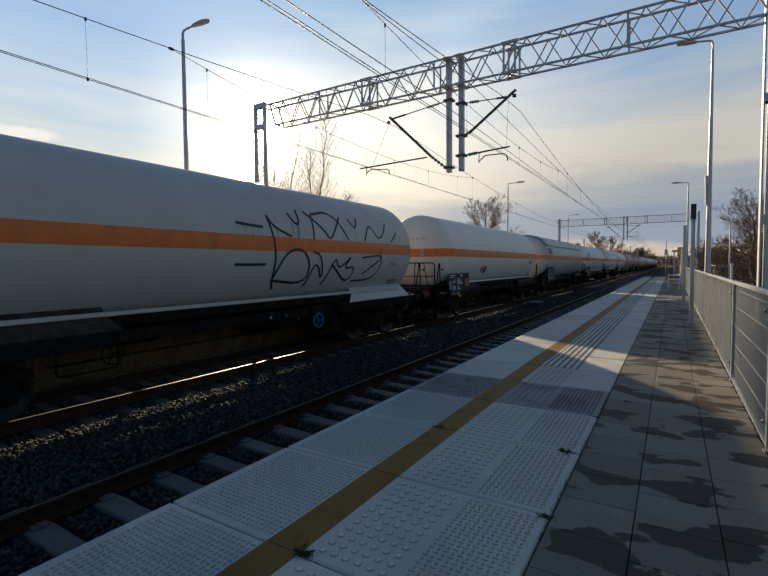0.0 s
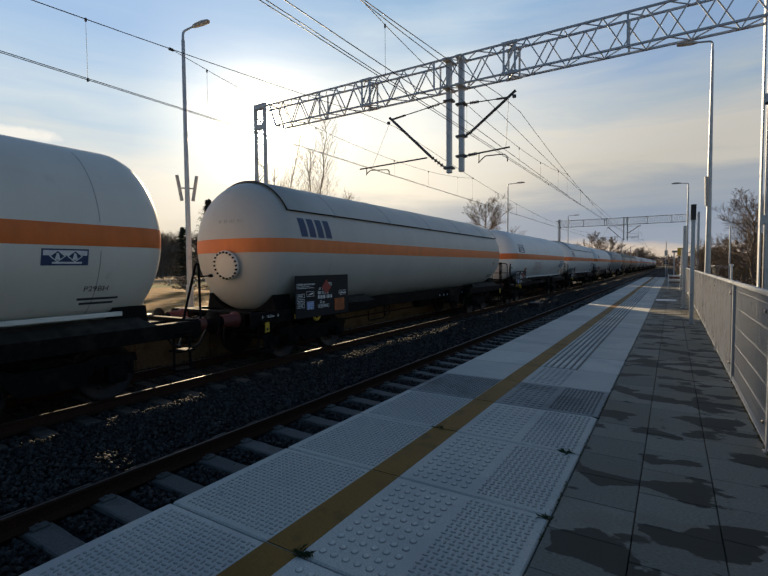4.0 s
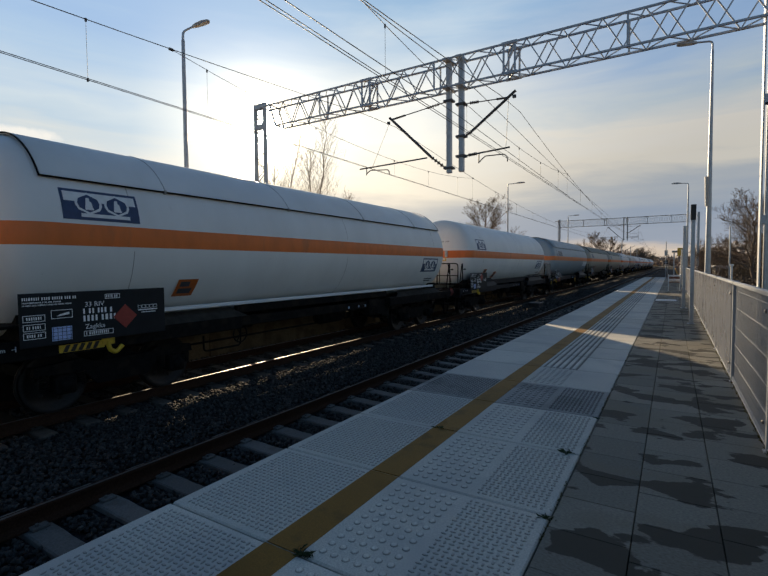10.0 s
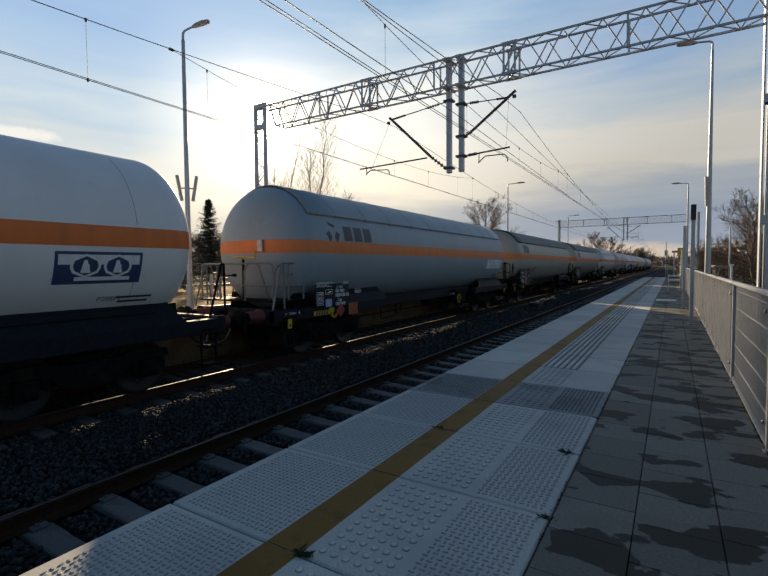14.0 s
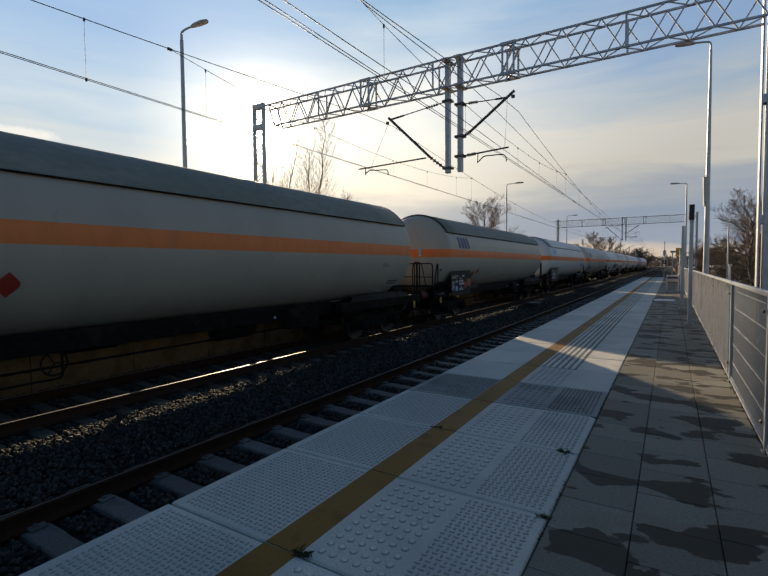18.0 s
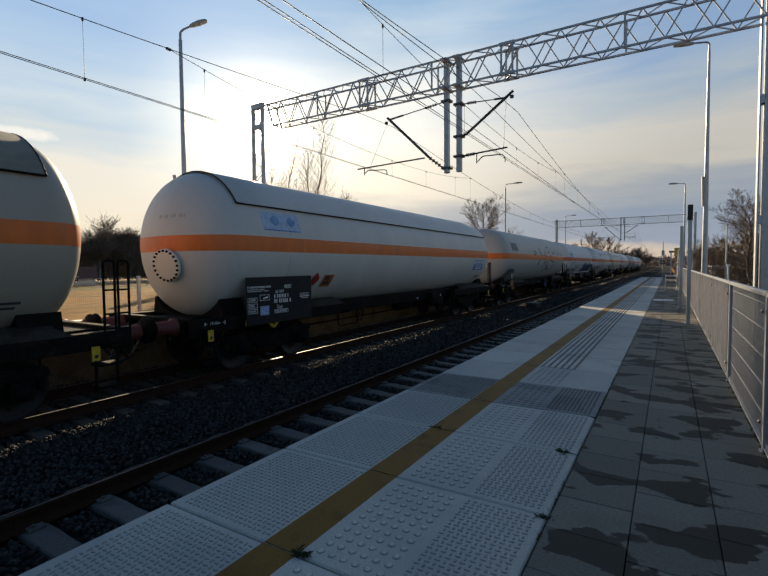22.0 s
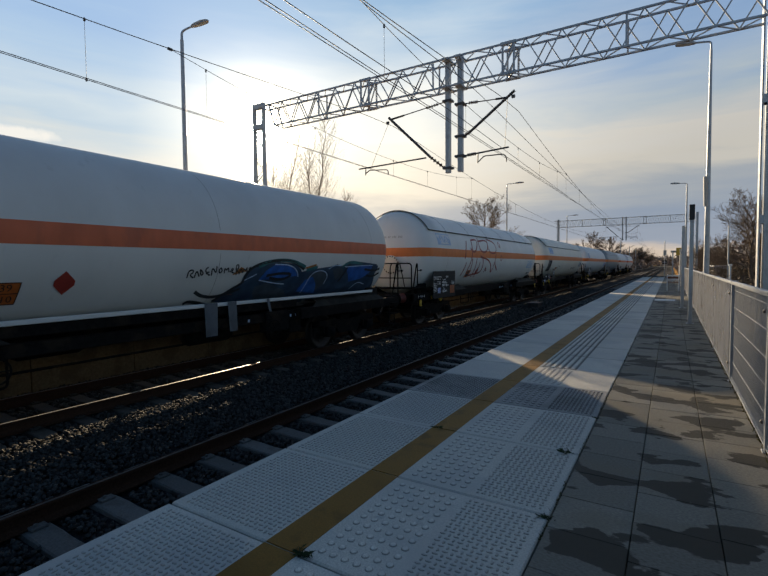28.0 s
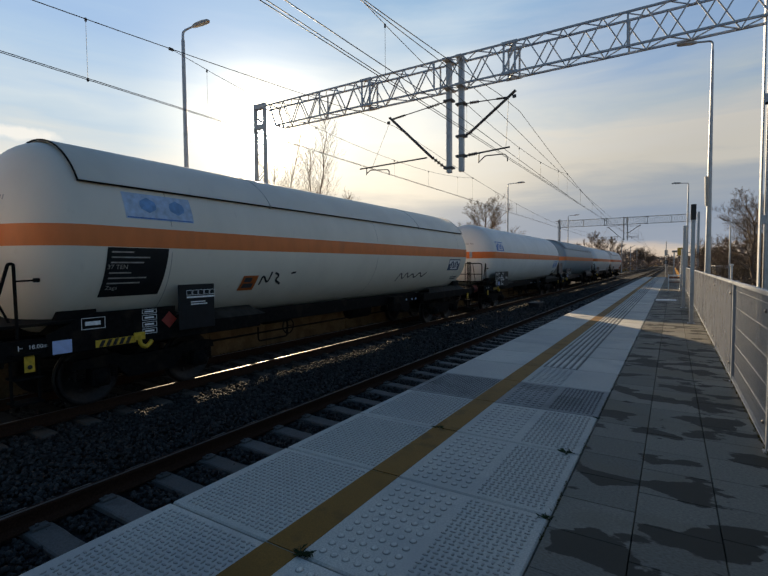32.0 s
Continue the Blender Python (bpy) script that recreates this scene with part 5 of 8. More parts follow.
def common_meshes():
    """Meshes that all the wagons share."""
    C = CACHE
    # wheelset: two wheels with flanges on an axle, with balance holes
    s = Shape()
    s.tube([(-1.02, 0, 0), (1.02, 0, 0)], 0.075, 10)
    for sx in (-1, 1):
        x = 0.7525 * sx
        s.turned([(0.09, x - 0.09 * sx), (0.14, x - 0.09 * sx), (0.15, x - 0.03 * sx), (0.36, x - 0.02 * sx), (0.385, x - 0.065 * sx), (0.485, x - 0.065 * sx), (0.487, x - 0.035 * sx), (0.46, x - 0.022 * sx)], "x", 28)
        s.turned([(0.46, x + 0.065 * sx), (0.44, x + 0.068 * sx), (0.395, x + 0.066 * sx), (0.36, x + 0.02 * sx), (0.15, x + 0.03 * sx), (0.14, x + 0.09 * sx), (0.075, x + 0.09 * sx)], "x", 28)
        for k in range(6):
            a = k * math.pi / 3
            s.turned([(0.0001, x + 0.032 * sx), (0.035, x + 0.032 * sx), (0.035, x + 0.02 * sx)], "x", 8, (0, 0.26 * math.cos(a), 0.26 * math.sin(a)))
    C["wheelset"] = s.mesh("wheelset", M["wheel"])
    s = Shape()
    for sx in (-1, 1):
        x = 0.7525 * sx
        s.turned([(0.4605, x - 0.022 * sx), (0.4602, x + 0.064 * sx)], "x", 28)
    C["tread"] = s.mesh("tread", M["tread"])
    # bogie side frames
    for sx in (-1, 1):
        s = Shape()
        x0, x1 = sorted((sx * 0.96, sx * 1.06))
        prof = [(-1.28, 0.62), (-1.25, 0.75), (-0.62, 0.80), (-0.45, 0.72), (0.45, 0.72), (0.62, 0.80), (1.25, 0.75), (1.28, 0.62), (0.62, 0.60), (0.40, 0.36), (-0.40, 0.36), (-0.62, 0.60)]
        n = len(prof)
        s.add([(x, y, z) for x in (x0, x1) for y, z in prof], [tuple(range(n)), tuple(range(n, 2 * n))[::-1]] + [(i, n + i, n + (i + 1) % n, (i + 1) % n) for i in range(n)])
        C["side_frame%d" % sx] = s.mesh("side_frame", M["frame"])
        b = Shape()
        x0, x1 = sorted((sx * 0.93, sx * 1.20))
        b.box(x0, x1, -0.14, 0.14, 0.33, 0.60, 0.03)
        b.turned([(0.0001, sx * 1.235), (0.09, sx * 1.232), (0.105, sx * 1.20)], "x", 12, (0, 0, 0.46))
        C["axle_box%d" % sx] = b.mesh("axle_box", M["frame"])
        k = Shape().tube([(sx * 1.05 + 0.062 * math.cos(i * 0.785), 0.062 * math.sin(i * 0.785), 0.42 + i * 0.0044) for i in range(48)], 0.013, 4)
        C["spring%d" % sx] = k.mesh("coil_spring", M["frame"])
    s = Shape().box(-0.95, 0.95, -0.22, 0.22, 0.55, 0.85, 0.03)
    s.box(-0.95, 0.95, -1.27, -1.19, 0.58, 0.74, 0.02).box(-0.95, 0.95, 1.19, 1.27, 0.58, 0.74, 0.02)
    for dy in (-0.42, 0.42):
        s.box(-0.85, 0.85, dy - 0.04, dy + 0.04, 0.40, 0.48, 0.01)
    C["bolster"] = s.mesh("bolster", M["frame"])
    # buffer
    s = Shape().turned([(0.0001, -0.62), (0.21, -0.615), (0.225, -0.59), (0.20, -0.575), (0.085, -0.56), (0.085, -0.36)], "y", 20)
    C["buffer_head"] = s.mesh("buffer_head", M["frame"])
    s = Shape().turned([(0.12, -0.40), (0.13, -0.38), (0.13, -0.08), (0.17, -0.05), (0.17, 0.0)], "y", 18)
    C["buffer_case"] = s.mesh("buffer_case", M["buffer_red"])
    s = Shape().box(-0.05, 0.05, -0.34, 0.0, -0.08, 0.06, 0.01)
    s.tube(bent([(0, -0.30, 0.05), (0, -0.46, 0.03), (0, -0.48, -0.12), (0, -0.40, -0.14)], 0.08), 0.04, 8)
    C["hook"] = s.mesh("draw_hook", M["frame"])
    s = Shape()
    for sx in (-0.35, 0.35):
        s.tube(bent([(sx, 0.0, 0.1), (sx, -0.28, 0.05), (sx * 0.9, -0.50, -0.35), (sx * 0.5, -0.60, -0.42)], 0.15, 5), 0.028, 8)
    C["hose"] = s.mesh("brake_hose", M["black"])
    # railing of the end platform
    for kind, mat in (("dark", M["frame"]), ("grey", M["rail_grey"])):
        s = Shape()
        z0, z1 = 1.40, 2.24
        s.tube(bent([(0, 0.10, z0), (0, 0.10, z1), (0, 1.05, z1), (0, 1.05, z0)], 0.38, 7), 0.022, 8)
        s.tube([(0, 0.10, 1.72), (0, 1.05, 1.72)], 0.018, 8)
        s.tube([(0, 0.55, z0), (0, 0.55, z1)], 0.018, 8)
        C["railing_" + kind] = s.mesh("railing", mat)
        s = Shape()
        s.tube(bent([(-1.2, 0.08, z0), (-1.2, 0.08, z1), (1.2, 0.08, z1), (1.2, 0.08, z0)], 0.13, 6), 0.022, 8)
        for x in (-0.42, 0.42):
            s.tube(bent([(x, 0.08, z1), (x, -0.02, z1 - 0.16), (x, -0.02, z0)], 0.08, 4), 0.019, 8)
        s.tube(bent([(-1.02, 0.20, z0), (-0.95, 0.08, 1.74), (1.2, 0.08, 1.74)], 0.08, 4), 0.017, 8)
        for x in (-0.9, 0.75):
            s.tube([(x, 0.08, z1), (x, 0.42, z0)], 0.016, 8)
        C["front_rail_" + kind] = s.mesh("front_rail", mat)
        s = Shape().tube(bent([(1.30, -0.16, 1.22), (1.31, 0.12, 2.22), (1.31, 0.18, 2.22), (1.31, 0.19, 1.22)], 0.10), 0.022, 8)
        s.tube([(1.31, 0.19, 1.99), (1.31, 0.42, 2.0)], 0.014, 6).tube([(1.31, 0.40, 2.0), (1.31, 0.47, 2.0)], 0.03, 8)
        C["grab_" + kind] = s.mesh("grab_rail", mat)
    s = Shape().box(-1.25, 1.25, 0.05, 1.10, 1.36, 1.40, 0.006)
    C["deck"] = s.mesh("end_deck", M["frame"])
    s = Shape()
    for z in (0.35, 0.68, 1.0):
        s.box(-0.14, 0.14, -0.17, 0.17, z, z + 0.03, 0.004)
    for dy in (-0.16, 0.16):
        s.bar((0, dy, 0.33), (0, dy, 1.1), 0.03, 0.03)
    C["step"] = s.mesh("foot_step", M["frame"])
    C["brake_pole"] = Shape().tube([(0, 0.1, 1.40), (0, 0.1, 2.34)], 0.03, 8).mesh("brake_pole", M["frame"])
    s = Shape().tube(bent([(0, 0.1, 2.33), (0.0, 0.05, 2.40), (0.42, 0.05, 2.36)], 0.05), 0.018, 8)
    s.tube([(0.42, 0.05, 2.36), (0.42, 0.05, 2.50)], 0.022, 8)
    s.tube([(-0.30, 0.08, 2.38), (0, 0.06, 2.40)], 0.018, 8)
    C["handbrake"] = s.mesh("handbrake", M["safety"])
    # flanged manhole on the tank's end
    s = Shape().turned([(0.27, -0.02), (0.27, -0.13), (0.33, -0.14), (0.33, -0.175), (0.28, -0.185), (0.0001, -0.19)], "y", 28)
    C["manhole"] = s.mesh("end_manhole", M["tank_cream"])
    s = Shape()
    for k in range(20):
        a = 2 * math.pi * k / 20
        s.turned([(0.0001, -0.215), (0.022, -0.212), (0.022, -0.17)], "y", 6, (0.295 * math.cos(a), 0, 0.295 * math.sin(a)))
    C["flange_bolts"] = s.mesh("flange_bolts", M["frame"])
    C["door_box"] = Shape().box(-0.06, 0.06, -0.06, 0.04, -0.14, 0.14, 0.012).mesh("lamp_iron_box", M["galv"])
    s = Shape().turned([(0.0001, -0.55), (0.16, -0.53), (0.20, -0.45), (0.20, 0.45), (0.16, 0.53), (0.0001, 0.55)], "y", 16)
    C["air_tank"] = s.mesh("air_reservoir", M["frame"])
    s = Shape()
    for k in range(16):
        a, b = 2 * math.pi * k / 16, 2 * math.pi * (k + 1) / 16
        s.tube([(0, 0.17 * math.cos(a), 0.17 * math.sin(a)), (0, 0.17 * math.cos(b), 0.17 * math.sin(b))], 0.014, 5, False)
    for k in range(3):
        a = 2 * math.pi * k / 3
        s.tube([(0, 0, 0), (0, 0.17 * math.cos(a), 0.17 * math.sin(a))], 0.010, 5, False)
    C["valve_wheel_yellow"] = s.mesh("valve_wheel", M["safety"])
    C["valve_wheel_blue"] = s.mesh("valve_wheel", M["blue"])
    C["valve_wheel_dark"] = s.mesh("valve_wheel", M["frame"])
    s = Shape()
    for k in range(5):
        s.add([(0, -0.32 + k * 0.10, -0.05), (0, -0.26 + k * 0.10, -0.05), (0, -0.21 + k * 0.10, 0.05), (0, -0.27 + k * 0.10, 0.05)], [(0, 1, 2, 3)])
    C["warning_marks"] = s.mesh("black_bars", M["black"])
    C["warning"] = Shape().box(-0.012, -0.003, -0.36, 0.26, -0.055, 0.055, 0.002).mesh("warning_plate", M["safety"])
    s = Shape().tube(bent([(0.0, 0.30, 0.10), (0, 0.32, -0.06), (0.0, 0.42, -0.12), (0, 0.52, -0.02)], 0.08, 5), 0.035, 8)
    s.box(-0.02, 0.02, 0.22, 0.40, 0.02, 0.14, 0.008)
    C["tow_hook"] = s.mesh("rope_hook", M["safety"])


def plate(name, w, h, mat):
    key = (name, w, h)
    if key not in CACHE:
        CACHE[key] = Shape().box(-0.006, 0.0, -w / 2, w / 2, -h / 2, h / 2, 0.002).mesh(name, mat)
    return CACHE[key]


FACE = Matrix(((0, 0, 1, 0), (1, 0, 0, 0), (0, 1, 0, 0), (0, 0, 0, 1)))   # writing turned to face +x


def label_board(w, y0, code, spec):
    """The black board with white markings on the frame's side."""
    bw, bh = spec.get("board", (2.05, 0.72))
    yc, zc, x = y0 + bw / 2, (1.47 if bh < 0.8 else 1.46), 1.482
    b = part("marking_board", Shape().box(x - 0.012, x, yc - bw / 2, yc + bw / 2, zc - bh / 2, zc + bh / 2, 0.004), M["board"], w, "black board with white markings")
    back = Shape()
    for q in (-0.38, 0.38):
        back.bar((1.25, yc + q * bw, zc - 0.2), (x - 0.012, yc + q * bw, zc - 0.1), 0.04, 0.04)
    part("bracket", back, M["frame"], b)
    s = Shape()

    def bar(u, v, lw, lh):
        s.add([(x + 0.003, yc + u, v + zc), (x + 0.003, yc + u + lw, v + zc), (x + 0.003, yc + u + lw, v + zc + lh), (x + 0.003, yc + u, v + zc + lh)], [(0, 1, 2, 3)])

    def box(u, v, lw, lh, t=0.008):
        bar(u, v, lw, t), bar(u, v + lh - t, lw, t), bar(u, v, t, lh), bar(u + lw - t, v, t, lh)

    def line(u, v, lw, lh):
        """A line of writing that cannot be read: a row of short bars."""
        q = u
        while q < u + lw - lh * 0.4:
            d = lh * r.uniform(0.28, 0.45)
            bar(q, v, d, lh)
            q += d + lh * (0.30 if r.random() < 0.82 else 0.7)

    r = random.Random(spec["n"])
    L = -bw / 2 + 0.04
    if bw > 1.2:
        line(L, 0.265, 0.66, 0.040), line(L, 0.225, 0.46, 0.020), line(L, 0.19, 0.60, 0.020)
        for k, v in enumerate((0.03, -0.09, -0.20)):
            box(L, v - 0.05, 0.26, 0.09)
            line(L + 0.04, v - 0.025, 0.18, 0.040)
        box(L + 0.33, 0.0, 0.27, 0.12)
        s.add([(x + 0.003, yc + L + 0.40, zc + 0.03), (x + 0.003, yc + L + 0.56, zc + 0.05), (x + 0.003, yc + L + 0.56, zc + 0.085), (x + 0.003, yc + L + 0.44, zc + 0.06)], [(0, 1, 2, 3)])
        line(L + 0.74, 0.035, 0.44, 0.075), line(L + 0.74, -0.075, 0.56, 0.085)
        box(L + 0.74, -0.29, 0.42, 0.075), line(L + 0.77, -0.272, 0.36, 0.042)
        box(L + 1.05, 0.235, 0.22, 0.07), line(L + 1.07, 0.25, 0.18, 0.04)
        for k in range(5):
            box(L + 1.55 + k * 0.065, 0.05, 0.06, 0.05, 0.006)
        bar(L + 1.55, 0.015, 0.325, 0.018)
        bar(L + 1.60, -0.02, 0.24, 0.012)
        part("white_marks", s, M["ink"], b)["kind"] = "stuff"
        part("writing", words("33 RIV", 0.10, M["ink"]), None, b, m=Matrix.Translation((x + 0.004, yc + L + 0.90, zc + 0.165)) @ FACE)
        part("writing", words(code, 0.10, M["ink"]), None, b, m=Matrix.Translation((x + 0.004, yc + L + 0.90, zc - 0.155)) @ FACE)
        part("grid_label", plate("grid_label", 0.25, 0.19, M["grid_label"]), None, b, "pale blue chequered label", m=pose(x + 0.008, yc + L + 0.46, zc - 0.21))
        g = Shape()
        for k in range(5):
            g.box(x + 0.009, x + 0.0105, yc + L + 0.345 + k * 0.055, yc + L + 0.352 + k * 0.055, zc - 0.30, zc - 0.12)
        for k in range(4):
            g.box(x + 0.009, x + 0.0105, yc + L + 0.337, yc + L + 0.583, zc - 0.29 + k * 0.05, zc - 0.284 + k * 0.05)
        part("grid_lines", g, M["navy"], b)
    else:
        for k in range(5):
            box(L + 0.12 + k * 0.12, 0.20, 0.11, 0.09, 0.008)
        bar(L + 0.12, 0.15, 0.6, 0.03)
        bar(L + 0.2, 0.07, 0.3, 0.02), bar(L + 0.2, 0.03, 0.34, 0.02)
        part("white_marks", s, M["ink"], b)["kind"] = "stuff"
    for kind, u, v in spec.get("plates", ()):
        if kind == "hazard":
            p = part("hazard_plate", plate("hazard_plate", 0.40, 0.30, M["hazard"]), None, b, "orange hazard plate with black numbers", m=pose(x + 0.010, yc + u, zc + v))
            part("writing", words("239", 0.15, M["black"]), None, p, m=Matrix.Translation((0.002, 0, 0.075)) @ FACE)
            part("writing", words("1010", 0.15, M["black"]), None, p, m=Matrix.Translation((0.002, 0, -0.075)) @ FACE)
            part("divider", Shape().box(0.0005, 0.002, -0.20, 0.20, -0.005, 0.005), M["black"], p)
        else:
            part("danger_diamond", plate("danger_diamond", 0.26, 0.26, M["red"]), None, b, "red diamond warning plate", m=pose(x + 0.010, yc + u, zc + v, 45, 0, 0))
    return b


GRAB = -1.06                     # grab rails from the tank's front seam


def tank_wagon(spec):
    L = spec["L"]
    h = L / 2 - 1.8
    w = thing("tank_wagon", spec["label"], "tank wagon", "wagons of the gas train")
    paint, under = M[spec["paint"]], M[spec.get("frame", "frame")]
    # tank
    key = ("tank", L, spec["paint"])
    if key not in CACHE:
        prof = [(0.0001, -h - DOME)] + [(TR * math.sin(a), -h - DOME * math.cos(a)) for a in [i * math.pi / 28 for i in range(1, 15)]]
        prof += [(TR, -h + 2 * h * i / 8) for i in range(1, 8)]
        prof += [(r, -y) for r, y in reversed(prof[:15])]
        s = Shape().turned(prof, "y", 80, (0, 0, TZ))
        CACHE[key] = s.mesh("tank", paint)
    tank = part("tank", CACHE[key], None, w)
    # stripe all round at mid height
    key = ("stripe", L, spec.get("stripe", "stripe"))
    if key not in CACHE:
        s = Shape()
        path = [(1, -h + 2 * h * i / 4, 0) for i in range(5)]
        path += [(math.cos(a), h, math.sin(a)) for a in [i * math.pi / 24 for i in range(1, 24)]]
        path += [(-1, h - 2 * h * i / 4, 0) for i in range(5)]
        path += [(math.cos(a), -h, math.sin(a)) for a in [math.pi + i * math.pi / 24 for i in range(1, 24)]]
        rows = [-0.155, -0.08, 0.0, 0.08, 0.155]
        vs = []
        for q in rows:
            g = math.sqrt(TR * TR - q * q) / TR
            for cx, y, d in path:
                vs.append((cx * (TR * g + 0.004), y + d * (DOME * g + 0.004), TZ + 0.005 + q))
        n = len(path)
        s.add(vs, [(j * n + i, j * n + (i + 1) % n, (j + 1) * n + (i + 1) % n, (j + 1) * n + i) for j in range(4) for i in range(n)], True)
        CACHE[key] = s.mesh("stripe", M[spec.get("stripe", "stripe")])
    part("stripe", CACHE[key], None, tank, "orange stripe round the tank")
    # weld seams
    key = ("seam",)
    if key not in CACHE:
        s = Shape()
        for a0, a1 in ((-65, -8), (8, 60)):
            vs = []
            for k in range(13):
                a = radians(a0 + (a1 - a0) * k / 12)
                for dy in (-0.006, 0.006):
                    vs.append(((TR + 0.003) * math.cos(a), dy, TZ + (TR + 0.003) * math.sin(a)))
            s.add(vs, [(2 * i, 2 * i + 1, 2 * i + 3, 2 * i + 2) for i in range(12)], True)
        CACHE[key] = s.mesh("weld_seam", M["seam"])
    for f in (-0.82, 0.08, 0.90):
        part("weld_seam", CACHE[key], None, tank, m=pose(0, f * h, 0))
    # sunshield over the top
    if spec.get("cap"):
        key = ("cap", L, spec["cap"])
        if key not in CACHE:
            a0 = math.radians(31.5)
            s = Shape()
            n, rows = 28, [(-h - 0.06, 0), (-h - 0.05, 1)] + [(-h - 0.05 + (2 * h + 0.10) * i / 12, 1) for i in range(1, 12)] + [(h + 0.05, 1), (h + 0.06, 0)]
            vs = []
            for y, o in rows:
                for k in range(n + 1):
                    a = a0 + (math.pi - 2 * a0) * k / n
                    rr = TR + (0.050 if o else 0.02)
                    vs.append((rr * math.cos(a), y, TZ + rr * math.sin(a)))
            m_ = n + 1
            s.add(vs, [(j * m_ + k, j * m_ + k + 1, (j + 1) * m_ + k + 1, (j + 1) * m_ + k) for j in range(len(rows) - 1) for k in range(n)], True)
            # inner face and rim
            vs2 = []
            for y in (-h - 0.06, h + 0.06):
                for k in range(n + 1):
                    a = a0 + (math.pi - 2 * a0) * k / n
                    vs2.append(((TR + 0.02) * math.cos(a), y, TZ + (TR + 0.02) * math.sin(a)))
            s.add(vs2, [(k, m_ + k, m_ + k + 1, k + 1) for k in range(n)], True)
            CACHE[key] = s.mesh("sunshield", M[spec["cap"]])
            e = Shape()
            for sg in (1, -1):
                a = a0
                e.bar((sg * (TR + 0.038) * math.cos(a), -h - 0.07, TZ + (TR + 0.038) * math.sin(a) - 0.01), (sg * (TR + 0.038) * math.cos(a), h + 0.07, TZ + (TR + 0.038) * math.sin(a) - 0.01), 0.03, 0.022)
            for y in (-h - 0.065, h + 0.065):
                pts = [((TR + 0.042) * math.cos(a0 + (math.pi - 2 * a0) * k / 20), y, TZ + (TR + 0.042) * math.sin(a0 + (math.pi - 2 * a0) * k / 20)) for k in range(21)]
                e.tube(pts, 0.014, 5)
            CACHE[("caprim", L, spec["cap"])] = e.mesh("shield_rim", M["seam"] if spec["cap"] == "tank_slate" else M["frame"])
            rb = Shape()
            pts = [((TR + 0.052) * math.cos(a0 + (math.pi - 2 * a0) * k / 20), 0, TZ + (TR + 0.052) * math.sin(a0 + (math.pi - 2 * a0) * k / 20)) for k in range(21)]
            rb.tube(pts, 0.007, 5)
            rb.box((TR + 0.03) * math.cos(a0) - 0.02, (TR + 0.03) * math.cos(a0) + 0.03, -0.02, 0.02, TZ + (TR + 0.03) * math.sin(a0) - 0.04, TZ + (TR + 0.03) * math.sin(a0) + 0.03, 0.006)
            CACHE["cap_rib"] = rb.mesh("shield_rib", M["seam"])
        c = part("sunshield", CACHE[key], None, w, "sheet-metal sunshield")
        part("shield_rim", CACHE[("caprim", L, spec["cap"])], None, c, "" if spec["cap"] == "tank_slate" else "dark rim")
        for k in range(spec.get("ribs", 5)):
            part("shield_rib", CACHE["cap_rib"], None, c, m=pose(0, -h + 0.3 + (2 * h - 0.6) * (k + 0.5) / spec.get("ribs", 5), 0))
    # pale sill strip and saddles
    for sg in (1, -1) if spec.get("full_frame", True) else ():
        part("sill_strip", Shape().box(sg * 1.20 - 0.05, sg * 1.20 + 0.05, -h + 0.2, h - 0.2, 1.40, 1.47, 0.01), under if spec.get("frame") == "blueframe" else paint, w, "narrow sill under the tank")
    for sg in (-1, 1):
        y0 = sg * (h - 1.6)
        low = under is M["frame"] and not spec.get("pale_saddle")
        zt, zc = (1.30, 1.36) if low else (1.42, 1.55)
        for q in (1, -1):
            s = Shape()
            s.add([(q * 1.20, y0 - 1.1, zt), (q * 1.20, y0 + 1.75, zt), (q * 1.34, y0 + 1.95, 1.18), (q * 1.34, y0 - 1.4, 1.18), (q * 1.05, y0 - 1.1, zc), (q * 1.05, y0 + 1.75, zc)], [(0, 1, 2, 3), (4, 5, 1, 0)])
            s.add([(q * 1.20, y0 + 1.75, zt), (q * 1.05, y0 + 1.75, zc), (q * 0.6, y0 + 1.95, 1.25), (q * 1.34, y0 + 1.95, 1.18)], [(0, 1, 2, 3)])
            part("saddle", s, paint if spec.get("pale_saddle") and sg > 0 else M["saddle"] if under is M["frame"] else under, w, "flared saddle plate")
        f = Shape()
        e0, e1 = sorted((sg * (L / 2 - 0.62), sg * (L / 2 - 5.2)))
        for q in (1, -1):
            f.box(q * 1.24 - 0.10, q * 1.24 + 0.10, e0, e1, 0.93, 1.19, 0.012)
        f.box(-1.3, 1.3, sg * (L / 2 - 0.70) - 0.08, sg * (L / 2 - 0.70) + 0.08, 0.86, 1.22, 0.015)
        f.box(-0.55, 0.55, e0, e1, 0.90, 1.16, 0.015)
        f.box(-1.24, 1.24, sg * (L / 2 - 2.95) - 0.3, sg * (L / 2 - 2.95) + 0.3, 0.90, 1.14, 0.015)
        part("end_frame", f, under, w)
    e0, e1 = -L / 2 + 5.2, L / 2 - 5.2
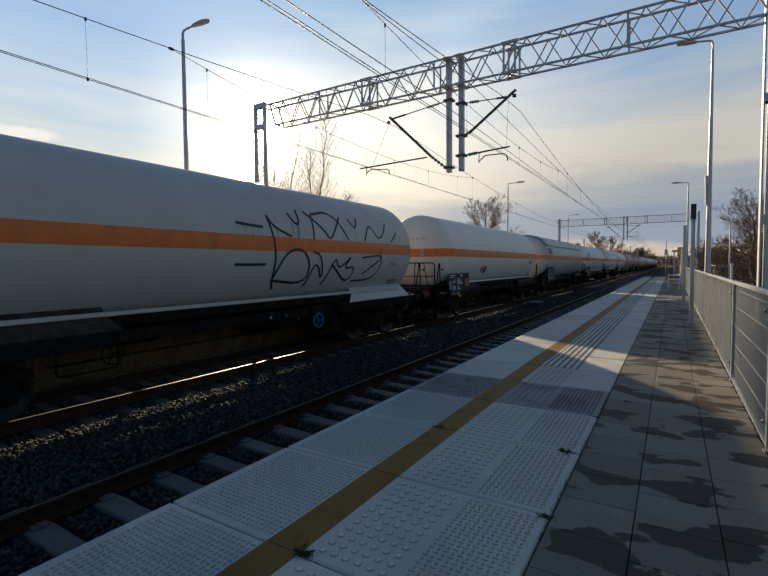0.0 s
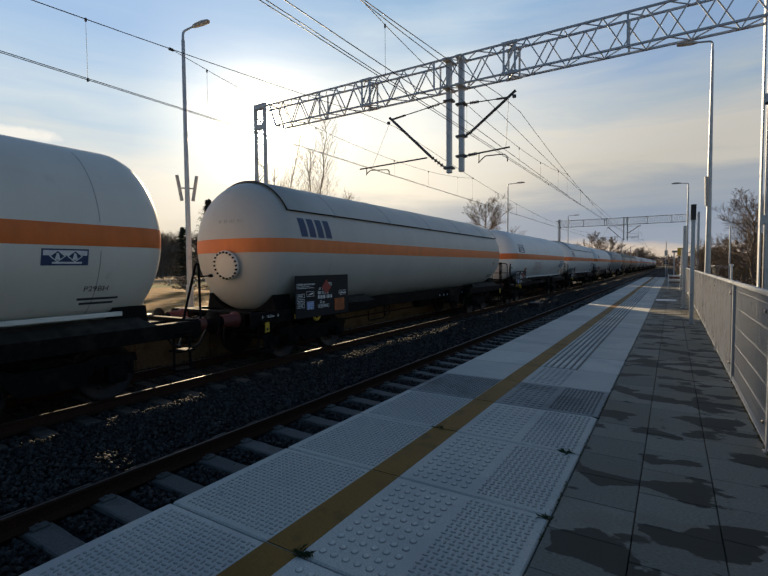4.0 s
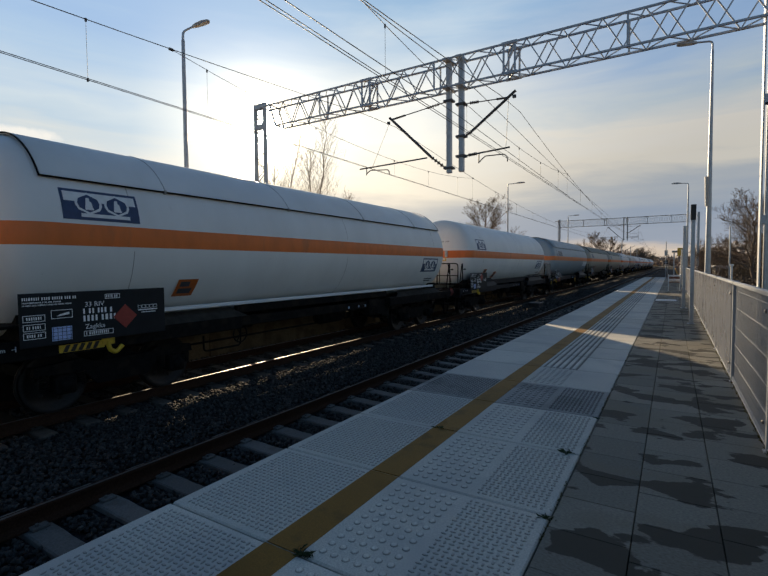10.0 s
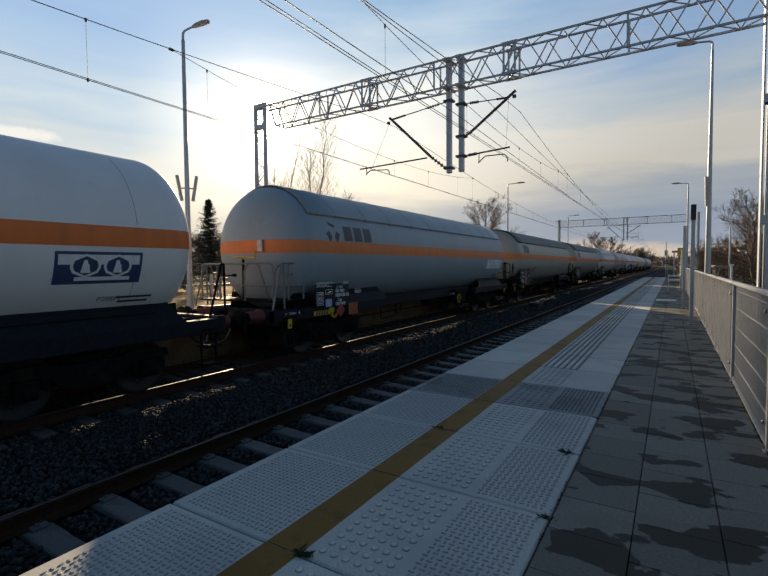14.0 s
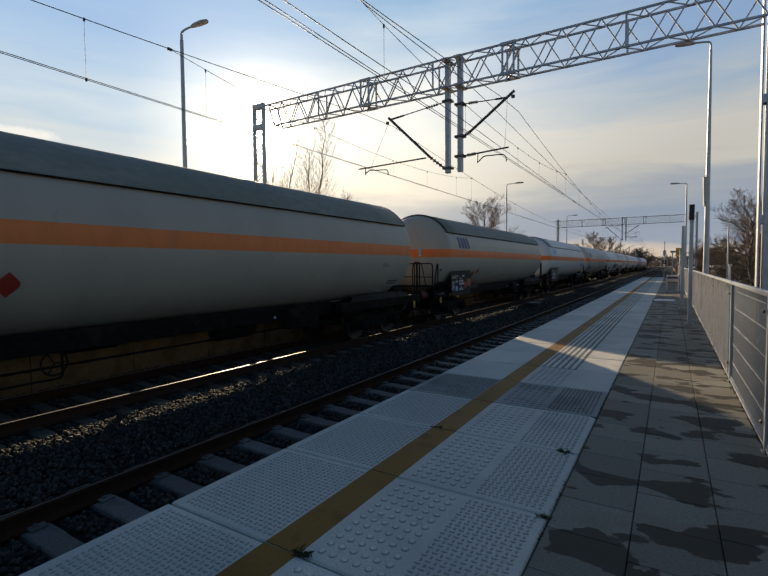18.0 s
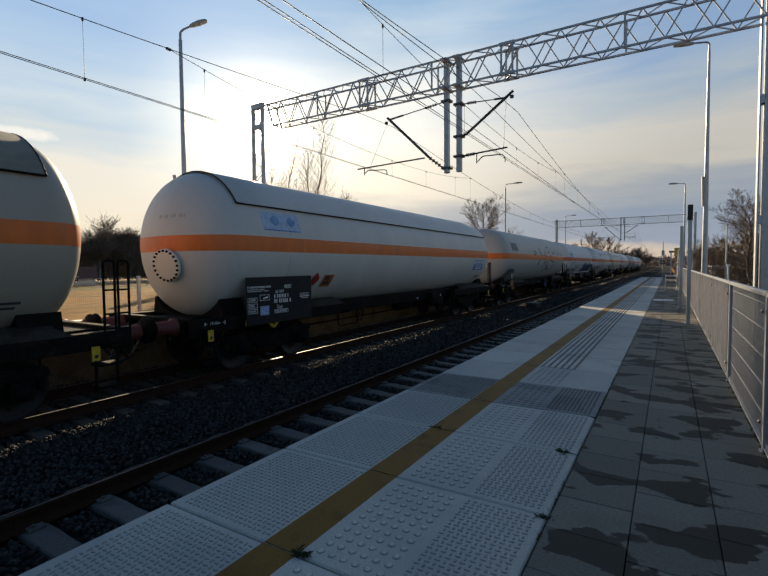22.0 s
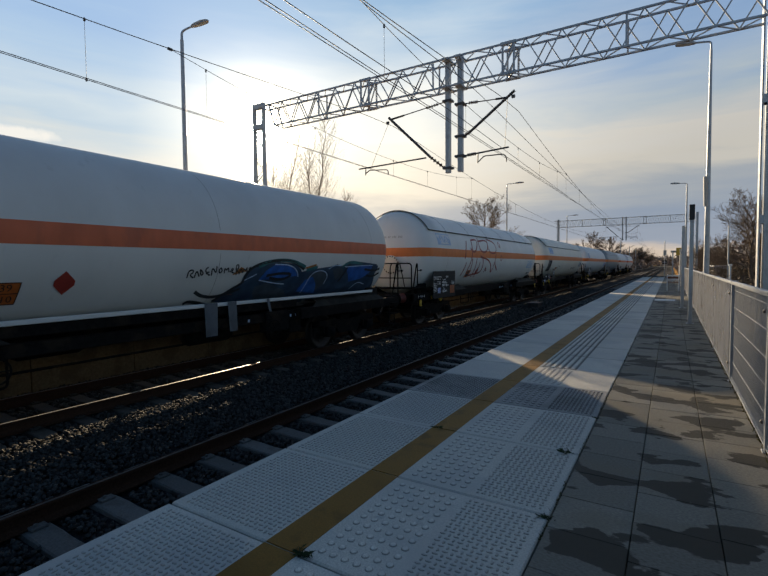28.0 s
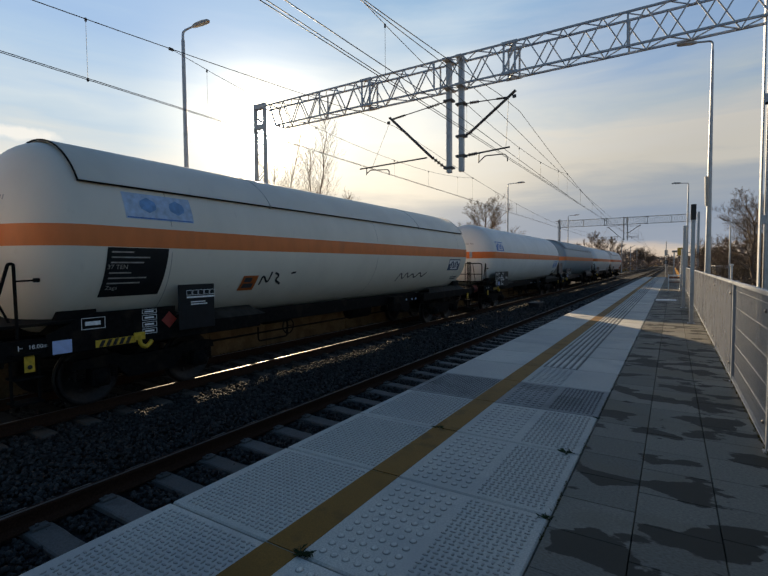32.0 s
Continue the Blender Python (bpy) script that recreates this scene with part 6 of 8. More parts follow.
    if spec.get("full_frame", True):
        for q in (1, -1):
            part("side_beam", Shape().box(q * 1.16 - 0.05, q * 1.16 + 0.05, e0, e1, 1.23, 1.395, 0.01), under, w)
            part("lower_beam", Shape().box(q * 1.10 - 0.06, q * 1.10 + 0.06, e0 - 0.3, e1 + 0.3, 0.95, 1.145, 0.01), under, w)
    else:
        for q in (1, -1):
            part("lower_beam", Shape().box(q * 0.95 - 0.05, q * 0.95 + 0.05, e0, e1, 0.92, 1.24, 0.01), under, w)
    part("centre_beam", Shape().box(-0.22, 0.22, e0, e1, 0.86, 1.12, 0.01), under, w)
    part("tank_belly_frame", Shape().box(-0.95, 0.95, e0, e1, 1.13, 1.17, 0.01), under, w) if not spec.get("full_frame", True) else None
    pipe = Shape()
    pipe.tube([(0.70, -L / 2 + 4.4, 1.19), (0.70, L / 2 - 4.4, 1.19)], 0.020, 6)
    part("brake_pipe", pipe, M["galv_dark"], w, "bare steel pipe")
    for y, x, z in ((0.9, 0.55, 0.80), (-1.6, -0.4, 0.85)):
        a = part("air_reservoir", CACHE["air_tank"], None, w, m=pose(x, y, z))
        s = Shape()
        for dy in (-0.35, 0.35):
            s.bar((0, dy, 0.18), (0, dy, 0.40), 0.05, 0.02)
        part("hanger", s, M["frame"], a)
    vb = Shape().box(1.0, 1.24, 1.9, 2.6, 0.72, 1.18, 0.02)
    vb.box(0.9, 1.15, 2.7, 3.1, 0.62, 1.0, 0.02)
    v = part("valve_box", vb, M["frame"], w)
    for k, (dy, cname) in enumerate(((2.1, spec.get("valve", "valve_wheel_dark")), (-2.9, "valve_wheel_dark"))):
        part("valve_wheel", CACHE[cname], None, w, m=pose(1.27, dy, 0.82))
    rod = Shape().tube(bent([(1.05, -3.6, 0.85), (1.05, -3.6, 0.55), (1.05, -2.7, 0.55), (1.05, -2.7, 0.95)], 0.08), 0.018, 6)
    rod.tube([(0.5, -L / 2 + 4.6, 0.62), (0.5, L / 2 - 4.6, 0.66)], 0.022, 6)
    part("brake_rigging", rod, M["frame"], w)
    s = Shape()
    r = random.Random(int(L * 10) + spec["n"])
    for k in range(4):
        y = r.uniform(0.4, 3.6)
        s.box(1.145, 1.165, y, y + 0.05, 1.0, 1.06, 0.002)
    part("small_labels", s, M["faded"], w, "small pale labels")
    # bogies
    for sg in (-1, 1):
        b = part("bogie", CACHE["bolster"], None, w, "dark two-axle bogie", m=pose(0, sg * (L / 2 - 2.95), 0))
        for q in (-1, 1):
            part("side_frame", CACHE["side_frame%d" % q], None, b)
            for dy in (-0.9, 0.9):
                part("axle_box", CACHE["axle_box%d" % q], None, b, m=pose(0, dy, 0))
                for e in (-0.24, 0.24):
                    part("coil_spring", CACHE["spring%d" % q], None, b, m=pose(0, dy + e, 0))
        for dy in (-0.9, 0.9):
            ws = part("wheelset", CACHE["wheelset"], None, b, m=pose(0, dy, 0.46))
            WHEELS.append((ws, dy, spec["n"]))
    # ends: buffers, hooks, hoses, steps
    for sg in (-1, 1):
        turn = 0 if sg < 0 else 180
        for x in (-0.875, 0.875):
            c = part("buffer_case", CACHE["buffer_case"], None, w, m=pose(x, sg * (L / 2 - 0.62), 1.06, 0, 0, turn))
            part("buffer_head", CACHE["buffer_head"], None, c)
        part("draw_hook", CACHE["hook"], None, w, m=pose(0, sg * (L / 2 - 0.62), 1.04, 0, 0, turn))
        part("brake_hose", CACHE["hose"], None, w, m=pose(0, sg * (L / 2 - 0.62), 0.9, 0, 0, turn))
        for x in (-1.30, 1.30):
            part("foot_step", CACHE["step"], None, w, m=pose(x, sg * (L / 2 - 1.0), 0))
    rk = spec.get("rail", "dark")
    if rk:
        d = part("end_deck", CACHE["deck"], None, w, "end platform", m=pose(0, -L / 2 + 0.62, 0))
        if rk == "grey":
            for x in (-1.22, 1.22):
                part("railing", CACHE["railing_" + rk], None, d, m=pose(x, 0, 0))
        part("front_rail", CACHE["front_rail_" + rk], None, d, "tubular guard rail across the wagon's end")
        for x in (0.0, -2.62):
            part("grab_rail", CACHE["grab_" + rk], None, w, "bent grab rail beside the end platform", m=pose(x, GRAB - h, 0))
    if spec.get("handbrake"):
        part("handbrake", CACHE["handbrake"], None, w, "yellow handbrake crank", m=pose(0.25, -L / 2 + 0.62, 0))
        part("brake_pole", CACHE["brake_pole"], None, w, "dark handbrake column", m=pose(0.25, -L / 2 + 0.62, 0))
    if L > 17:
        if "ladder" not in CACHE:
            s = Shape()
            for y in (0.80, 1.02):
                s.tube(bent([(1.28, y, 1.1), (1.28, y, 2.28), (1.28, y + 0.17, 2.28), (1.28, y + 0.17, 1.1)], 0.08, 4), 0.020, 8)
            for z in (1.45, 1.82):
                s.tube([(1.28, 0.80, z), (1.28, 1.19, z)], 0.016, 6)
            CACHE["ladder"] = s.mesh("end_ladder", M["frame"])
            CACHE["lug"] = Shape().box(-0.015, 0.015, -0.06, 0.06, -0.13, 0.09, 0.008).mesh("lifting_lug", M["safety"])
            CACHE["lug_hole"] = Shape().turned([(0.0001, 0.0165), (0.03, 0.0165), (0.032, 0.014)], "x", 12, (0, 0, -0.06)).mesh("hole", M["black"])
        part("end_ladder", CACHE["ladder"], None, w, "pair of tall looped grab rails", m=pose(0, h, 0))
        for y in (h + 0.61, -h - 0.77):
            lug = part("lifting_lug", CACHE["lug"], None, w, "yellow lifting lug", m=pose(1.37, y, 0.90))
            part("hole", CACHE["lug_hole"], None, lug)
    else:
        part("grab_rail", CACHE["grab_dark"], None, w, m=pose(0, L / 2 - 0.80, 0))
    if "cradle" not in CACHE:
        s = Shape()
        n, vs = 14, []
        for y in (-0.28, 0.28):
            for k in range(n + 1):
                a = radians(226 + 88 * k / n)
                vs.append(((TR + 0.01) * math.cos(a), y, TZ + (TR + 0.01) * math.sin(a)))
            for k in range(n + 1):
                u = -1 + 2 * k / n
                vs.append((1.14 * u, y, 1.16))
        m_ = n + 1
        fs = []
        for o in (0, 2 * m_):
            q = [(o + k, o + k + 1, o + m_ + k + 1, o + m_ + k) for k in range(n)]
            fs += q if o else [f[::-1] for f in q]
        fs += [(k, 2 * m_ + k, 2 * m_ + k + 1, k + 1) for k in range(n)]
        fs += [(0, m_, 3 * m_, 2 * m_), (n, 2 * m_ + n, 3 * m_ + n, m_ + n)]
        s.add(vs, fs)
        CACHE["cradle"] = s.mesh("end_cradle", M["frame"])
    for sg in (-1, 1):
        part("end_cradle", CACHE["cradle"], None, w, "dark cradle under the tank end", m=pose(0, sg * (h + 0.02), 0))
    if spec.get("manhole"):
        mh = part("end_manhole", CACHE["manhole"], None, tank, "round bolted manhole on the tank end", m=pose(0.24, -h - 0.735, TZ - 0.40, 10, 0, 10))
        part("flange_bolts", CACHE["flange_bolts"], None, mh)
    if spec.get("door_box", True):
        part("lamp_iron_box", CACHE["door_box"], None, tank, "small grey box on the tank end", m=pose(0.55, -h - 0.82, TZ + 0.02, 0, 0, 22))
    wk = part("warning_plate", CACHE["warning"], None, w, "yellow and black striped plate", m=pose(1.36, -h + 0.45, 1.02))
    part("black_bars", CACHE["warning_marks"], None, wk)
    part("rope_hook", CACHE["tow_hook"], None, w, "yellow towing hook", m=pose(1.37, -h + 0.45, 0.98))
    if spec.get("side_plate"):
        s = Shape().add([(1.352, -h - 0.55, 0.95), (1.352, -h + 1.42, 0.95), (1.352, -h + 1.42, 1.50), (1.352, -h + 0.10, 1.50), (1.352, -h - 0.55, 1.24),
                         (1.338, -h - 0.55, 0.95), (1.338, -h + 1.42, 0.95), (1.338, -h + 1.42, 1.50), (1.338, -h + 0.10, 1.50), (1.338, -h - 0.55, 1.24)],
                        [(0, 1, 2, 3, 4), (9, 8, 7, 6, 5)] + [(k, 5 + k, 5 + (k + 1) % 5, (k + 1) % 5) for k in range(5)])
        sp = part("side_plate", s, M["frame"], w, "dark frame plate with small labels")
        part("grid_label", plate("grid_label", 0.25, 0.19, M["grid_label"]), None, sp, "pale blue chequered label", m=pose(1.361, -h - 0.36, 1.05))
        part("danger_diamond", plate("danger_diamond", 0.20, 0.20, M["red"]), None, sp, "red diamond warning plate", m=pose(1.361, -h + 1.30, 1.27, 45, 0, 0))
        for y, z, a, b in ((0.95, 1.44, 0.25, 0.07), (0.95, 1.34, 0.25, 0.085), (0.95, 1.23, 0.25, 0.085), (0.95, 1.12, 0.25, 0.085), (0.07, 1.34, 0.34, 0.17)):
            e = Shape()
            for y0, y1, z0, z1 in ((-a / 2, a / 2, b / 2 - 0.008, b / 2), (-a / 2, a / 2, -b / 2, -b / 2 + 0.008), (-a / 2, -a / 2 + 0.008, -b / 2, b / 2), (a / 2 - 0.008, a / 2, -b / 2, b / 2), (-a * 0.34, a * 0.30, -b * 0.18, b * 0.18)):
                e.box(1.353, 1.356, -h + y + y0, -h + y + y1, z + z0, z + z1)
            part("boxed_mark", e, M["ink"], sp, "white boxed mark")
    label_board(w, -h - 0.42 + spec.get("board_shift", 0), spec.get("code", "Zags"), spec)
    part("length_mark", words("16,20m" if L < 17 else "18,00m", 0.08, M["ink"]), None, w, "white length mark", m=Matrix.Translation((1.352, -L / 2 + 1.15, 1.10)) @ FACE)
    tick = Shape()
    for dy in (-1, 1):
        tick.box(-0.003, 0.003, dy * 0.205 - 0.022, dy * 0.205 + 0.022, -0.004, 0.004)
        tick.box(-0.003, 0.003, dy * 0.23 - 0.005, dy * 0.23 + 0.005, -0.035, 0.035)
    part("mark_ticks", tick, M["ink"], w, m=pose(1.352, -L / 2 + 1.15, 1.10))
    # markings
    navy = (M[spec.get("ink", "navy")], M["emblem_white"])
    if spec.get("front"):
        kind, dy, dz, ew, eh = spec["front"]
        emblem(kind, -h + dy, TZ + dz, ew, eh, tank, (M["blue"], M["faded"]) if kind == "faded" else navy)
    if spec.get("rear"):
        kind, dy, dz, ew, eh = spec["rear"]
        emblem(kind, h - dy, TZ + dz, ew, eh, tank, navy)
    s = Shape()
    for dz, a, b in ((-0.95, 0.85, 0.25), (-1.02, 0.80, 0.3)):
        patch(s, [(h - a, TZ + dz), (h - b, TZ + dz), (h - b, TZ + dz + 0.035), (h - a, TZ + dz + 0.035)])
    part("small_marks", s, M["dark_ink"], tank, "small dark markings")["kind"] = "stuff"
    s = Shape()

    def dome(x, dz):
        return (x, -h - (DOME + 0.004) * math.sqrt(max(0, 1 - (x / TR) ** 2 - (dz / TR) ** 2)), TZ + dz)

    for k in range(13):
        if k not in (2, 5, 9):
            x = -0.05 + k * 0.055
            s.add([dome(x, 0.51), dome(x + 0.026, 0.51), dome(x + 0.026, 0.58), dome(x, 0.58)], [(0, 1, 2, 3)])
    part("number_bars", s, M["seam"], tank, "row of small dark bars on the tank end")
    if spec.get("sign"):
        for txt, dy, dz in spec["sign"]:
            y, z = h - dy, TZ + dz
            q = skin(y, z, 0.008)
            tilt = math.asin(max(-1, min(1, (z - TZ) / TR)))
            part("writing", words(txt, 0.13, M["dark_ink"]), None, tank, m=Matrix.Translation(q) @ Matrix.Rotation(-tilt, 4, "Y") @ FACE)
    for kind, dy, dz in spec.get("side", ()):
        s = Shape()
        y, z = -h + dy, TZ + dz
        if kind == "hazard":
            patch(s, [(y, z), (y + 0.40, z + 0.0), (y + 0.44, z + 0.30), (y + 0.04, z + 0.30)], 0.012)
            p = part("hazard_plate", s, M["hazard"], tank, "orange hazard plate")
            if spec.get("hazard_code"):
                t = Shape()
                for a, b, c, d in ((0.0, 0.40, 0.0, 0.012), (0.0, 0.40, 0.288, 0.30), (0.0, 0.40, 0.144, 0.156), (0.0, 0.012, 0.0, 0.30), (0.388, 0.40, 0.0, 0.30)):
                    patch(t, [(y + a + c * 0.133, z + c), (y + b + c * 0.133, z + c), (y + b + d * 0.133, z + d), (y + a + d * 0.133, z + d)], 0.015)
                part("plate_border", t, M["black"], p, "black border and middle line")
                for txt, up in zip(spec["hazard_code"], (0.222, 0.072)):
                    q = skin(y + 0.20 + up * 0.133, z + up, 0.022)
                    tilt = math.asin(max(-1, min(1, (z + up - TZ) / TR)))
                    part("writing", words(txt, 0.15, M["black"]), None, p, m=Matrix.Translation(q) @ Matrix.Rotation(-tilt, 4, "Y") @ FACE)
            else:
                for q, end in ((0.05, 0.33), (0.17, 0.25)):
                    t = Shape()
                    patch(t, [(y + 0.06 + q * 0.133, z + q), (y + end + q * 0.133, z + q), (y + end + (q + 0.09) * 0.133, z + q + 0.09), (y + 0.06 + (q + 0.09) * 0.133, z + q + 0.09)], 0.016)
                    part("digit_bar", t, M["dark_ink"], p)
        elif kind == "diamond":
            patch(s, [(y, z), (y + 0.17, z + 0.17), (y, z + 0.34), (y - 0.17, z + 0.17)], 0.012)
            part("danger_diamond", s, M["red"], tank, "red diamond warning plate")
        elif kind == "panel":
            patch(s, [(y + 0.14, z), (y + 1.12, z), (y + 1.17, z + 0.76), (y + 0.17, z + 0.76)], 0.010)
            pn = part("painted_panel", s, M["board"], tank, "black painted panel with lines of white writing")
            for k in range(8):
                t, zz, q = Shape(), z + 0.68 - k * 0.08, y + 0.23 - k * 0.003
                patch(t, [(q, zz), (q + 0.34 + 0.09 * (k * 3 % 4), zz), (q + 0.346 + 0.09 * (k * 3 % 4), zz + 0.022), (q + 0.006, zz + 0.022)], 0.014)
                if k not in (3, 7):
                    part("text_bar", t, M["seam"], pn)
            for txt, dy, up in (("37 TEN", 0.34, 0.46), ("Zags", 0.30, 0.14)):
                q, tilt = skin(y + dy, z + up, 0.016), math.asin(max(-1, min(1, (z + up - TZ) / TR)))
                part("writing", words(txt, 0.10, M["seam"]), None, pn, m=Matrix.Translation(q) @ Matrix.Rotation(-tilt, 4, "Y") @ FACE)
        elif kind == "patch":
            patch(s, [(y, z), (y + 0.8, z), (y + 0.8, z + 0.35), (y, z + 0.35)], 0.005)
            part("repaint_patch", s, M["tank_dusty"], tank, "greyish repainted patch")
    if spec.get("te"):
        s = Shape()
        patch(s, [(h - 2.25, TZ - 0.62), (h - 0.28, TZ - 0.62), (h - 0.28, TZ - 0.22), (h - 2.25, TZ - 0.22)], 0.005)
        lab = part("white_label", s, M["emblem_white"], tank, "white label with black writing")
        tilt = -math.asin(0.42 / TR)
        for txt, dy, dz, sz in (("TE22", 1.95, -0.33, 0.15), ("TE25", 1.45, -0.33, 0.15), ("08.25", 0.55, -0.33, 0.15), ("temperature allowed: -40°C", 1.35, -0.49, 0.085)):
            q = skin(h - dy, TZ + dz, 0.010)
            part("writing", words(txt, sz, M["dark_ink"]), None, lab, m=Matrix.Translation(q) @ Matrix.Rotation(-tilt if False else -math.asin(dz / TR), 4, "Y") @ FACE)
    if spec.get("blue"):
        r = random.Random(8)
        for n, (ink, told, shapes) in enumerate(LETTERS):
            for k, outline in enumerate(shapes):
                s = Shape()
                patch(s, [(h + a, TZ + b) for a, b in outline], 0.005 + 0.0022 * n + 0.0005 * k)
                part("graffiti", s, M[ink], tank, told)
        for ink, told, width, lines in OUTLINES:
            for ln in lines:
                s = Shape()
                stroke(s, [(h + a, TZ + b) for a, b in ln], width, 0.015)
                part("graffiti", s, M[ink], tank, told)
        # sprayed paint that runs over the sill and down the frame
        for y, wide, low in ((-6.0, 0.30, 0.86), (-5.46, 0.22, 0.90), (-4.42, 0.08, 1.2)):
            s = Shape().add([(1.262, h + y, 1.475), (1.262, h + y + wide, 1.475), (1.352, h + y + wide * 0.72, low), (1.352, h + y - wide * 0.15, low)], [(0, 1, 2, 3)])
            part("paint_run", s, M["spray_slate"], w, "slate blue paint run over the frame")
        s = Shape()
        for k in range(90):
            y, z = -h + r.uniform(-0.1, 3.3), TZ - 0.20 - abs(r.gauss(0, 0.16))
            stroke(s, [(y, z), (y, z - r.uniform(0.02, 0.09))], r.uniform(0.012, 0.04), 0.006)
        part("dirt_spots", s, M["frame"], tank, "black dirt spots and drips")
    if spec.get("tail"):
        for x in (-1.0, 1.0):
            part("tail_plate", Shape().box(x - 0.13, x + 0.13, L / 2 - 0.60, L / 2 - 0.585, 1.30, 1.62, 0.003), M["buffer_red"], w, "red tail plate")
    for colour, width, lines in spec.get("spray", ()):
        s = Shape()
        for ln in lines:
            stroke(s, [(h + a, TZ + b) for a, b in ln], width)
        part("graffiti", s, M[colour], tank, "sprayed graffiti lines")
    return w


M["seam"] = surface("dark_weld_seam", (0.33, 0.32, 0.305), 0.7, grain=(9, 0.3))
M["galv_dark"] = surface("bare_pipe_steel", (0.30, 0.28, 0.26), 0.35, 0.7, grain=(20, 0.2))
WHEELS = []


# ------------------------------------------------------------------ the place
build_ground()
build_track(NEAR_MID, "railway track with concrete sleepers beside the platform")
build_track(FAR_MID, "railway track with concrete sleepers under the gas train")
build_platform()
build_far_platform()
build_platform_fence()
GY = 14.4
build_gantry(GY, -13.80, 1.84, (-6.30, -5.87), 7.16, 8.04, 4.46, ((-14.92, "lattice"), (1.98, "square")))
build_gantry(79.5, -15.4, 2.78, (-6.35, -5.85), 7.38, 8.42, 5.0, ((-15.6, "square"), (3.02, "square")))
catenary(NEAR_MID, (-49.0, GY, 79.5, 144.0, 208.0), 4.555, 6.28, 1.62, 5.09)
catenary(FAR_MID, (-49.0, GY, 79.5, 144.0, 208.0), 4.70, 6.54, 1.55, 5.26, more=(4.38,))
anchor = thing("anchor_cable", "auxiliary cables strung beside the near overhead line", "cable")
for pts_ in ([(-4.17, -30, 4.95), (-4.17, 6.2, 5.52), (-4.17, 9.2, 5.66), (-4.17, 11.0, 5.73), (-4.17, 19.0, 5.44), (-4.17, 29, 5.22), (-4.17, 50, 4.95), (-4.17, 79.5, 6.0)],
             [(-4.22, -30, 4.66), (-4.22, 6, 4.79), (-4.22, 10, 4.85), (-4.22, 20, 4.70), (-4.22, 26, 4.60)]):
    part("cable", Shape().tube(bent(pts_, 4.0, 5), 0.0078, 5), M["wire"], anchor)
lamp_post(0.93, 17.6, 8.14, 0.44, -0.9, math.pi, 0.095, 0.034, 1, 3.62, 0.06, 0.75)
lamp_post(1.03, 47.0, 8.13, 0.55, -0.9, math.pi, 0.10, 0.05)
lamp_post(-12.3, 8.9, 8.32, 0.30, 0.0, 0.9, 0.085, 0.05, 2, 3.78, 0.20, 0.75)
lamp_post(-12.3, 40.7, 8.45, 0.75, 0.0, 0.2, 0.085, 0.05)
lamp_post(-12.3, 68.4, 8.1, 0.75, -0.5, 0.2, 0.085, 0.05)
build_signal()
for x_, y_, way_ in ((-11.9, 144, 1), (-11.9, 176, 1), (-11.9, 208, 1)):
    c_ = thing("catenary_mast", "slim grey mast with a cantilever for the overhead line", "mast", "far catenary masts", m=pose(x_, y_, -0.9))
    part("mast", Shape().box(-0.11, 0.11, -0.11, 0.11, 0, 8.2, 0.02), M["galv"], c_)
    part("cantilever", Shape().tube([(0, 0, 5.6), (way_ * 3.3, 0, 7.4)], 0.05, 6), M["steel_dark"], c_)
    part("arm", Shape().tube([(0, 0, 5.9), (way_ * 3.4, 0, 5.95)], 0.035, 6), M["steel_dark"], c_)

# ------------------------------------------------------------------ trees and scrub
M["needles"] = surface("spruce_needles", (0.026, 0.033, 0.018), 0.85, island=0.5)
M["brown_bark"] = surface("dark_brown_bark", (0.12, 0.086, 0.062), 0.9, grain=(14, 0.3))
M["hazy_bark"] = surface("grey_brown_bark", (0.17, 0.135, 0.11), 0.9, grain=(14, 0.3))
# grey-brown twigs, paler than near scrub: distance haze mixed into the colour
M["far_twigs"] = surface("haze_paled_twigs", (0.25, 0.195, 0.155), 0.95, grain=(3, 0.5), island=0.4)
M["glass"] = surface("dark_window_glass", (0.03, 0.035, 0.04), 0.08)
M["tile_roof"] = surface("weathered_tile_roof", (0.17, 0.075, 0.045), 0.8, grain=(5, 0.2), bump=0.3, bump_scale=12)
M["dark_roof"] = surface("dark_felt_roof", (0.07, 0.07, 0.075), 0.8, grain=(5, 0.2))
M["render"] = surface("pale_render", (0.55, 0.52, 0.46), 0.85, grain=(6, 0.1), bump=0.2)
M["bench_wood"] = surface("brown_bench_slat", (0.12, 0.045, 0.03), 0.6, grain=(12, 0.2))
M["sign_yellow"] = surface("yellow_sign_sheet", (0.55, 0.33, 0.04), 0.5, grain=(9, 0.08))
M["car"] = surface("silver_car_paint", (0.50, 0.51, 0.53), 0.3, 0.3, grain=(3, 0.05))
M["scrub"] = surface("brown_scrub_twigs", (0.09, 0.065, 0.045), 0.9, grain=(4, 0.3))
BIRCH = dict(label="tall bare birch with fine upright twigs behind the train", mat=M["birch"])
for x_, y_, h_, seed_ in ((-20.15, 25.0, 11.9, 11), (-22.74, 25.0, 11.4, 12), (-24.54, 25.0, 10.7, 15), (-21.45, 25.3, 10.1, 16), (-17.9, 25.2, 6.6, 17)):
    birch(x_, y_, -0.45, h_, seed_, BIRCH["label"], BIRCH["mat"], 0.26, 0.0030)
LONE = "bare deciduous tree with a rounded crown of fine twigs"
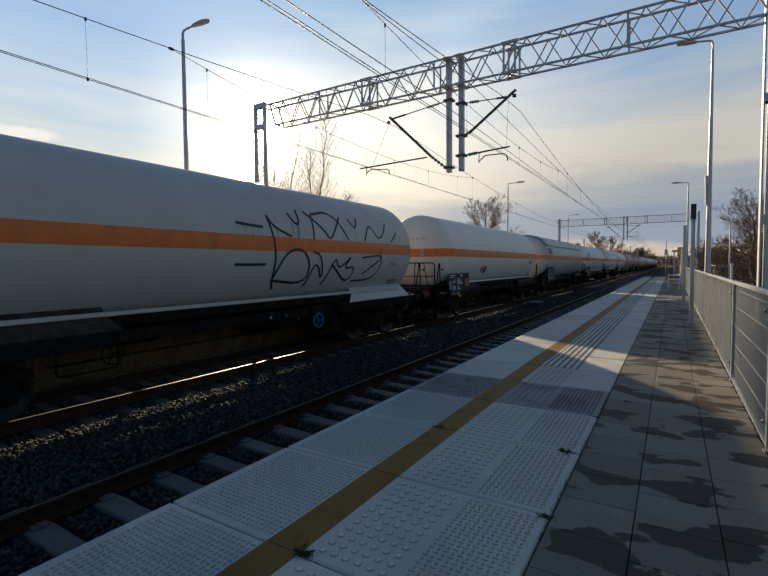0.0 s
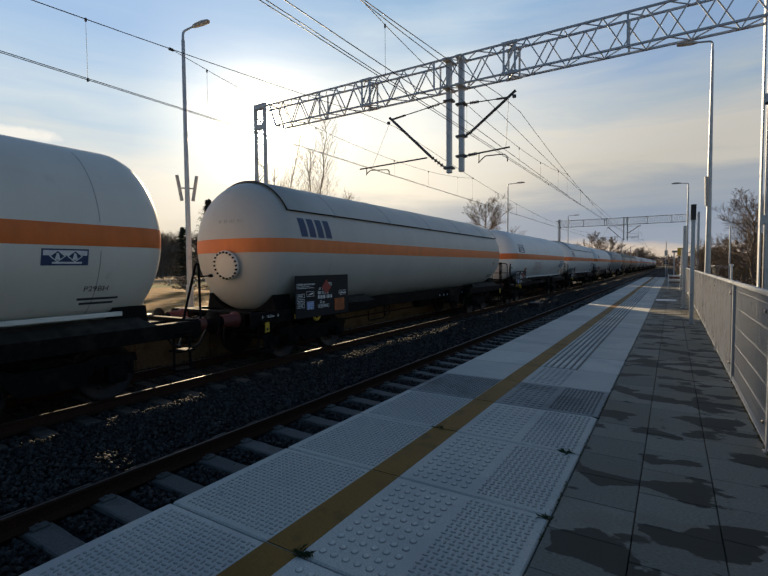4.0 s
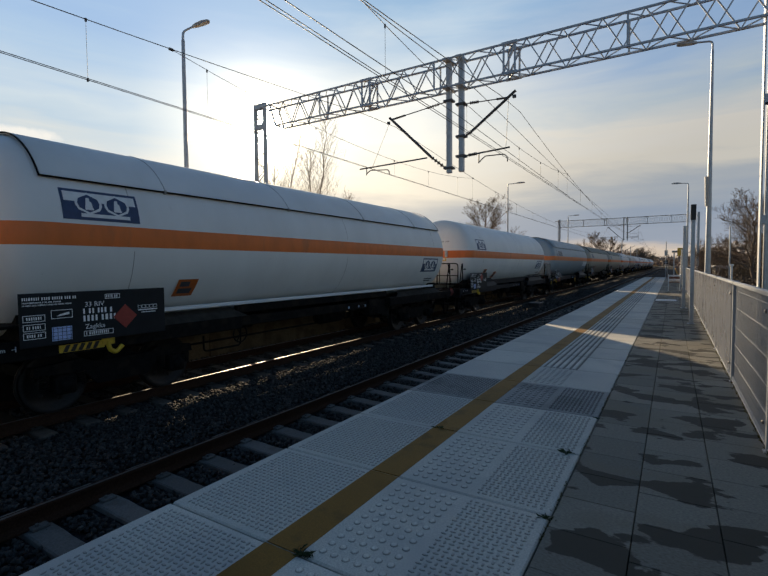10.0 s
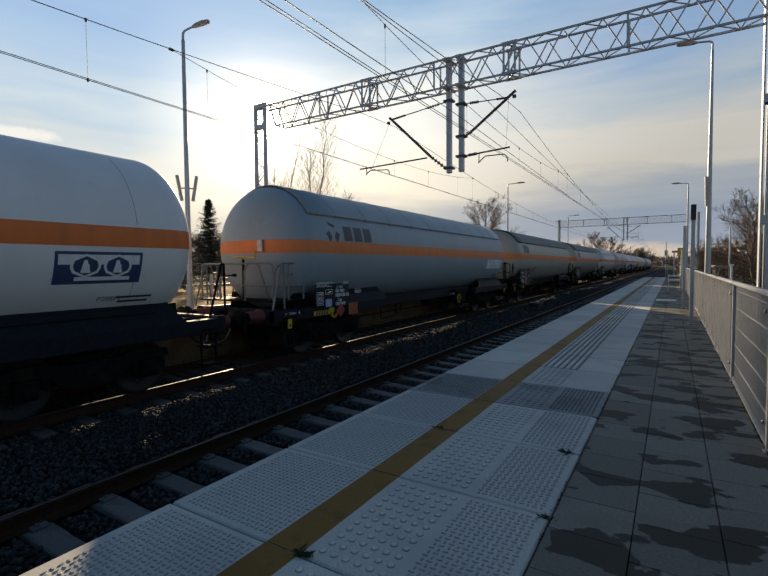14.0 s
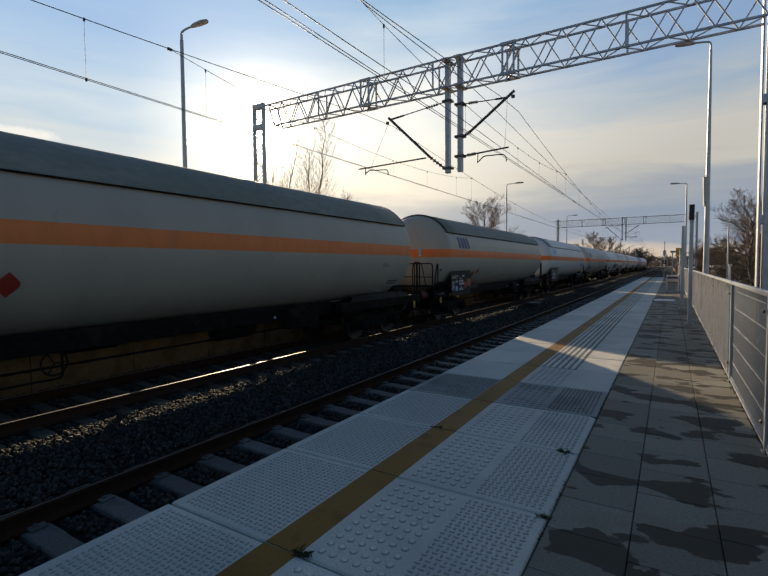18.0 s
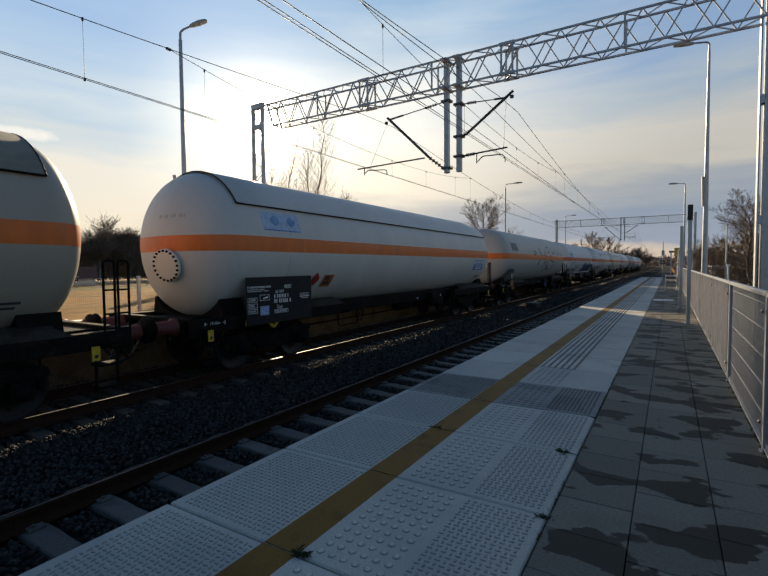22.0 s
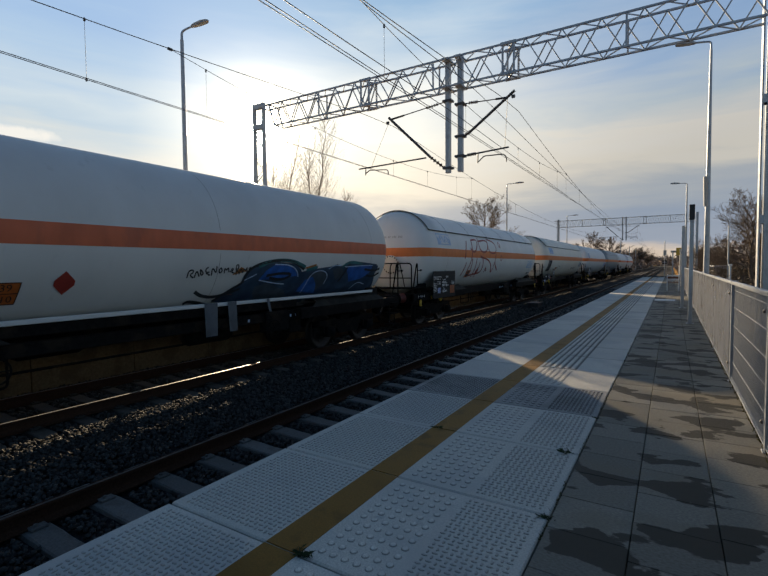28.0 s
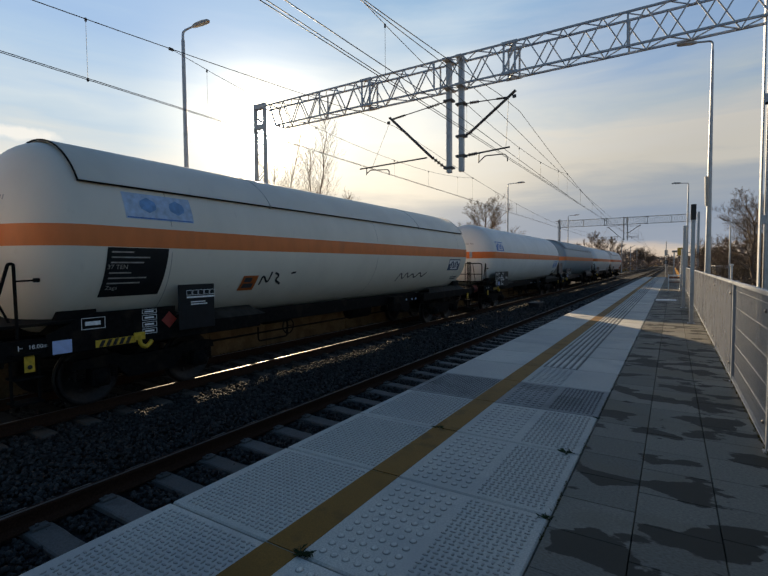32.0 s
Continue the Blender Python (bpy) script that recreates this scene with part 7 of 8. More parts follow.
crowned_tree(-26.65, 75, -0.5, 12.7, 11.5, 21, LONE, M["bark"], 0.0095, 14, 0.34)
crowned_tree(5.35, 46, -0.6, 7.5, 7.8, 31, "large bare tree with long arching branches behind the platform fence", M["brown_bark"], 0.0062, 15, 0.20, 0.02)
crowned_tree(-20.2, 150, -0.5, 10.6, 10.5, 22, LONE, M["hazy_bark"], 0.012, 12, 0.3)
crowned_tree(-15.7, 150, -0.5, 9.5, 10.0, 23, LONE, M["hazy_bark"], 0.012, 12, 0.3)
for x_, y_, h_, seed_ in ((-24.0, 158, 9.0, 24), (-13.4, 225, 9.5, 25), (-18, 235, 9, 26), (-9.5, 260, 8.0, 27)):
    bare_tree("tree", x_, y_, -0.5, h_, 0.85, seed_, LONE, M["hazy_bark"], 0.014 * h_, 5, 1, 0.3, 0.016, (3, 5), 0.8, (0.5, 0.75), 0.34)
ROW = "large bare tree with spreading limbs at the field's far edge"
for x_, y_, h_, seed_ in ((-86, 44.6, 12.0, 41), (-92, 53, 10.4, 42), (-84, 31, 12.5, 43), (-95, 62, 11.0, 44), (-90, 70, 11.5, 45), (-97, 36, 12.5, 46), (-93, 80, 11.0, 47), (-90, 49, 10.0, 48), (-82, 22, 13.0, 49)):
    bare_tree("tree", x_, y_, -0.5, h_, 1.1, seed_, ROW, M["hazy_bark"], 0.022 * h_, 5, 1, 0.3, 0.018, (4, 5), 0.6, (0.55, 0.85), 0.28)
BEHIND = "bare tree with spreading branches behind the platform fence"
for x_, y_, h_, seed_, lean_ in ((4.9, 64, 4.6, 32, 0.35), (10.6, 52, 9.0, 33, 0.35), (4.8, 80, 5.2, 34, 0.35), (8.9, 62, 7.4, 35, 0.35), (4.4, 95, 6.4, 36, 0.35)):
    bare_tree("tree", x_, y_, -0.6, h_, 1.1, seed_, BEHIND, M["brown_bark"], 0.02 * h_, 5, 1, lean_, 0.006, (3, 4), 0.7, (0.55, 0.8), 0.30)
bush_mass("roadside_brush", 2.2, 12, 26, 46, -0.75, 1.5, 9000, 0.05, 58, "low brown brush behind the platform fence", M["scrub"])
bush_mass("brown_thicket", 5.6, 15, 47, 58, -0.7, 3.2, 12000, 0.05, 59, "brown winter thicket under the trees", M["hedge"])
bush_mass("lineside_scrub", 1.4, 5.0, 110, 380, -0.8, 1.6, 9000, 0.2, 60, "dull brown scrub beside the line beyond the platform", M["far_twigs"])
thicket("undergrowth", 2.9, 12, 48, 76, -0.7, 3.0, 420, 51, "brown bare scrub behind the platform fence", M["scrub"], 0.006)
bush_mass("hedge", 2.6, 12, 56, 76, -0.7, 2.3, 14000, 0.055, 52, "dense brown winter hedge behind the platform", M["hedge"])
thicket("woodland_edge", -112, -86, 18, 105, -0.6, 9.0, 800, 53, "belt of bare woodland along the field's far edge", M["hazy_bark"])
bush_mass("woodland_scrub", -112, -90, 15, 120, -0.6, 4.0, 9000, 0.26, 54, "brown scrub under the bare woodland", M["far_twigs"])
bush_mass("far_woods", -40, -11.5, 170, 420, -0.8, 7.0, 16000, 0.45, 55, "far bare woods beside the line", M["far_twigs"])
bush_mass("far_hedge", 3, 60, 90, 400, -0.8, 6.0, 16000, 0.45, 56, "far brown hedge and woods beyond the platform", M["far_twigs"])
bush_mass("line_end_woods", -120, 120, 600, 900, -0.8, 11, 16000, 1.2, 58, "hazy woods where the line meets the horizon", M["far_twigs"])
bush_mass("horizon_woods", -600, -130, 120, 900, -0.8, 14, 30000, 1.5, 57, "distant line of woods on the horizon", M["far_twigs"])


def spruce(x, y, h, seed):
    r = random.Random(seed)
    t = thing("spruce", "small dark green spruce beside the field", "tree", m=pose(x, y, -0.45))
    part("trunk", Shape().tube([(0, 0, 0), (0, 0, h * 0.95)], 0.10, 6, True, 0.02), M["bark"], t)
    s = Shape()
    # whorls of boughs that sweep out and turn up at the tip, hung with short twigs
    tiers = int(h / 0.24)
    for i in range(tiers):
        u = i / tiers
        for k in range(15):
            a = r.uniform(0, 6.283)
            c, sn = math.cos(a), math.sin(a)
            z = h * (0.05 + 0.94 * u) + r.uniform(-0.1, 0.1)
            rad = h * 0.40 * (1 - u) ** 0.92 * r.uniform(0.62, 1.12) + 0.06
            for j in range(13):
                f = (j + r.random()) / 13
                px, pz = rad * f, z + rad * (0.30 * f * f - 0.22 * f) + (0.25 * rad * f if u > 0.8 else 0)
                side = r.choice((-1, 1)) * r.uniform(0.10, 0.30) * (1.15 - f)
                out, w = px + r.uniform(0.05, 0.22), 0.045 + 0.06 * (1 - f)
                s.add([(c * px - sn * w, sn * px + c * w, pz), (c * px + sn * w, sn * px - c * w, pz), (c * out - sn * side, sn * out + c * side, pz - r.uniform(-0.02, 0.20))], [(0, 1, 2)])
    part("crown", s, M["needles"], t)


spruce(-32.0, 25.06, 7.55, 3)
spruce(-35.5, 25.2, 5.5, 4)


def build_field_fence():
    f = thing("field_fence", "low pale mesh fence with folded top at the field's far edge", "fence", m=pose(-60, 0, -0.86))
    post = Shape().box(-0.05, 0.05, -0.05, 0.05, -0.05, 0.78, 0.012).mesh("post", M["pale_post"])
    span = 2.94
    w = Shape()
    for i in range(14):
        y = 0.12 + i * 0.21
        w.tube([(0, y, 0.05), (0, y, 0.60)], 0.017, 4, False)
    for z in (0.08, 0.34, 0.58):
        w.tube([(0, 0.02, z), (0, span - 0.02, z)], 0.014, 4, False)
    panel = w.mesh("wire_panel", M["pale_post"])
    t = Shape()
    for i in range(9):
        t.bar((0.02, 0.10 + i * 0.33, 0.60), (0.16, 0.26 + i * 0.33, 0.84), 0.13, 0.02)
    t.box(0.0, 0.03, 0.02, span - 0.02, 0.58, 0.62)
    fold = t.mesh("top_fold", M["emblem_white"])
    y = 2.0
    while y < 62:
        part("post", post, None, f, m=pose(0, y, 0))
        wp = part("wire_panel", panel, None, f, m=pose(0, y, 0))
        part("top_fold", fold, None, wp, "folded white top edge")
        y += span


build_field_fence()


def cottage(x, y, w, d, h, turn, wall, roof, label):
    t = thing("house", label, "house", "houses beyond the field", m=pose(x, y, -1.75, 0, 0, turn))
    part("wall", Shape().box(-w / 2, w / 2, -d / 2, d / 2, 0, h, 0.03), wall, t)
    s = Shape()
    e, r = 0.35, h + d * 0.32
    s.add([(-w / 2 - e, -d / 2 - e, h - 0.1), (w / 2 + e, -d / 2 - e, h - 0.1), (w / 2 + e, 0, r), (-w / 2 - e, 0, r), (-w / 2 - e, d / 2 + e, h - 0.1), (w / 2 + e, d / 2 + e, h - 0.1),
           (-w / 2 - e, -d / 2 - e, h - 0.22), (w / 2 + e, -d / 2 - e, h - 0.22), (w / 2 + e, d / 2 + e, h - 0.22), (-w / 2 - e, d / 2 + e, h - 0.22)],
          [(0, 1, 2, 3), (3, 2, 5, 4), (6, 7, 1, 0), (9, 4, 5, 8), (1, 7, 8, 5, 2), (6, 0, 3, 4, 9), (6, 9, 8, 7)])
    part("roof", s, roof, t)
    for k in range(int(w / 2.6)):
        wx = -w / 2 + 1.3 + k * 2.6
        win = part("window", Shape().box(wx - 0.5, wx + 0.5, -d / 2 - 0.03, -d / 2 + 0.02, 1.0, 2.1, 0.01), M["emblem_white"], t, "white window frame")
        part("pane", Shape().box(wx - 0.42, wx + 0.42, -d / 2 - 0.035, -d / 2 - 0.028, 1.08, 2.02), M["glass"], win)


cottage(-76, 33.6, 9, 5, 1.9, 66, M["render"], M["tile_roof"], "low pale house with a red tile roof beyond the field")
cottage(-73, 27.6, 7, 4, 2.0, 66, M["render"], M["dark_roof"], "low pale house with a dark roof beyond the field")


def platform_things():
    b = thing("platform_bench", "white and brown slatted platform bench with a backrest", "bench", m=pose(0.10, 28.9, 0))
    for x in (-0.26, 0.26):
        part("side", Shape().box(x - 0.02, x + 0.02, -0.25, 0.25, 0, 0.86, 0.01), M["emblem_white"], b, "white end panel")
    for k in range(4):
        part("slat", Shape().box(-0.28, 0.28, -0.22 + k * 0.12, -0.13 + k * 0.12, 0.43, 0.46, 0.005), M["bench_wood"], b, "brown wooden slat")
    for k in range(3):
        part("back_slat", Shape().box(-0.28, 0.28, 0.20, 0.23, 0.53 + k * 0.11, 0.61 + k * 0.11, 0.005), M["bench_wood"] if k == 1 else M["emblem_white"], b)
    p = thing("post", "slim square grey steel post on the platform", "post", m=pose(0.32, 17.75, 0))
    part("shaft", Shape().box(-0.045, 0.045, -0.045, 0.045, 0, 2.62, 0.006), M["galv"], p)
    part("base_plate", Shape().box(-0.09, 0.09, -0.09, 0.09, 0, 0.012, 0.003), M["galv"], p)
    s = thing("platform_sign", "yellow number sign on grey posts at the platform's far end", "sign", m=pose(0.50, 36.0, 0))
    for y in (-0.3, 0.3):
        part("post", Shape().tube([(0, y, 0), (0, y, 2.35)], 0.035, 8), M["galv"], s)
    part("panel", Shape().box(-0.24, 0.24, -0.03, 0.03, 1.95, 2.45, 0.01), M["sign_yellow"], s, "yellow sign panel")
    part("mark", Shape().box(-0.03, 0.09, -0.036, -0.031, 2.05, 2.33, 0.001), M["black"], s, "dark mark that cannot be read")
    h = thing("platform_shelter", "small glazed platform shelter with a thin flat roof", "shelter", m=pose(0.25, 44.0, 0))
    for x in (-0.15, 0.45):
        for y in (-2.0, 0, 2.0):
            part("column", Shape().box(x - 0.04, x + 0.04, y - 0.04, y + 0.04, 0, 2.35, 0.006), M["galv"], h)
    part("roof", Shape().box(-0.30, 0.60, -2.3, 2.3, 2.35, 2.41, 0.02), M["galv"], h)
    for y in (-1.0, 1.0):
        part("pane", Shape().box(0.445, 0.455, y - 0.94, y + 0.94, 0.25, 2.2), M["sheet"], h)
    n = thing("line_signal", "railway signal mast with a grey head and a white marker plate", "signal", m=pose(-0.95, 92.0, -0.9))
    part("mast", Shape().tube([(0, 0, 0), (0, 0, 6.1)], 0.07, 8), M["galv"], n)
    part("ladder", Shape().tube([(0.25, 0, 0), (0.25, 0, 4.6)], 0.03, 6), M["galv"], n)
    part("head", Shape().box(-0.20, 0.20, -0.1, 0.12, 3.7, 4.6, 0.03), M["lamp"], n)
    part("plate", Shape().box(-0.35, 0.35, -0.12, -0.10, 2.3, 2.9, 0.005), M["black"], n)
    x = Shape()
    x.box(-0.30, 0.30, -0.126, -0.121, 2.57, 2.63)
    x.box(-0.03, 0.03, -0.126, -0.121, 2.36, 2.565)
    x.box(-0.03, 0.03, -0.126, -0.121, 2.635, 2.84)
    part("white_cross", x, M["emblem_white"], n)
    box = thing("track_box", "low dark cable box lying between the tracks", "box", m=pose(-6.3, 26.0, BED))
    part("body", Shape().box(-0.28, 0.28, -0.5, 0.5, 0, 0.28, 0.02), M["signal"], box)
    part("lid", Shape().box(-0.30, 0.30, -0.52, 0.52, 0.28, 0.32, 0.01), M["steel_dark"], box)
    c = thing("parked_car", "pale silver car parked behind the platform fence", "car", m=pose(4.25, 60.0, -0.36, 0, 0, 14))
    prof = [(-2.1, 0.35), (-2.15, 0.75), (-1.9, 0.95), (-1.35, 1.05), (-0.75, 1.52), (0.7, 1.56), (1.5, 1.08), (2.1, 0.95), (2.15, 0.4)]
    b = Shape()
    nn = len(prof)
    vs = [(sx * (0.85 if z < 1.1 else 0.62), y, z) for sx in (-1, 1) for y, z in prof]
    b.add(vs, [tuple(range(nn)), tuple(range(nn, 2 * nn))[::-1]] + [(i, nn + i, nn + (i + 1) % nn, (i + 1) % nn) for i in range(nn)])
    part("body", b, M["car"], c)
    gl = Shape()
    for sx in (-1, 1):
        gl.add([(sx * 0.865, -1.2, 1.08), (sx * 0.865, 1.3, 1.10), (sx * 0.66, 0.65, 1.50), (sx * 0.66, -0.70, 1.47)], [(0, 1, 2, 3)])
    part("side_windows", gl, M["glass"], c)
    for sx in (-0.82, 0.82):
        for y in (-1.35, 1.35):
            wl = part("wheel", Shape().turned([(0.12, -0.1), (0.31, -0.1), (0.33, -0.05), (0.33, 0.05), (0.31, 0.1), (0.12, 0.1)], "x", 16), M["black"], c, m=pose(sx, y, 0.33))
            part("rim", Shape().turned([(0.0001, 0.08), (0.2, 0.09), (0.2, -0.09), (0.0001, -0.08)], "x", 12), M["galv"], wl)
    wb = thing("garden_wall", "low beige garden wall behind the platform fence", "wall", m=pose(4.05, 54.0, -0.55))
    for k in range(2):
        part("panel", Shape().box(k * 1.1, k * 1.1 + 1.02, -0.06, 0.06, 0, 1.45, 0.02), M["kerb"], wb)
        part("pier", Shape().box(k * 1.1 - 0.12, k * 1.1 + 0.05, -0.11, 0.11, 0, 1.55, 0.02), M["kerb"], wb)
    sl = thing("street_pole", "thin grey street pole behind the platform", "pole", m=pose(3.6, 43, -0.7))
    part("shaft", Shape().tube([(0, 0, 0), (0, 0, 4.9)], 0.06, 8, True, 0.045), M["galv"], sl)
    sl = thing("marker_post", "short white post behind the platform fence", "post", m=pose(3.0, 34.5, -0.65))
    part("shaft", Shape().tube([(0, 0, 0), (0, 0, 1.95)], 0.05, 8), M["emblem_white"], sl)
    part("cap", Shape().box(-0.09, 0.09, -0.09, 0.09, 1.9, 2.02, 0.02), M["emblem_white"], sl)


platform_things()


# ------------------------------------------------------------------ train
REAR = [13.16, 29.43, 47.39, 63.45, 79.64, 95.60, 113.69, 131.36, 149.25, 167.09, 185.19, 201.18, 218.99, 237.19, 255.50, 273.11, 289.40, 305.66]
LONG = [16.2] + [round(b - a, 2) for a, b in zip(REAR, REAR[1:])]


def length(k):
    return 16.2 if LONG[k] < 17 else 18.0


DISCS_F, DISCS_R = ("discs", 0.14, 0.22, 1.10, 0.44), ("discs", 1.45, -0.68, 1.15, 0.46)
DISCS_S = ("discs", 1.40, -0.43, 0.60, 0.23)
BLOCKS = ("blocks", 0.60, 0.22, 1.22, 0.44)
PATCH = ("faded", 0.50, 0.29, 1.15, 0.40)
BIG = (2.0, 0.98)
TWO = (("diamond", 0.13, 0.26), ("hazard", 0.10, -0.25))
LETTERS = (
    ("spray_orange", "orange sprayed block", (((-5.06, -0.38), (-4.77, -0.4), (-4.75, -0.48), (-5.04, -0.47)), ((-3.5, -0.42), (-2.98, -0.41), (-2.94, -0.52), (-3.46, -0.52)), ((-2.77, -0.38), (-2.43, -0.35), (-2.4, -0.44), (-2.7, -0.46)), ((-5.26, -0.47), (-5.04, -0.48), (-5.08, -0.62), (-5.45, -0.63)), ((-5.51, -0.99), (-5.24, -0.93), (-5.25, -1.09), (-5.59, -1.11)), ((-0.95, -0.79), (-0.46, -0.92), (-0.28, -1.14)))),
    ("spray_blue", "dark blue sprayed graffiti letter", (((-5.66, -1.16), (-5.5, -0.99), (-5.17, -0.84), (-5.15, -0.62), (-4.94, -0.47), (-4.37, -1.28)), ((-4.96, -0.48), (-4.42, -0.35), (-3.81, -0.37), (-3.52, -0.51), (-2.7, -1.36), (-4.37, -1.3)), ((-3.52, -0.59), (-3.17, -0.54), (-2.62, -0.52), (-2.17, -0.42), (-1.76, -0.49), (-0.4, -1.43), (-2.74, -1.35)), ((-1.86, -0.4), (-1.09, -0.36), (-0.18, -0.43), (-0.27, -0.71), (-0.04, -1.08), (0.21, -1.32), (-0.75, -1.38)))),
    ("spray_slate", "slate grey sprayed filling", (((-3.11, -1.01), (-3.2, -0.77), (-3.05, -0.6), (-2.69, -0.58), (-2.42, -0.69), (-2.39, -0.89), (-2.61, -1.06)), ((-4.71, -1.04), (-4.76, -0.83), (-4.45, -0.82), (-3.79, -1.0), (-3.46, -1.25), (-4.41, -1.26)), ((-2.31, -0.57), (-2.1, -0.49), (-1.86, -0.55), (-1.79, -0.74), (-2.04, -0.83)))),
    ("spray_bright", "bright blue sprayed filling", (((-4.72, -0.75), (-4.57, -0.55), (-4.35, -0.43), (-3.95, -0.43), (-3.67, -0.55), (-3.55, -0.7), (-3.75, -0.72), (-4.03, -0.64), (-4.31, -0.66)), ((-1.8, -0.46), (-0.51, -0.44), (-0.56, -0.66), (-0.92, -0.83), (-1.4, -0.89)), ((-3.34, -1.12), (-3.31, -0.94), (-3.22, -0.77), (-2.99, -0.72), (-2.76, -0.9), (-2.61, -1.13)))))
OUTLINES = (
    ("spray_teal", "teal sprayed outline", 0.07, (((-4.8, -0.47), (-4.42, -0.33), (-3.82, -0.33), (-3.36, -0.48)), ((-1.93, -0.49), (-1.66, -0.35), (-1.07, -0.4)), ((-3.3, -0.56), (-2.92, -0.48)))),
    ("spray_black", "black sprayed outline", 0.06, (((-5.66, -1.14), (-5.37, -0.92), (-5.11, -0.79), (-5.11, -0.62), (-4.94, -0.45), (-4.42, -0.33), (-3.81, -0.35), (-3.39, -0.54)), ((-4.53, -0.66), (-4.11, -0.61), (-3.71, -0.64), (-4.03, -0.77), (-4.43, -0.71)), ((-1.9, -0.87), (-1.73, -0.55), (-1.62, -0.4)), ((-6.29, -1.15), (-6.21, -1.09), (-5.59, -1.24)), ((-6.18, -0.92), (-5.99, -1.02), (-5.63, -1.06), (-5.13, -0.91)), ((-0.88, -0.56), (-0.34, -0.61), (-0.1, -0.54)), ((-0.69, -0.73), (-0.34, -0.78), (-0.06, -0.67)))),
    ("faded", "pale blue sprayed line", 0.022, (((-4.7, -0.75), (-4.22, -0.83), (-3.9, -0.86)), ((-4.36, -0.42), (-3.87, -0.43), (-3.61, -0.57), (-3.53, -0.7)), ((-3.15, -1.1), (-3.12, -0.63), (-2.7, -0.55), (-2.42, -0.69), (-2.46, -0.91)), ((-2.48, -0.54), (-2.26, -0.44), (-1.99, -0.46)), ((-1.76, -0.49), (-1.16, -0.46), (-0.51, -0.45)), ((-1.15, -1.1), (-0.97, -0.9), (-0.58, -0.98)), ((-5.1, -0.74), (-4.82, -0.62)))))
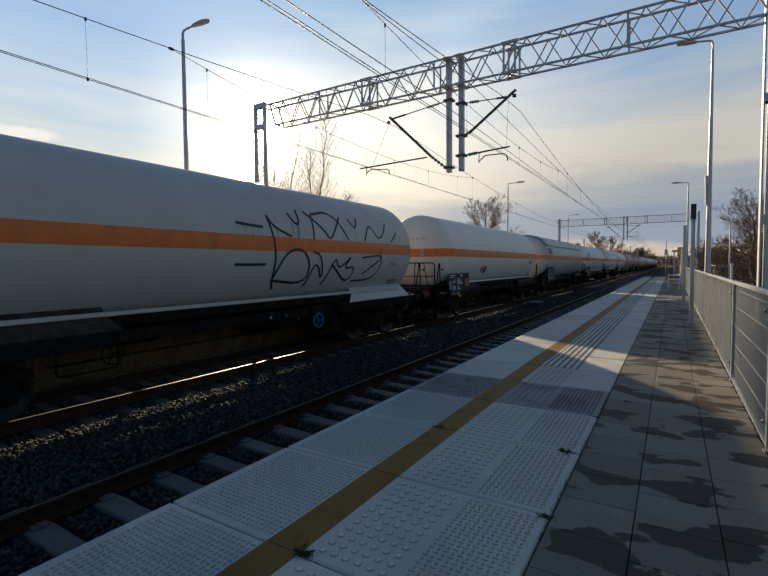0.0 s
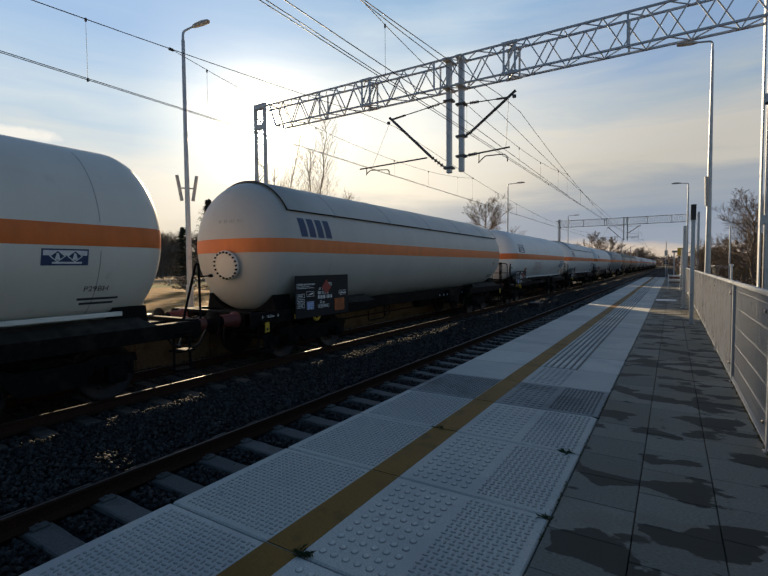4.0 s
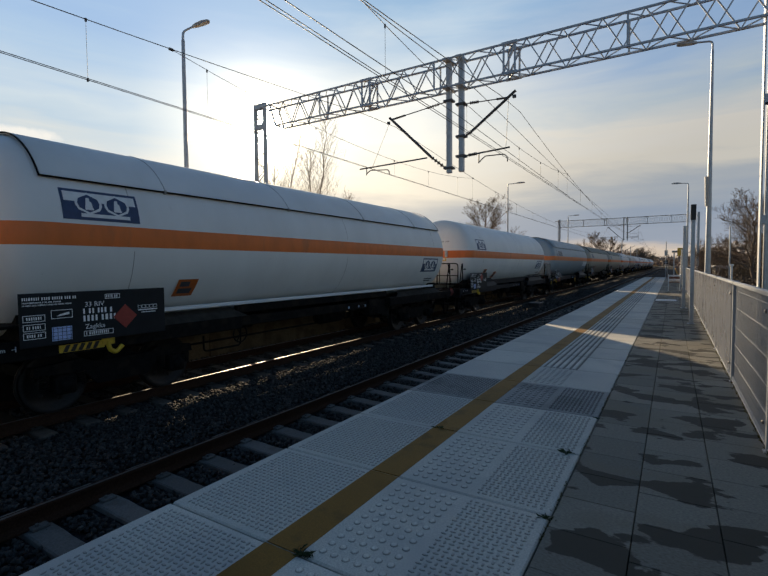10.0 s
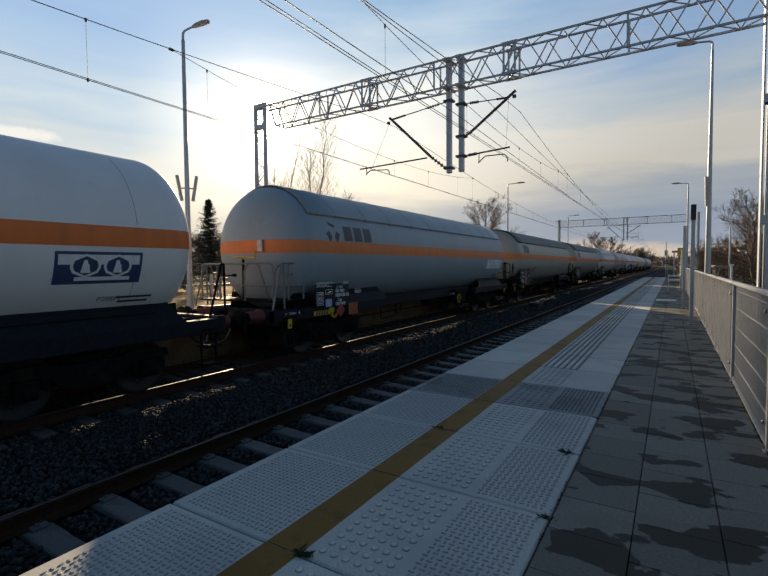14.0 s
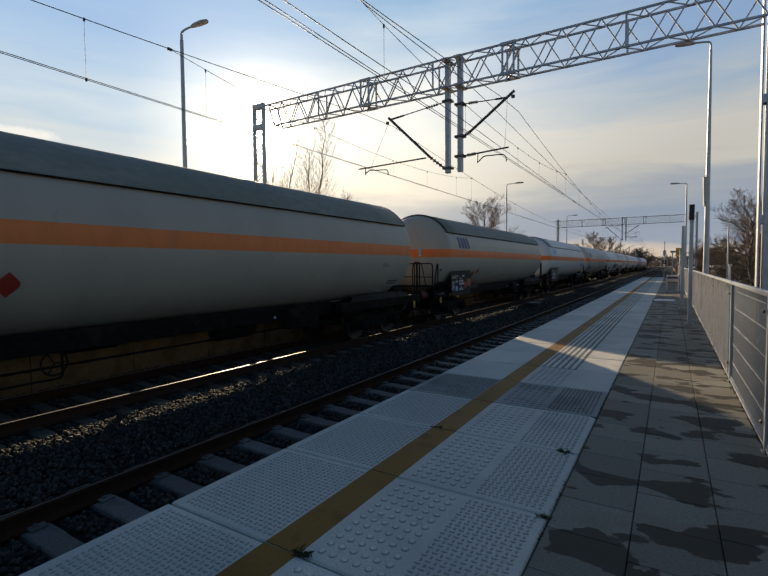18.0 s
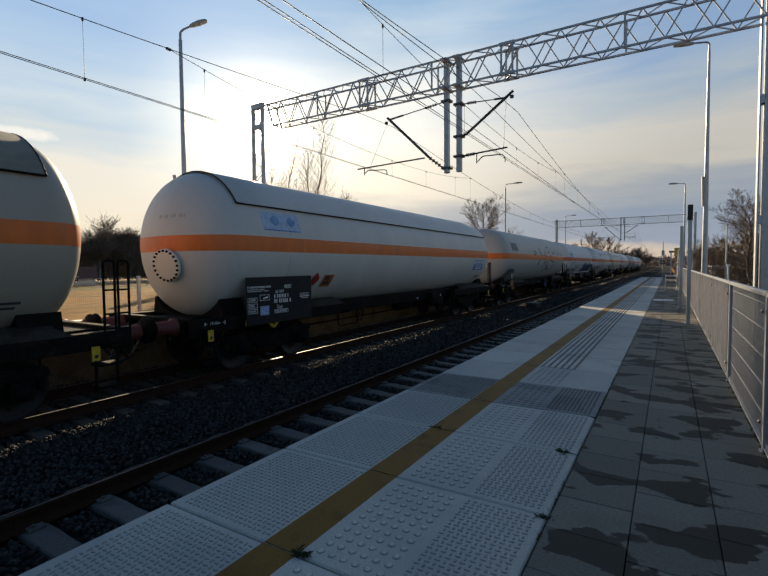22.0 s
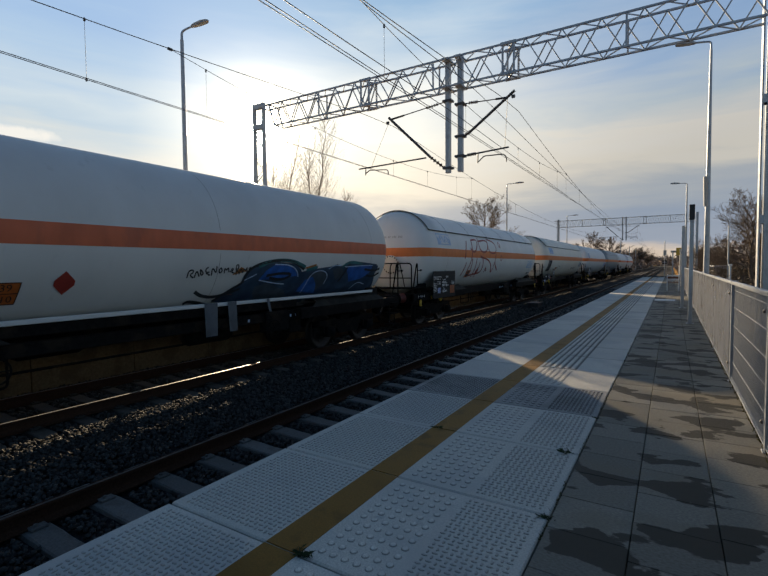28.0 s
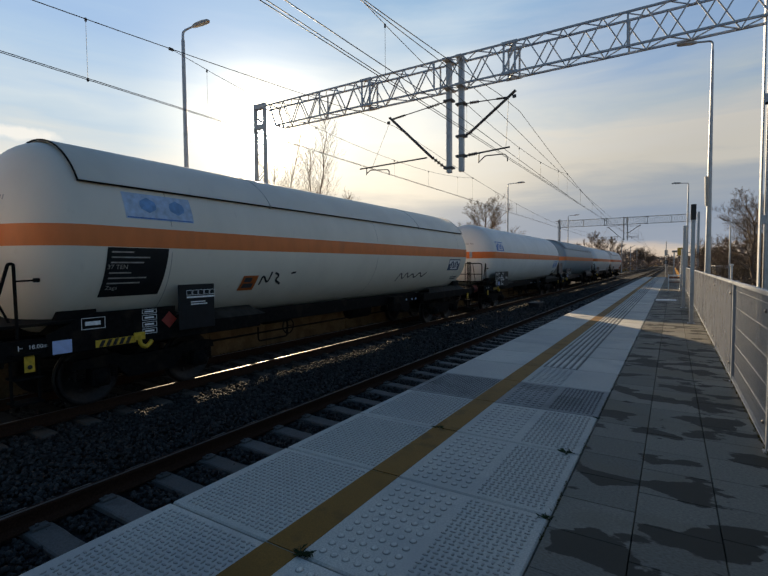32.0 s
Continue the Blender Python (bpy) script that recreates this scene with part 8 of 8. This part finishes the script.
SPECS = [
    dict(paint="tank_dusty", label="dull white gas tank wagon sprayed with black graffiti", sign=(("P27BH", 0.9, -0.44),), valve="valve_wheel_blue", pale_saddle=True, spray=(
        ("spray_black", 0.058, (((-6.91, 0.39), (-6.58, 0.36), (-6.2, 0.34)), ((-6.94, -0.43), (-6.56, -0.44), (-6.11, -0.43)), ((-6.04, 0.6), (-5.89, 0.36), (-5.37, 0.18)), ((-6.04, 0.6), (-5.86, -0.18), (-5.84, -0.78), (-5.68, -0.99)), ((-5.84, -0.78), (-5.6, -0.2), (-5.08, -0.05), (-4.72, -0.36), (-4.71, -0.9), (-5.84, -0.78)), ((-5.35, 0.72), (-5.22, 0.49), (-5.05, 0.47), (-5.03, 0.82)), ((-4.78, 0.8), (-4.23, 0.44), (-4.02, 0.19)))),
        ("spray_black", 0.055, (((-4.55, 0.75), (-3.71, 0.9), (-3.23, 0.2)), ((-4.55, 0.75), (-4.62, 0.15)), ((-3.42, 0.77), (-3.97, 0.19)), ((-4.66, -0.14), (-4.35, -0.2), (-4.1, -0.9), (-4.53, -0.3), (-4.7, -0.98)), ((-4.06, -0.95), (-3.78, -0.2), (-3.58, -0.6), (-3.03, -0.15), (-3.4, -0.56), (-2.83, -0.48), (-3.02, -0.98), (-3.9, -0.43)))),
        ("spray_black", 0.05, (((-2.82, -0.88), (-1.83, -0.87), (-1.56, -0.44), (-1.69, -0.06)), ((-3.05, 0.76), (-2.85, 0.47), (-2.63, 0.81)), ((-2.49, 0.2), (-2.1, 0.75), (-1.74, 0.18), (-1.15, 0.77)), ((-1.09, 0.21), (-0.68, 0.51)), ((-2.63, -0.26), (-1.4, -0.15), (-2.44, -0.71)))),
        ("spray_drip", 0.012, (((-5.3, 0.48), (-5.3, 0.18)), ((-5.15, 0.46), (-5.15, 0.1)), ((-5.09, 0.47), (-5.09, 0.22)), ((-4.3, -0.3), (-4.3, -0.75)), ((-6.7, 0.36), (-6.7, 0.18)), ((-6.5, 0.35), (-6.5, 0.1)), ((-3.5, -0.6), (-3.5, -1.0)), ((-2.85, 0.46), (-2.85, 0.2)), ((-5.8, 0.3), (-5.8, 0.05)))))),
    dict(paint="tank_cream", label="cream gas tank wagon with small emblem and plates", rear=DISCS_S, code="Zagkks", plates=(("hazard", 0.80, -0.02),), side=(("diamond", 3.42, -0.85), ("hazard", 3.62, -0.86)), sign=(("P29BH", 0.62, -0.78),), rail="dark"),
    dict(paint="tank_dusty", label="dusty grey gas tank wagon with sunshield and block emblem", cap="tank_dusty", front=("blocks", 0.18, 0.21, 1.18, 0.43), manhole=True, door_box=False, rail=None, board=BIG, plates=(("diamond", 0.10, 0.20), ("hazard", 0.62, -0.25)), sign=(("P26BH", 0.72, -0.40),), side=(("patch", 7.4, -0.95),), stripe="stripe_pale"),
    dict(paint="tank_white", label="clean white gas tank wagon with navy disc emblems", front=DISCS_F, rear=DISCS_R, code="Zagkks", plates=(("diamond", 0.36, 0.10),), side=(("hazard", 1.75, -0.95),), sign=(("P29BH", 0.85, -0.86),), rail="dark", spray=(
        ("spray_red", 0.024, (((-8.91, -0.45), (-8.93, -0.4), (-8.87, -0.34), (-8.87, -0.46), (-8.91, -0.45)), ((-8.85, -0.36), (-8.78, -0.26), (-8.71, -0.26), (-8.72, -0.3), (-8.82, -0.34)), ((-8.84, -0.59), (-8.82, -0.5), (-8.65, -0.48), (-8.43, -0.5), (-8.33, -0.6), (-8.35, -0.69), (-8.61, -0.7), (-8.77, -0.66), (-8.84, -0.59)), ((-8.57, -0.49), (-8.61, -0.38), (-8.58, -0.29), (-8.51, -0.31), (-8.49, -0.49), (-8.47, -0.32), (-8.42, -0.32), (-8.41, -0.41), (-8.43, -0.5)), ((-8.72, -0.69), (-8.96, -0.9), (-8.96, -0.94), (-8.58, -1.08), (-8.54, -1.0), (-8.52, -0.7)))),
        ("spray_red", 0.024, (((-8.52, -0.74), (-8.45, -0.93), (-8.26, -1.04), (-8.01, -1.06), (-7.89, -0.97), (-7.94, -0.8), (-8.03, -0.7), (-8.35, -0.77)), ((-8.38, -0.56), (-8.18, -0.39), (-7.95, -0.3), (-7.94, -0.49), (-7.94, -0.8)), ((-8.29, -0.64), (-8.12, -0.49), (-8.05, -0.45), (-8.05, -0.57), (-8.08, -0.8), (-8.17, -0.83), (-8.24, -0.68)), ((-7.84, -1.03), (-7.88, -0.65), (-7.87, -0.41), (-7.73, -0.3), (-7.58, -0.33), (-7.57, -0.49), (-7.68, -0.67), (-7.78, -0.65), (-7.79, -0.49), (-7.71, -0.35)), ((-7.68, -0.67), (-7.2, -0.66)))),
        ("spray_red", 0.024, (((-7.79, -0.73), (-7.55, -0.9), (-7.83, -1.04)), ((-7.58, -0.88), (-7.3, -1.02), (-7.15, -0.67)), ((-7.48, -0.5), (-7.27, -0.39), (-7.4, -0.29), (-7.2, -0.22), (-7.13, -0.31), (-6.99, -0.27), (-6.95, -0.48), (-7.13, -0.58), (-7.18, -0.64), (-7.4, -0.62), (-7.48, -0.5)), ((-7.13, -0.58), (-6.93, -0.78), (-6.68, -0.68)), ((-7.16, -1.06), (-6.74, -0.95), (-6.57, -0.82), (-6.55, -0.91), (-6.71, -1.04), (-6.89, -1.01)), ((-6.87, -0.85), (-6.85, -0.72), (-6.69, -0.72), (-6.56, -0.89), (-6.67, -0.93)), ((-6.89, -0.52), (-6.79, -0.5), (-6.8, -0.57)), ((-6.66, -0.66), (-6.65, -0.54)), ((-6.6, -0.65), (-6.58, -0.53)))),
        ("spray_red", 0.026, (((-3.92, -0.52), (-3.81, -0.93)), ((-3.67, -0.95), (-3.0, -0.85), (-2.2, -0.66), (-1.85, -0.55)), ((-1.85, -0.55), (-1.75, -0.48), (-1.68, -0.6), (-1.8, -0.66), (-1.85, -0.55)), ((-1.62, -0.5), (-1.52, -0.42)))))),
    dict(paint="tank_white", label="white gas tank wagon with sunshield and disc emblems", cap="tank_white", front=DISCS_F, rear=DISCS_R, code="Zagkks", plates=(("diamond", 0.36, -0.05),), side=(("hazard", 1.95, -0.98),), rail="dark", ribs=4),
    dict(paint="tank_white", label="white gas tank wagon with blue disc emblem and plates", front=("discs", 0.36, 0.21, 1.10, 0.45), rear=("discs", 1.80, -0.70, 1.25, 0.47), code="Zagkks", plates=(("diamond", 0.30, 0.16),), side=(("hazard", 1.50, -0.95), ("hazard", 3.05, -1.08)), sign=(("P28BH", 0.95, -0.95),), frame="blueframe", rail="dark", handbrake=True),
    dict(paint="tank_slate", label="slate blue gas tank wagon with ribbed sunshield", cap="tank_slate", ribs=10, front=("trefoil", 0.43, 0.13, 2.05, 0.50), ink="slate_ink", frame="blueframe", rail="grey", board=(1.35, 0.52), plates=(("diamond", 0.30, -0.42), ("hazard", 0.85, -0.42)), valve="valve_wheel_yellow", handbrake=True, te=True, stripe="stripe_pale"),
    dict(paint="tank_grimy", label="grimy cream gas tank wagon with mossy sunshield", cap="roof_green", ribs=0, front=BLOCKS, board=BIG, plates=TWO, side=(("hazard", 2.0, -0.93), ("hazard", 3.05, -0.92), ("diamond", 3.76, -0.85)), sign=(("P25BH", 1.35, -0.45),), rail="dark", handbrake=True, stripe="stripe_pale", spray=(("emblem_white", 0.03, (((-1.3, -1.28), (-1.27, -1.15), (-1.2, -1.24), (-1.13, -1.15), (-1.1, -1.28)), ((-1.0, -1.28), (-1.0, -1.16), (-0.9, -1.2), (-0.98, -1.22), (-0.9, -1.28)), ((-0.8, -1.17), (-0.86, -1.24), (-0.78, -1.28), (-0.76, -1.2)), ((-0.6, -1.17), (-0.68, -1.2), (-0.62, -1.24), (-0.7, -1.28)))),)),
    dict(paint="tank_grimy", label="grimy gas tank wagon with grey-green sunshield", cap="roof_green", ribs=0, front=("blocks", 0.70, 0.22, 1.22, 0.44), board=BIG, plates=(("diamond", 0.42, -0.10), ("hazard", 0.80, 0.0)), side=(("hazard", 2.5, -1.05), ("diamond", 3.2, -0.9)), sign=(("P27BH", 1.35, -0.45),), rail="dark"),
    dict(paint="tank_dull", label="dull white gas tank wagon with sunshield and painted-out emblem", cap="tank_dull", ribs=0, front=PATCH, rear=("discs", 1.55, -0.68, 1.1, 0.42), sign=(("P25BH", 0.86, -0.95),), manhole=True, door_box=False, rail=None, board=BIG, side=(("diamond", 2.35, -0.95), ("hazard", 2.62, -0.98)), ink="blue", code="Zags"),
    dict(paint="tank_sooty", label="pale grey gas tank wagon with black angular graffiti", front=("blocks", 0.42, 0.31, 1.22, 0.43), manhole=True, door_box=False, rail=None, board=(0.78, 0.98), plates=(("hazard", -0.05, -0.28),), valve="valve_wheel_blue", spray=(
        ("spray_black", 0.075, (((-9.29, 0.38), (-8.69, 0.35), (-8.83, 0.16), (-9.31, 0.19)), ((-7.74, 0.68), (-7.32, 0.22), (-7.55, 0.15), (-7.77, 0.64)), ((-7.67, -0.15), (-8.38, -0.47), (-7.82, -0.39)), ((-6.76, 0.18), (-6.14, 0.2), (-6.76, -0.7)), ((-5.36, 0.75), (-4.81, 0.79), (-4.86, 0.32), (-5.53, 0.43), (-5.36, 0.75)), ((-6.3, 0.45), (-5.88, 0.21)), ((-5.89, -0.19), (-5.14, -0.38), (-6.23, -0.97)))),
        ("spray_black", 0.075, (((-4.81, -0.45), (-5.6, -0.86)), ((-3.95, 0.73), (-3.8, 0.21), (-3.11, 0.54)), ((-2.21, 0.51), (-1.78, 0.2)), ((-4.77, -0.17), (-2.9, -0.3), (-4.87, -0.88)), ((-4.43, 0.26), (-4.77, -0.17)), ((-6.51, -0.26), (-4.81, -0.81)), ((-0.83, 0.4), (-0.57, 0.2)))))),
    dict(paint="tank_worn", hazard_code=("239", "1010"), stripe="stripe_red", label="stained white gas tank wagon with blue graffiti", front=("discs", 0.05, 0.21, 1.05, 0.44), ink="blue", code="Zagkks", plates=(("hazard", 1.22, -0.18),), side=(("hazard", 3.25, -0.95), ("diamond", 4.2, -0.85)), blue=True, rail="dark", spray=(
        ("spray_black", 0.026, (((-6.44, -0.66), (-6.44, -0.55), (-6.37, -0.51), (-6.32, -0.55), (-6.4, -0.61), (-6.31, -0.66)), ((-6.29, -0.66), (-6.27, -0.52), (-6.19, -0.64)), ((-6.2, -0.51), (-6.16, -0.63), (-6.11, -0.58), (-6.2, -0.51)), ((-6.03, -0.47), (-6.09, -0.51), (-6.06, -0.57), (-5.99, -0.56)), ((-6.06, -0.58), (-5.97, -0.62)), ((-5.93, -0.63), (-5.95, -0.46), (-5.83, -0.6), (-5.85, -0.45)))), ("spray_black", 0.026, (((-5.78, -0.53), (-5.75, -0.47), (-5.7, -0.55), (-5.76, -0.59), (-5.78, -0.53)), ((-5.65, -0.59), (-5.66, -0.48), (-5.61, -0.54), (-5.58, -0.47), (-5.54, -0.57)), ((-5.51, -0.57), (-5.49, -0.5), (-5.44, -0.51), (-5.49, -0.57), (-5.4, -0.59)), ((-5.35, -0.63), (-5.4, -0.44), (-5.34, -0.42), (-5.32, -0.5), (-5.37, -0.52), (-5.27, -0.61)), ((-5.28, -0.58), (-5.26, -0.49), (-5.2, -0.59)), ((-5.19, -0.58), (-5.19, -0.5), (-5.12, -0.55), (-5.12, -0.46), (-5.08, -0.62)), ((-5.01, -0.48), (-5.07, -0.5), (-5.0, -0.55), (-5.05, -0.6)))))),
    dict(paint="tank_white", label="white gas tank wagon with sunshield and red graffiti", cap="tank_white", ribs=6, front=("discs", 0.42, 0.29, 1.15, 0.42), rear=("discs", 1.55, -0.66, 1.05, 0.42), ink="faded", manhole=True, door_box=False, rail="dark", board=BIG, plates=(("hazard", 0.68, -0.20),), side=(("diamond", 2.15, -1.0), ("hazard", 3.55, -0.98), ("diamond", 4.7, -0.9)), stripe="stripe_pale", spray=(
        ("spray_red", 0.075, (((-11.15, 0.53), (-11.37, 0.19), (-11.43, -0.2)), ((-11.22, -0.35), (-11.32, -0.91)), ((-10.57, 0.59), (-9.74, 0.66), (-10.3, 0.02), (-10.83, 0.23)), ((-10.57, 0.62), (-10.64, -0.01), (-10.95, -0.98), (-9.85, -0.85), (-9.05, -0.8), (-9.25, -0.2), (-9.64, -0.05)), ((-9.69, 0.72), (-9.75, 0.15), (-8.8, 0.08), (-8.40, 0.70), (-9.76, 0.57)))),
        ("spray_red", 0.070, (((-8.46, 0.72), (-7.40, 0.60), (-7.48, 0.05), (-8.6, 0.12), (-8.49, 0.66)), ((-7.51, 0.1), (-7.64, -0.39), (-6.91, -0.73)), ((-9.64, -0.11), (-8.3, -0.25), (-7.62, -0.95), (-7.65, -0.33)), ((-10.07, -0.17), (-10.0, -0.98)), ((-9.61, -0.34), (-9.61, -1.0)), ((-10.58, -0.18), (-10.48, -0.87)), ((-8.66, -0.79), (-8.72, -0.54), (-8.46, -0.75)))),
        ("spray_red", 0.045, (((-6.86, 0.66), (-6.70, 0.50), (-6.86, 0.36), (-7.02, 0.5), (-6.86, 0.66)), ((-6.68, 0.02), (-6.53, -0.13), (-6.68, -0.30), (-6.83, -0.13), (-6.68, 0.02)))))),
    dict(paint="tank_cream", label="cream gas tank wagon with sunshield and small black tags", cap="tank_cream", ribs=2, front=("faded", 0.54, 0.30, 1.20, 0.42), rear=("discs", 1.55, -0.66, 1.05, 0.42), rail="dark", handbrake=True, board=(0.74, 0.78), board_shift=1.82, side_plate=True, side=(("panel", 0.06, -0.92), ("hazard", 2.9, -0.95)), stripe="stripe_pale", spray=(
        ("spray_black", 0.045, (((-10.97, -0.85), (-10.93, -0.62), (-10.75, -0.85), (-10.7, -0.58)), ((-10.6, -0.6), (-10.45, -0.66), (-10.55, -0.76), (-10.35, -0.85)), ((-11.2, -0.82), (-11.15, -0.82)), ((-10.1, -0.62), (-9.95, -0.6)), ((-5.16, -0.95), (-5.0, -0.65), (-4.8, -0.95), (-4.6, -0.65), (-4.45, -0.9), (-4.2, -0.7), (-4.0, -0.92), (-3.7, -0.66), (-3.5, -0.9), (-3.2, -0.7)))),)),
    dict(paint="tank_white", label="white gas tank wagon with blue emblem", front=DISCS_F, rear=DISCS_R, ink="blue", rail="dark"),
    dict(paint="tank_slate", label="slate grey gas tank wagon with ribbed sunshield", cap="tank_slate", ribs=10, rail="grey", frame="blueframe", stripe="stripe_pale"),
    dict(paint="tank_white", label="white gas tank wagon near the train's tail", rail="dark"),
    dict(paint="tank_white", label="last white gas tank wagon with sunshield", cap="tank_white", rail="dark", tail=True),
]
for k_, sp in enumerate(SPECS):
    sp["n"] = k_
    if length(k_) == 18.0:
        sp.setdefault("board_shift", 0.42)
        sp.setdefault("full_frame", False)
M["slate_ink"] = surface("dark_slate_paint", (0.045, 0.055, 0.075), 0.5, grain=(10, 0.15))
M["spray_drip"] = surface("thin_spray_drip", (0.10, 0.11, 0.11), 0.6)

common_meshes()
WAGONS = []
for k_, sp in enumerate(SPECS):
    sp["L"] = length(k_)
    WAGONS.append(tank_wagon(sp))

build_stones()


# ------------------------------------------------------------------ the train's run
def gone(t):
    """How far the train has come after t seconds: it gathers speed slowly."""
    return 6.1883 * t + 0.02069 * t * t


def motions():
    for k, w in enumerate(WAGONS):
        mid = REAR[k] + 1.8 - SPECS[k]["L"] / 2
        walk(w, [(t, pose(FAR_MID, mid - gone(t), ZR)) for t in range(33)])
    for ws, dy, n in WHEELS:
        if n < 15:
            walk(ws, [(i / 15, pose(0, dy, 0.46) @ Matrix.Rotation(gone(i / 15) / 0.46, 4, "X")) for i in range(481)])


motions()
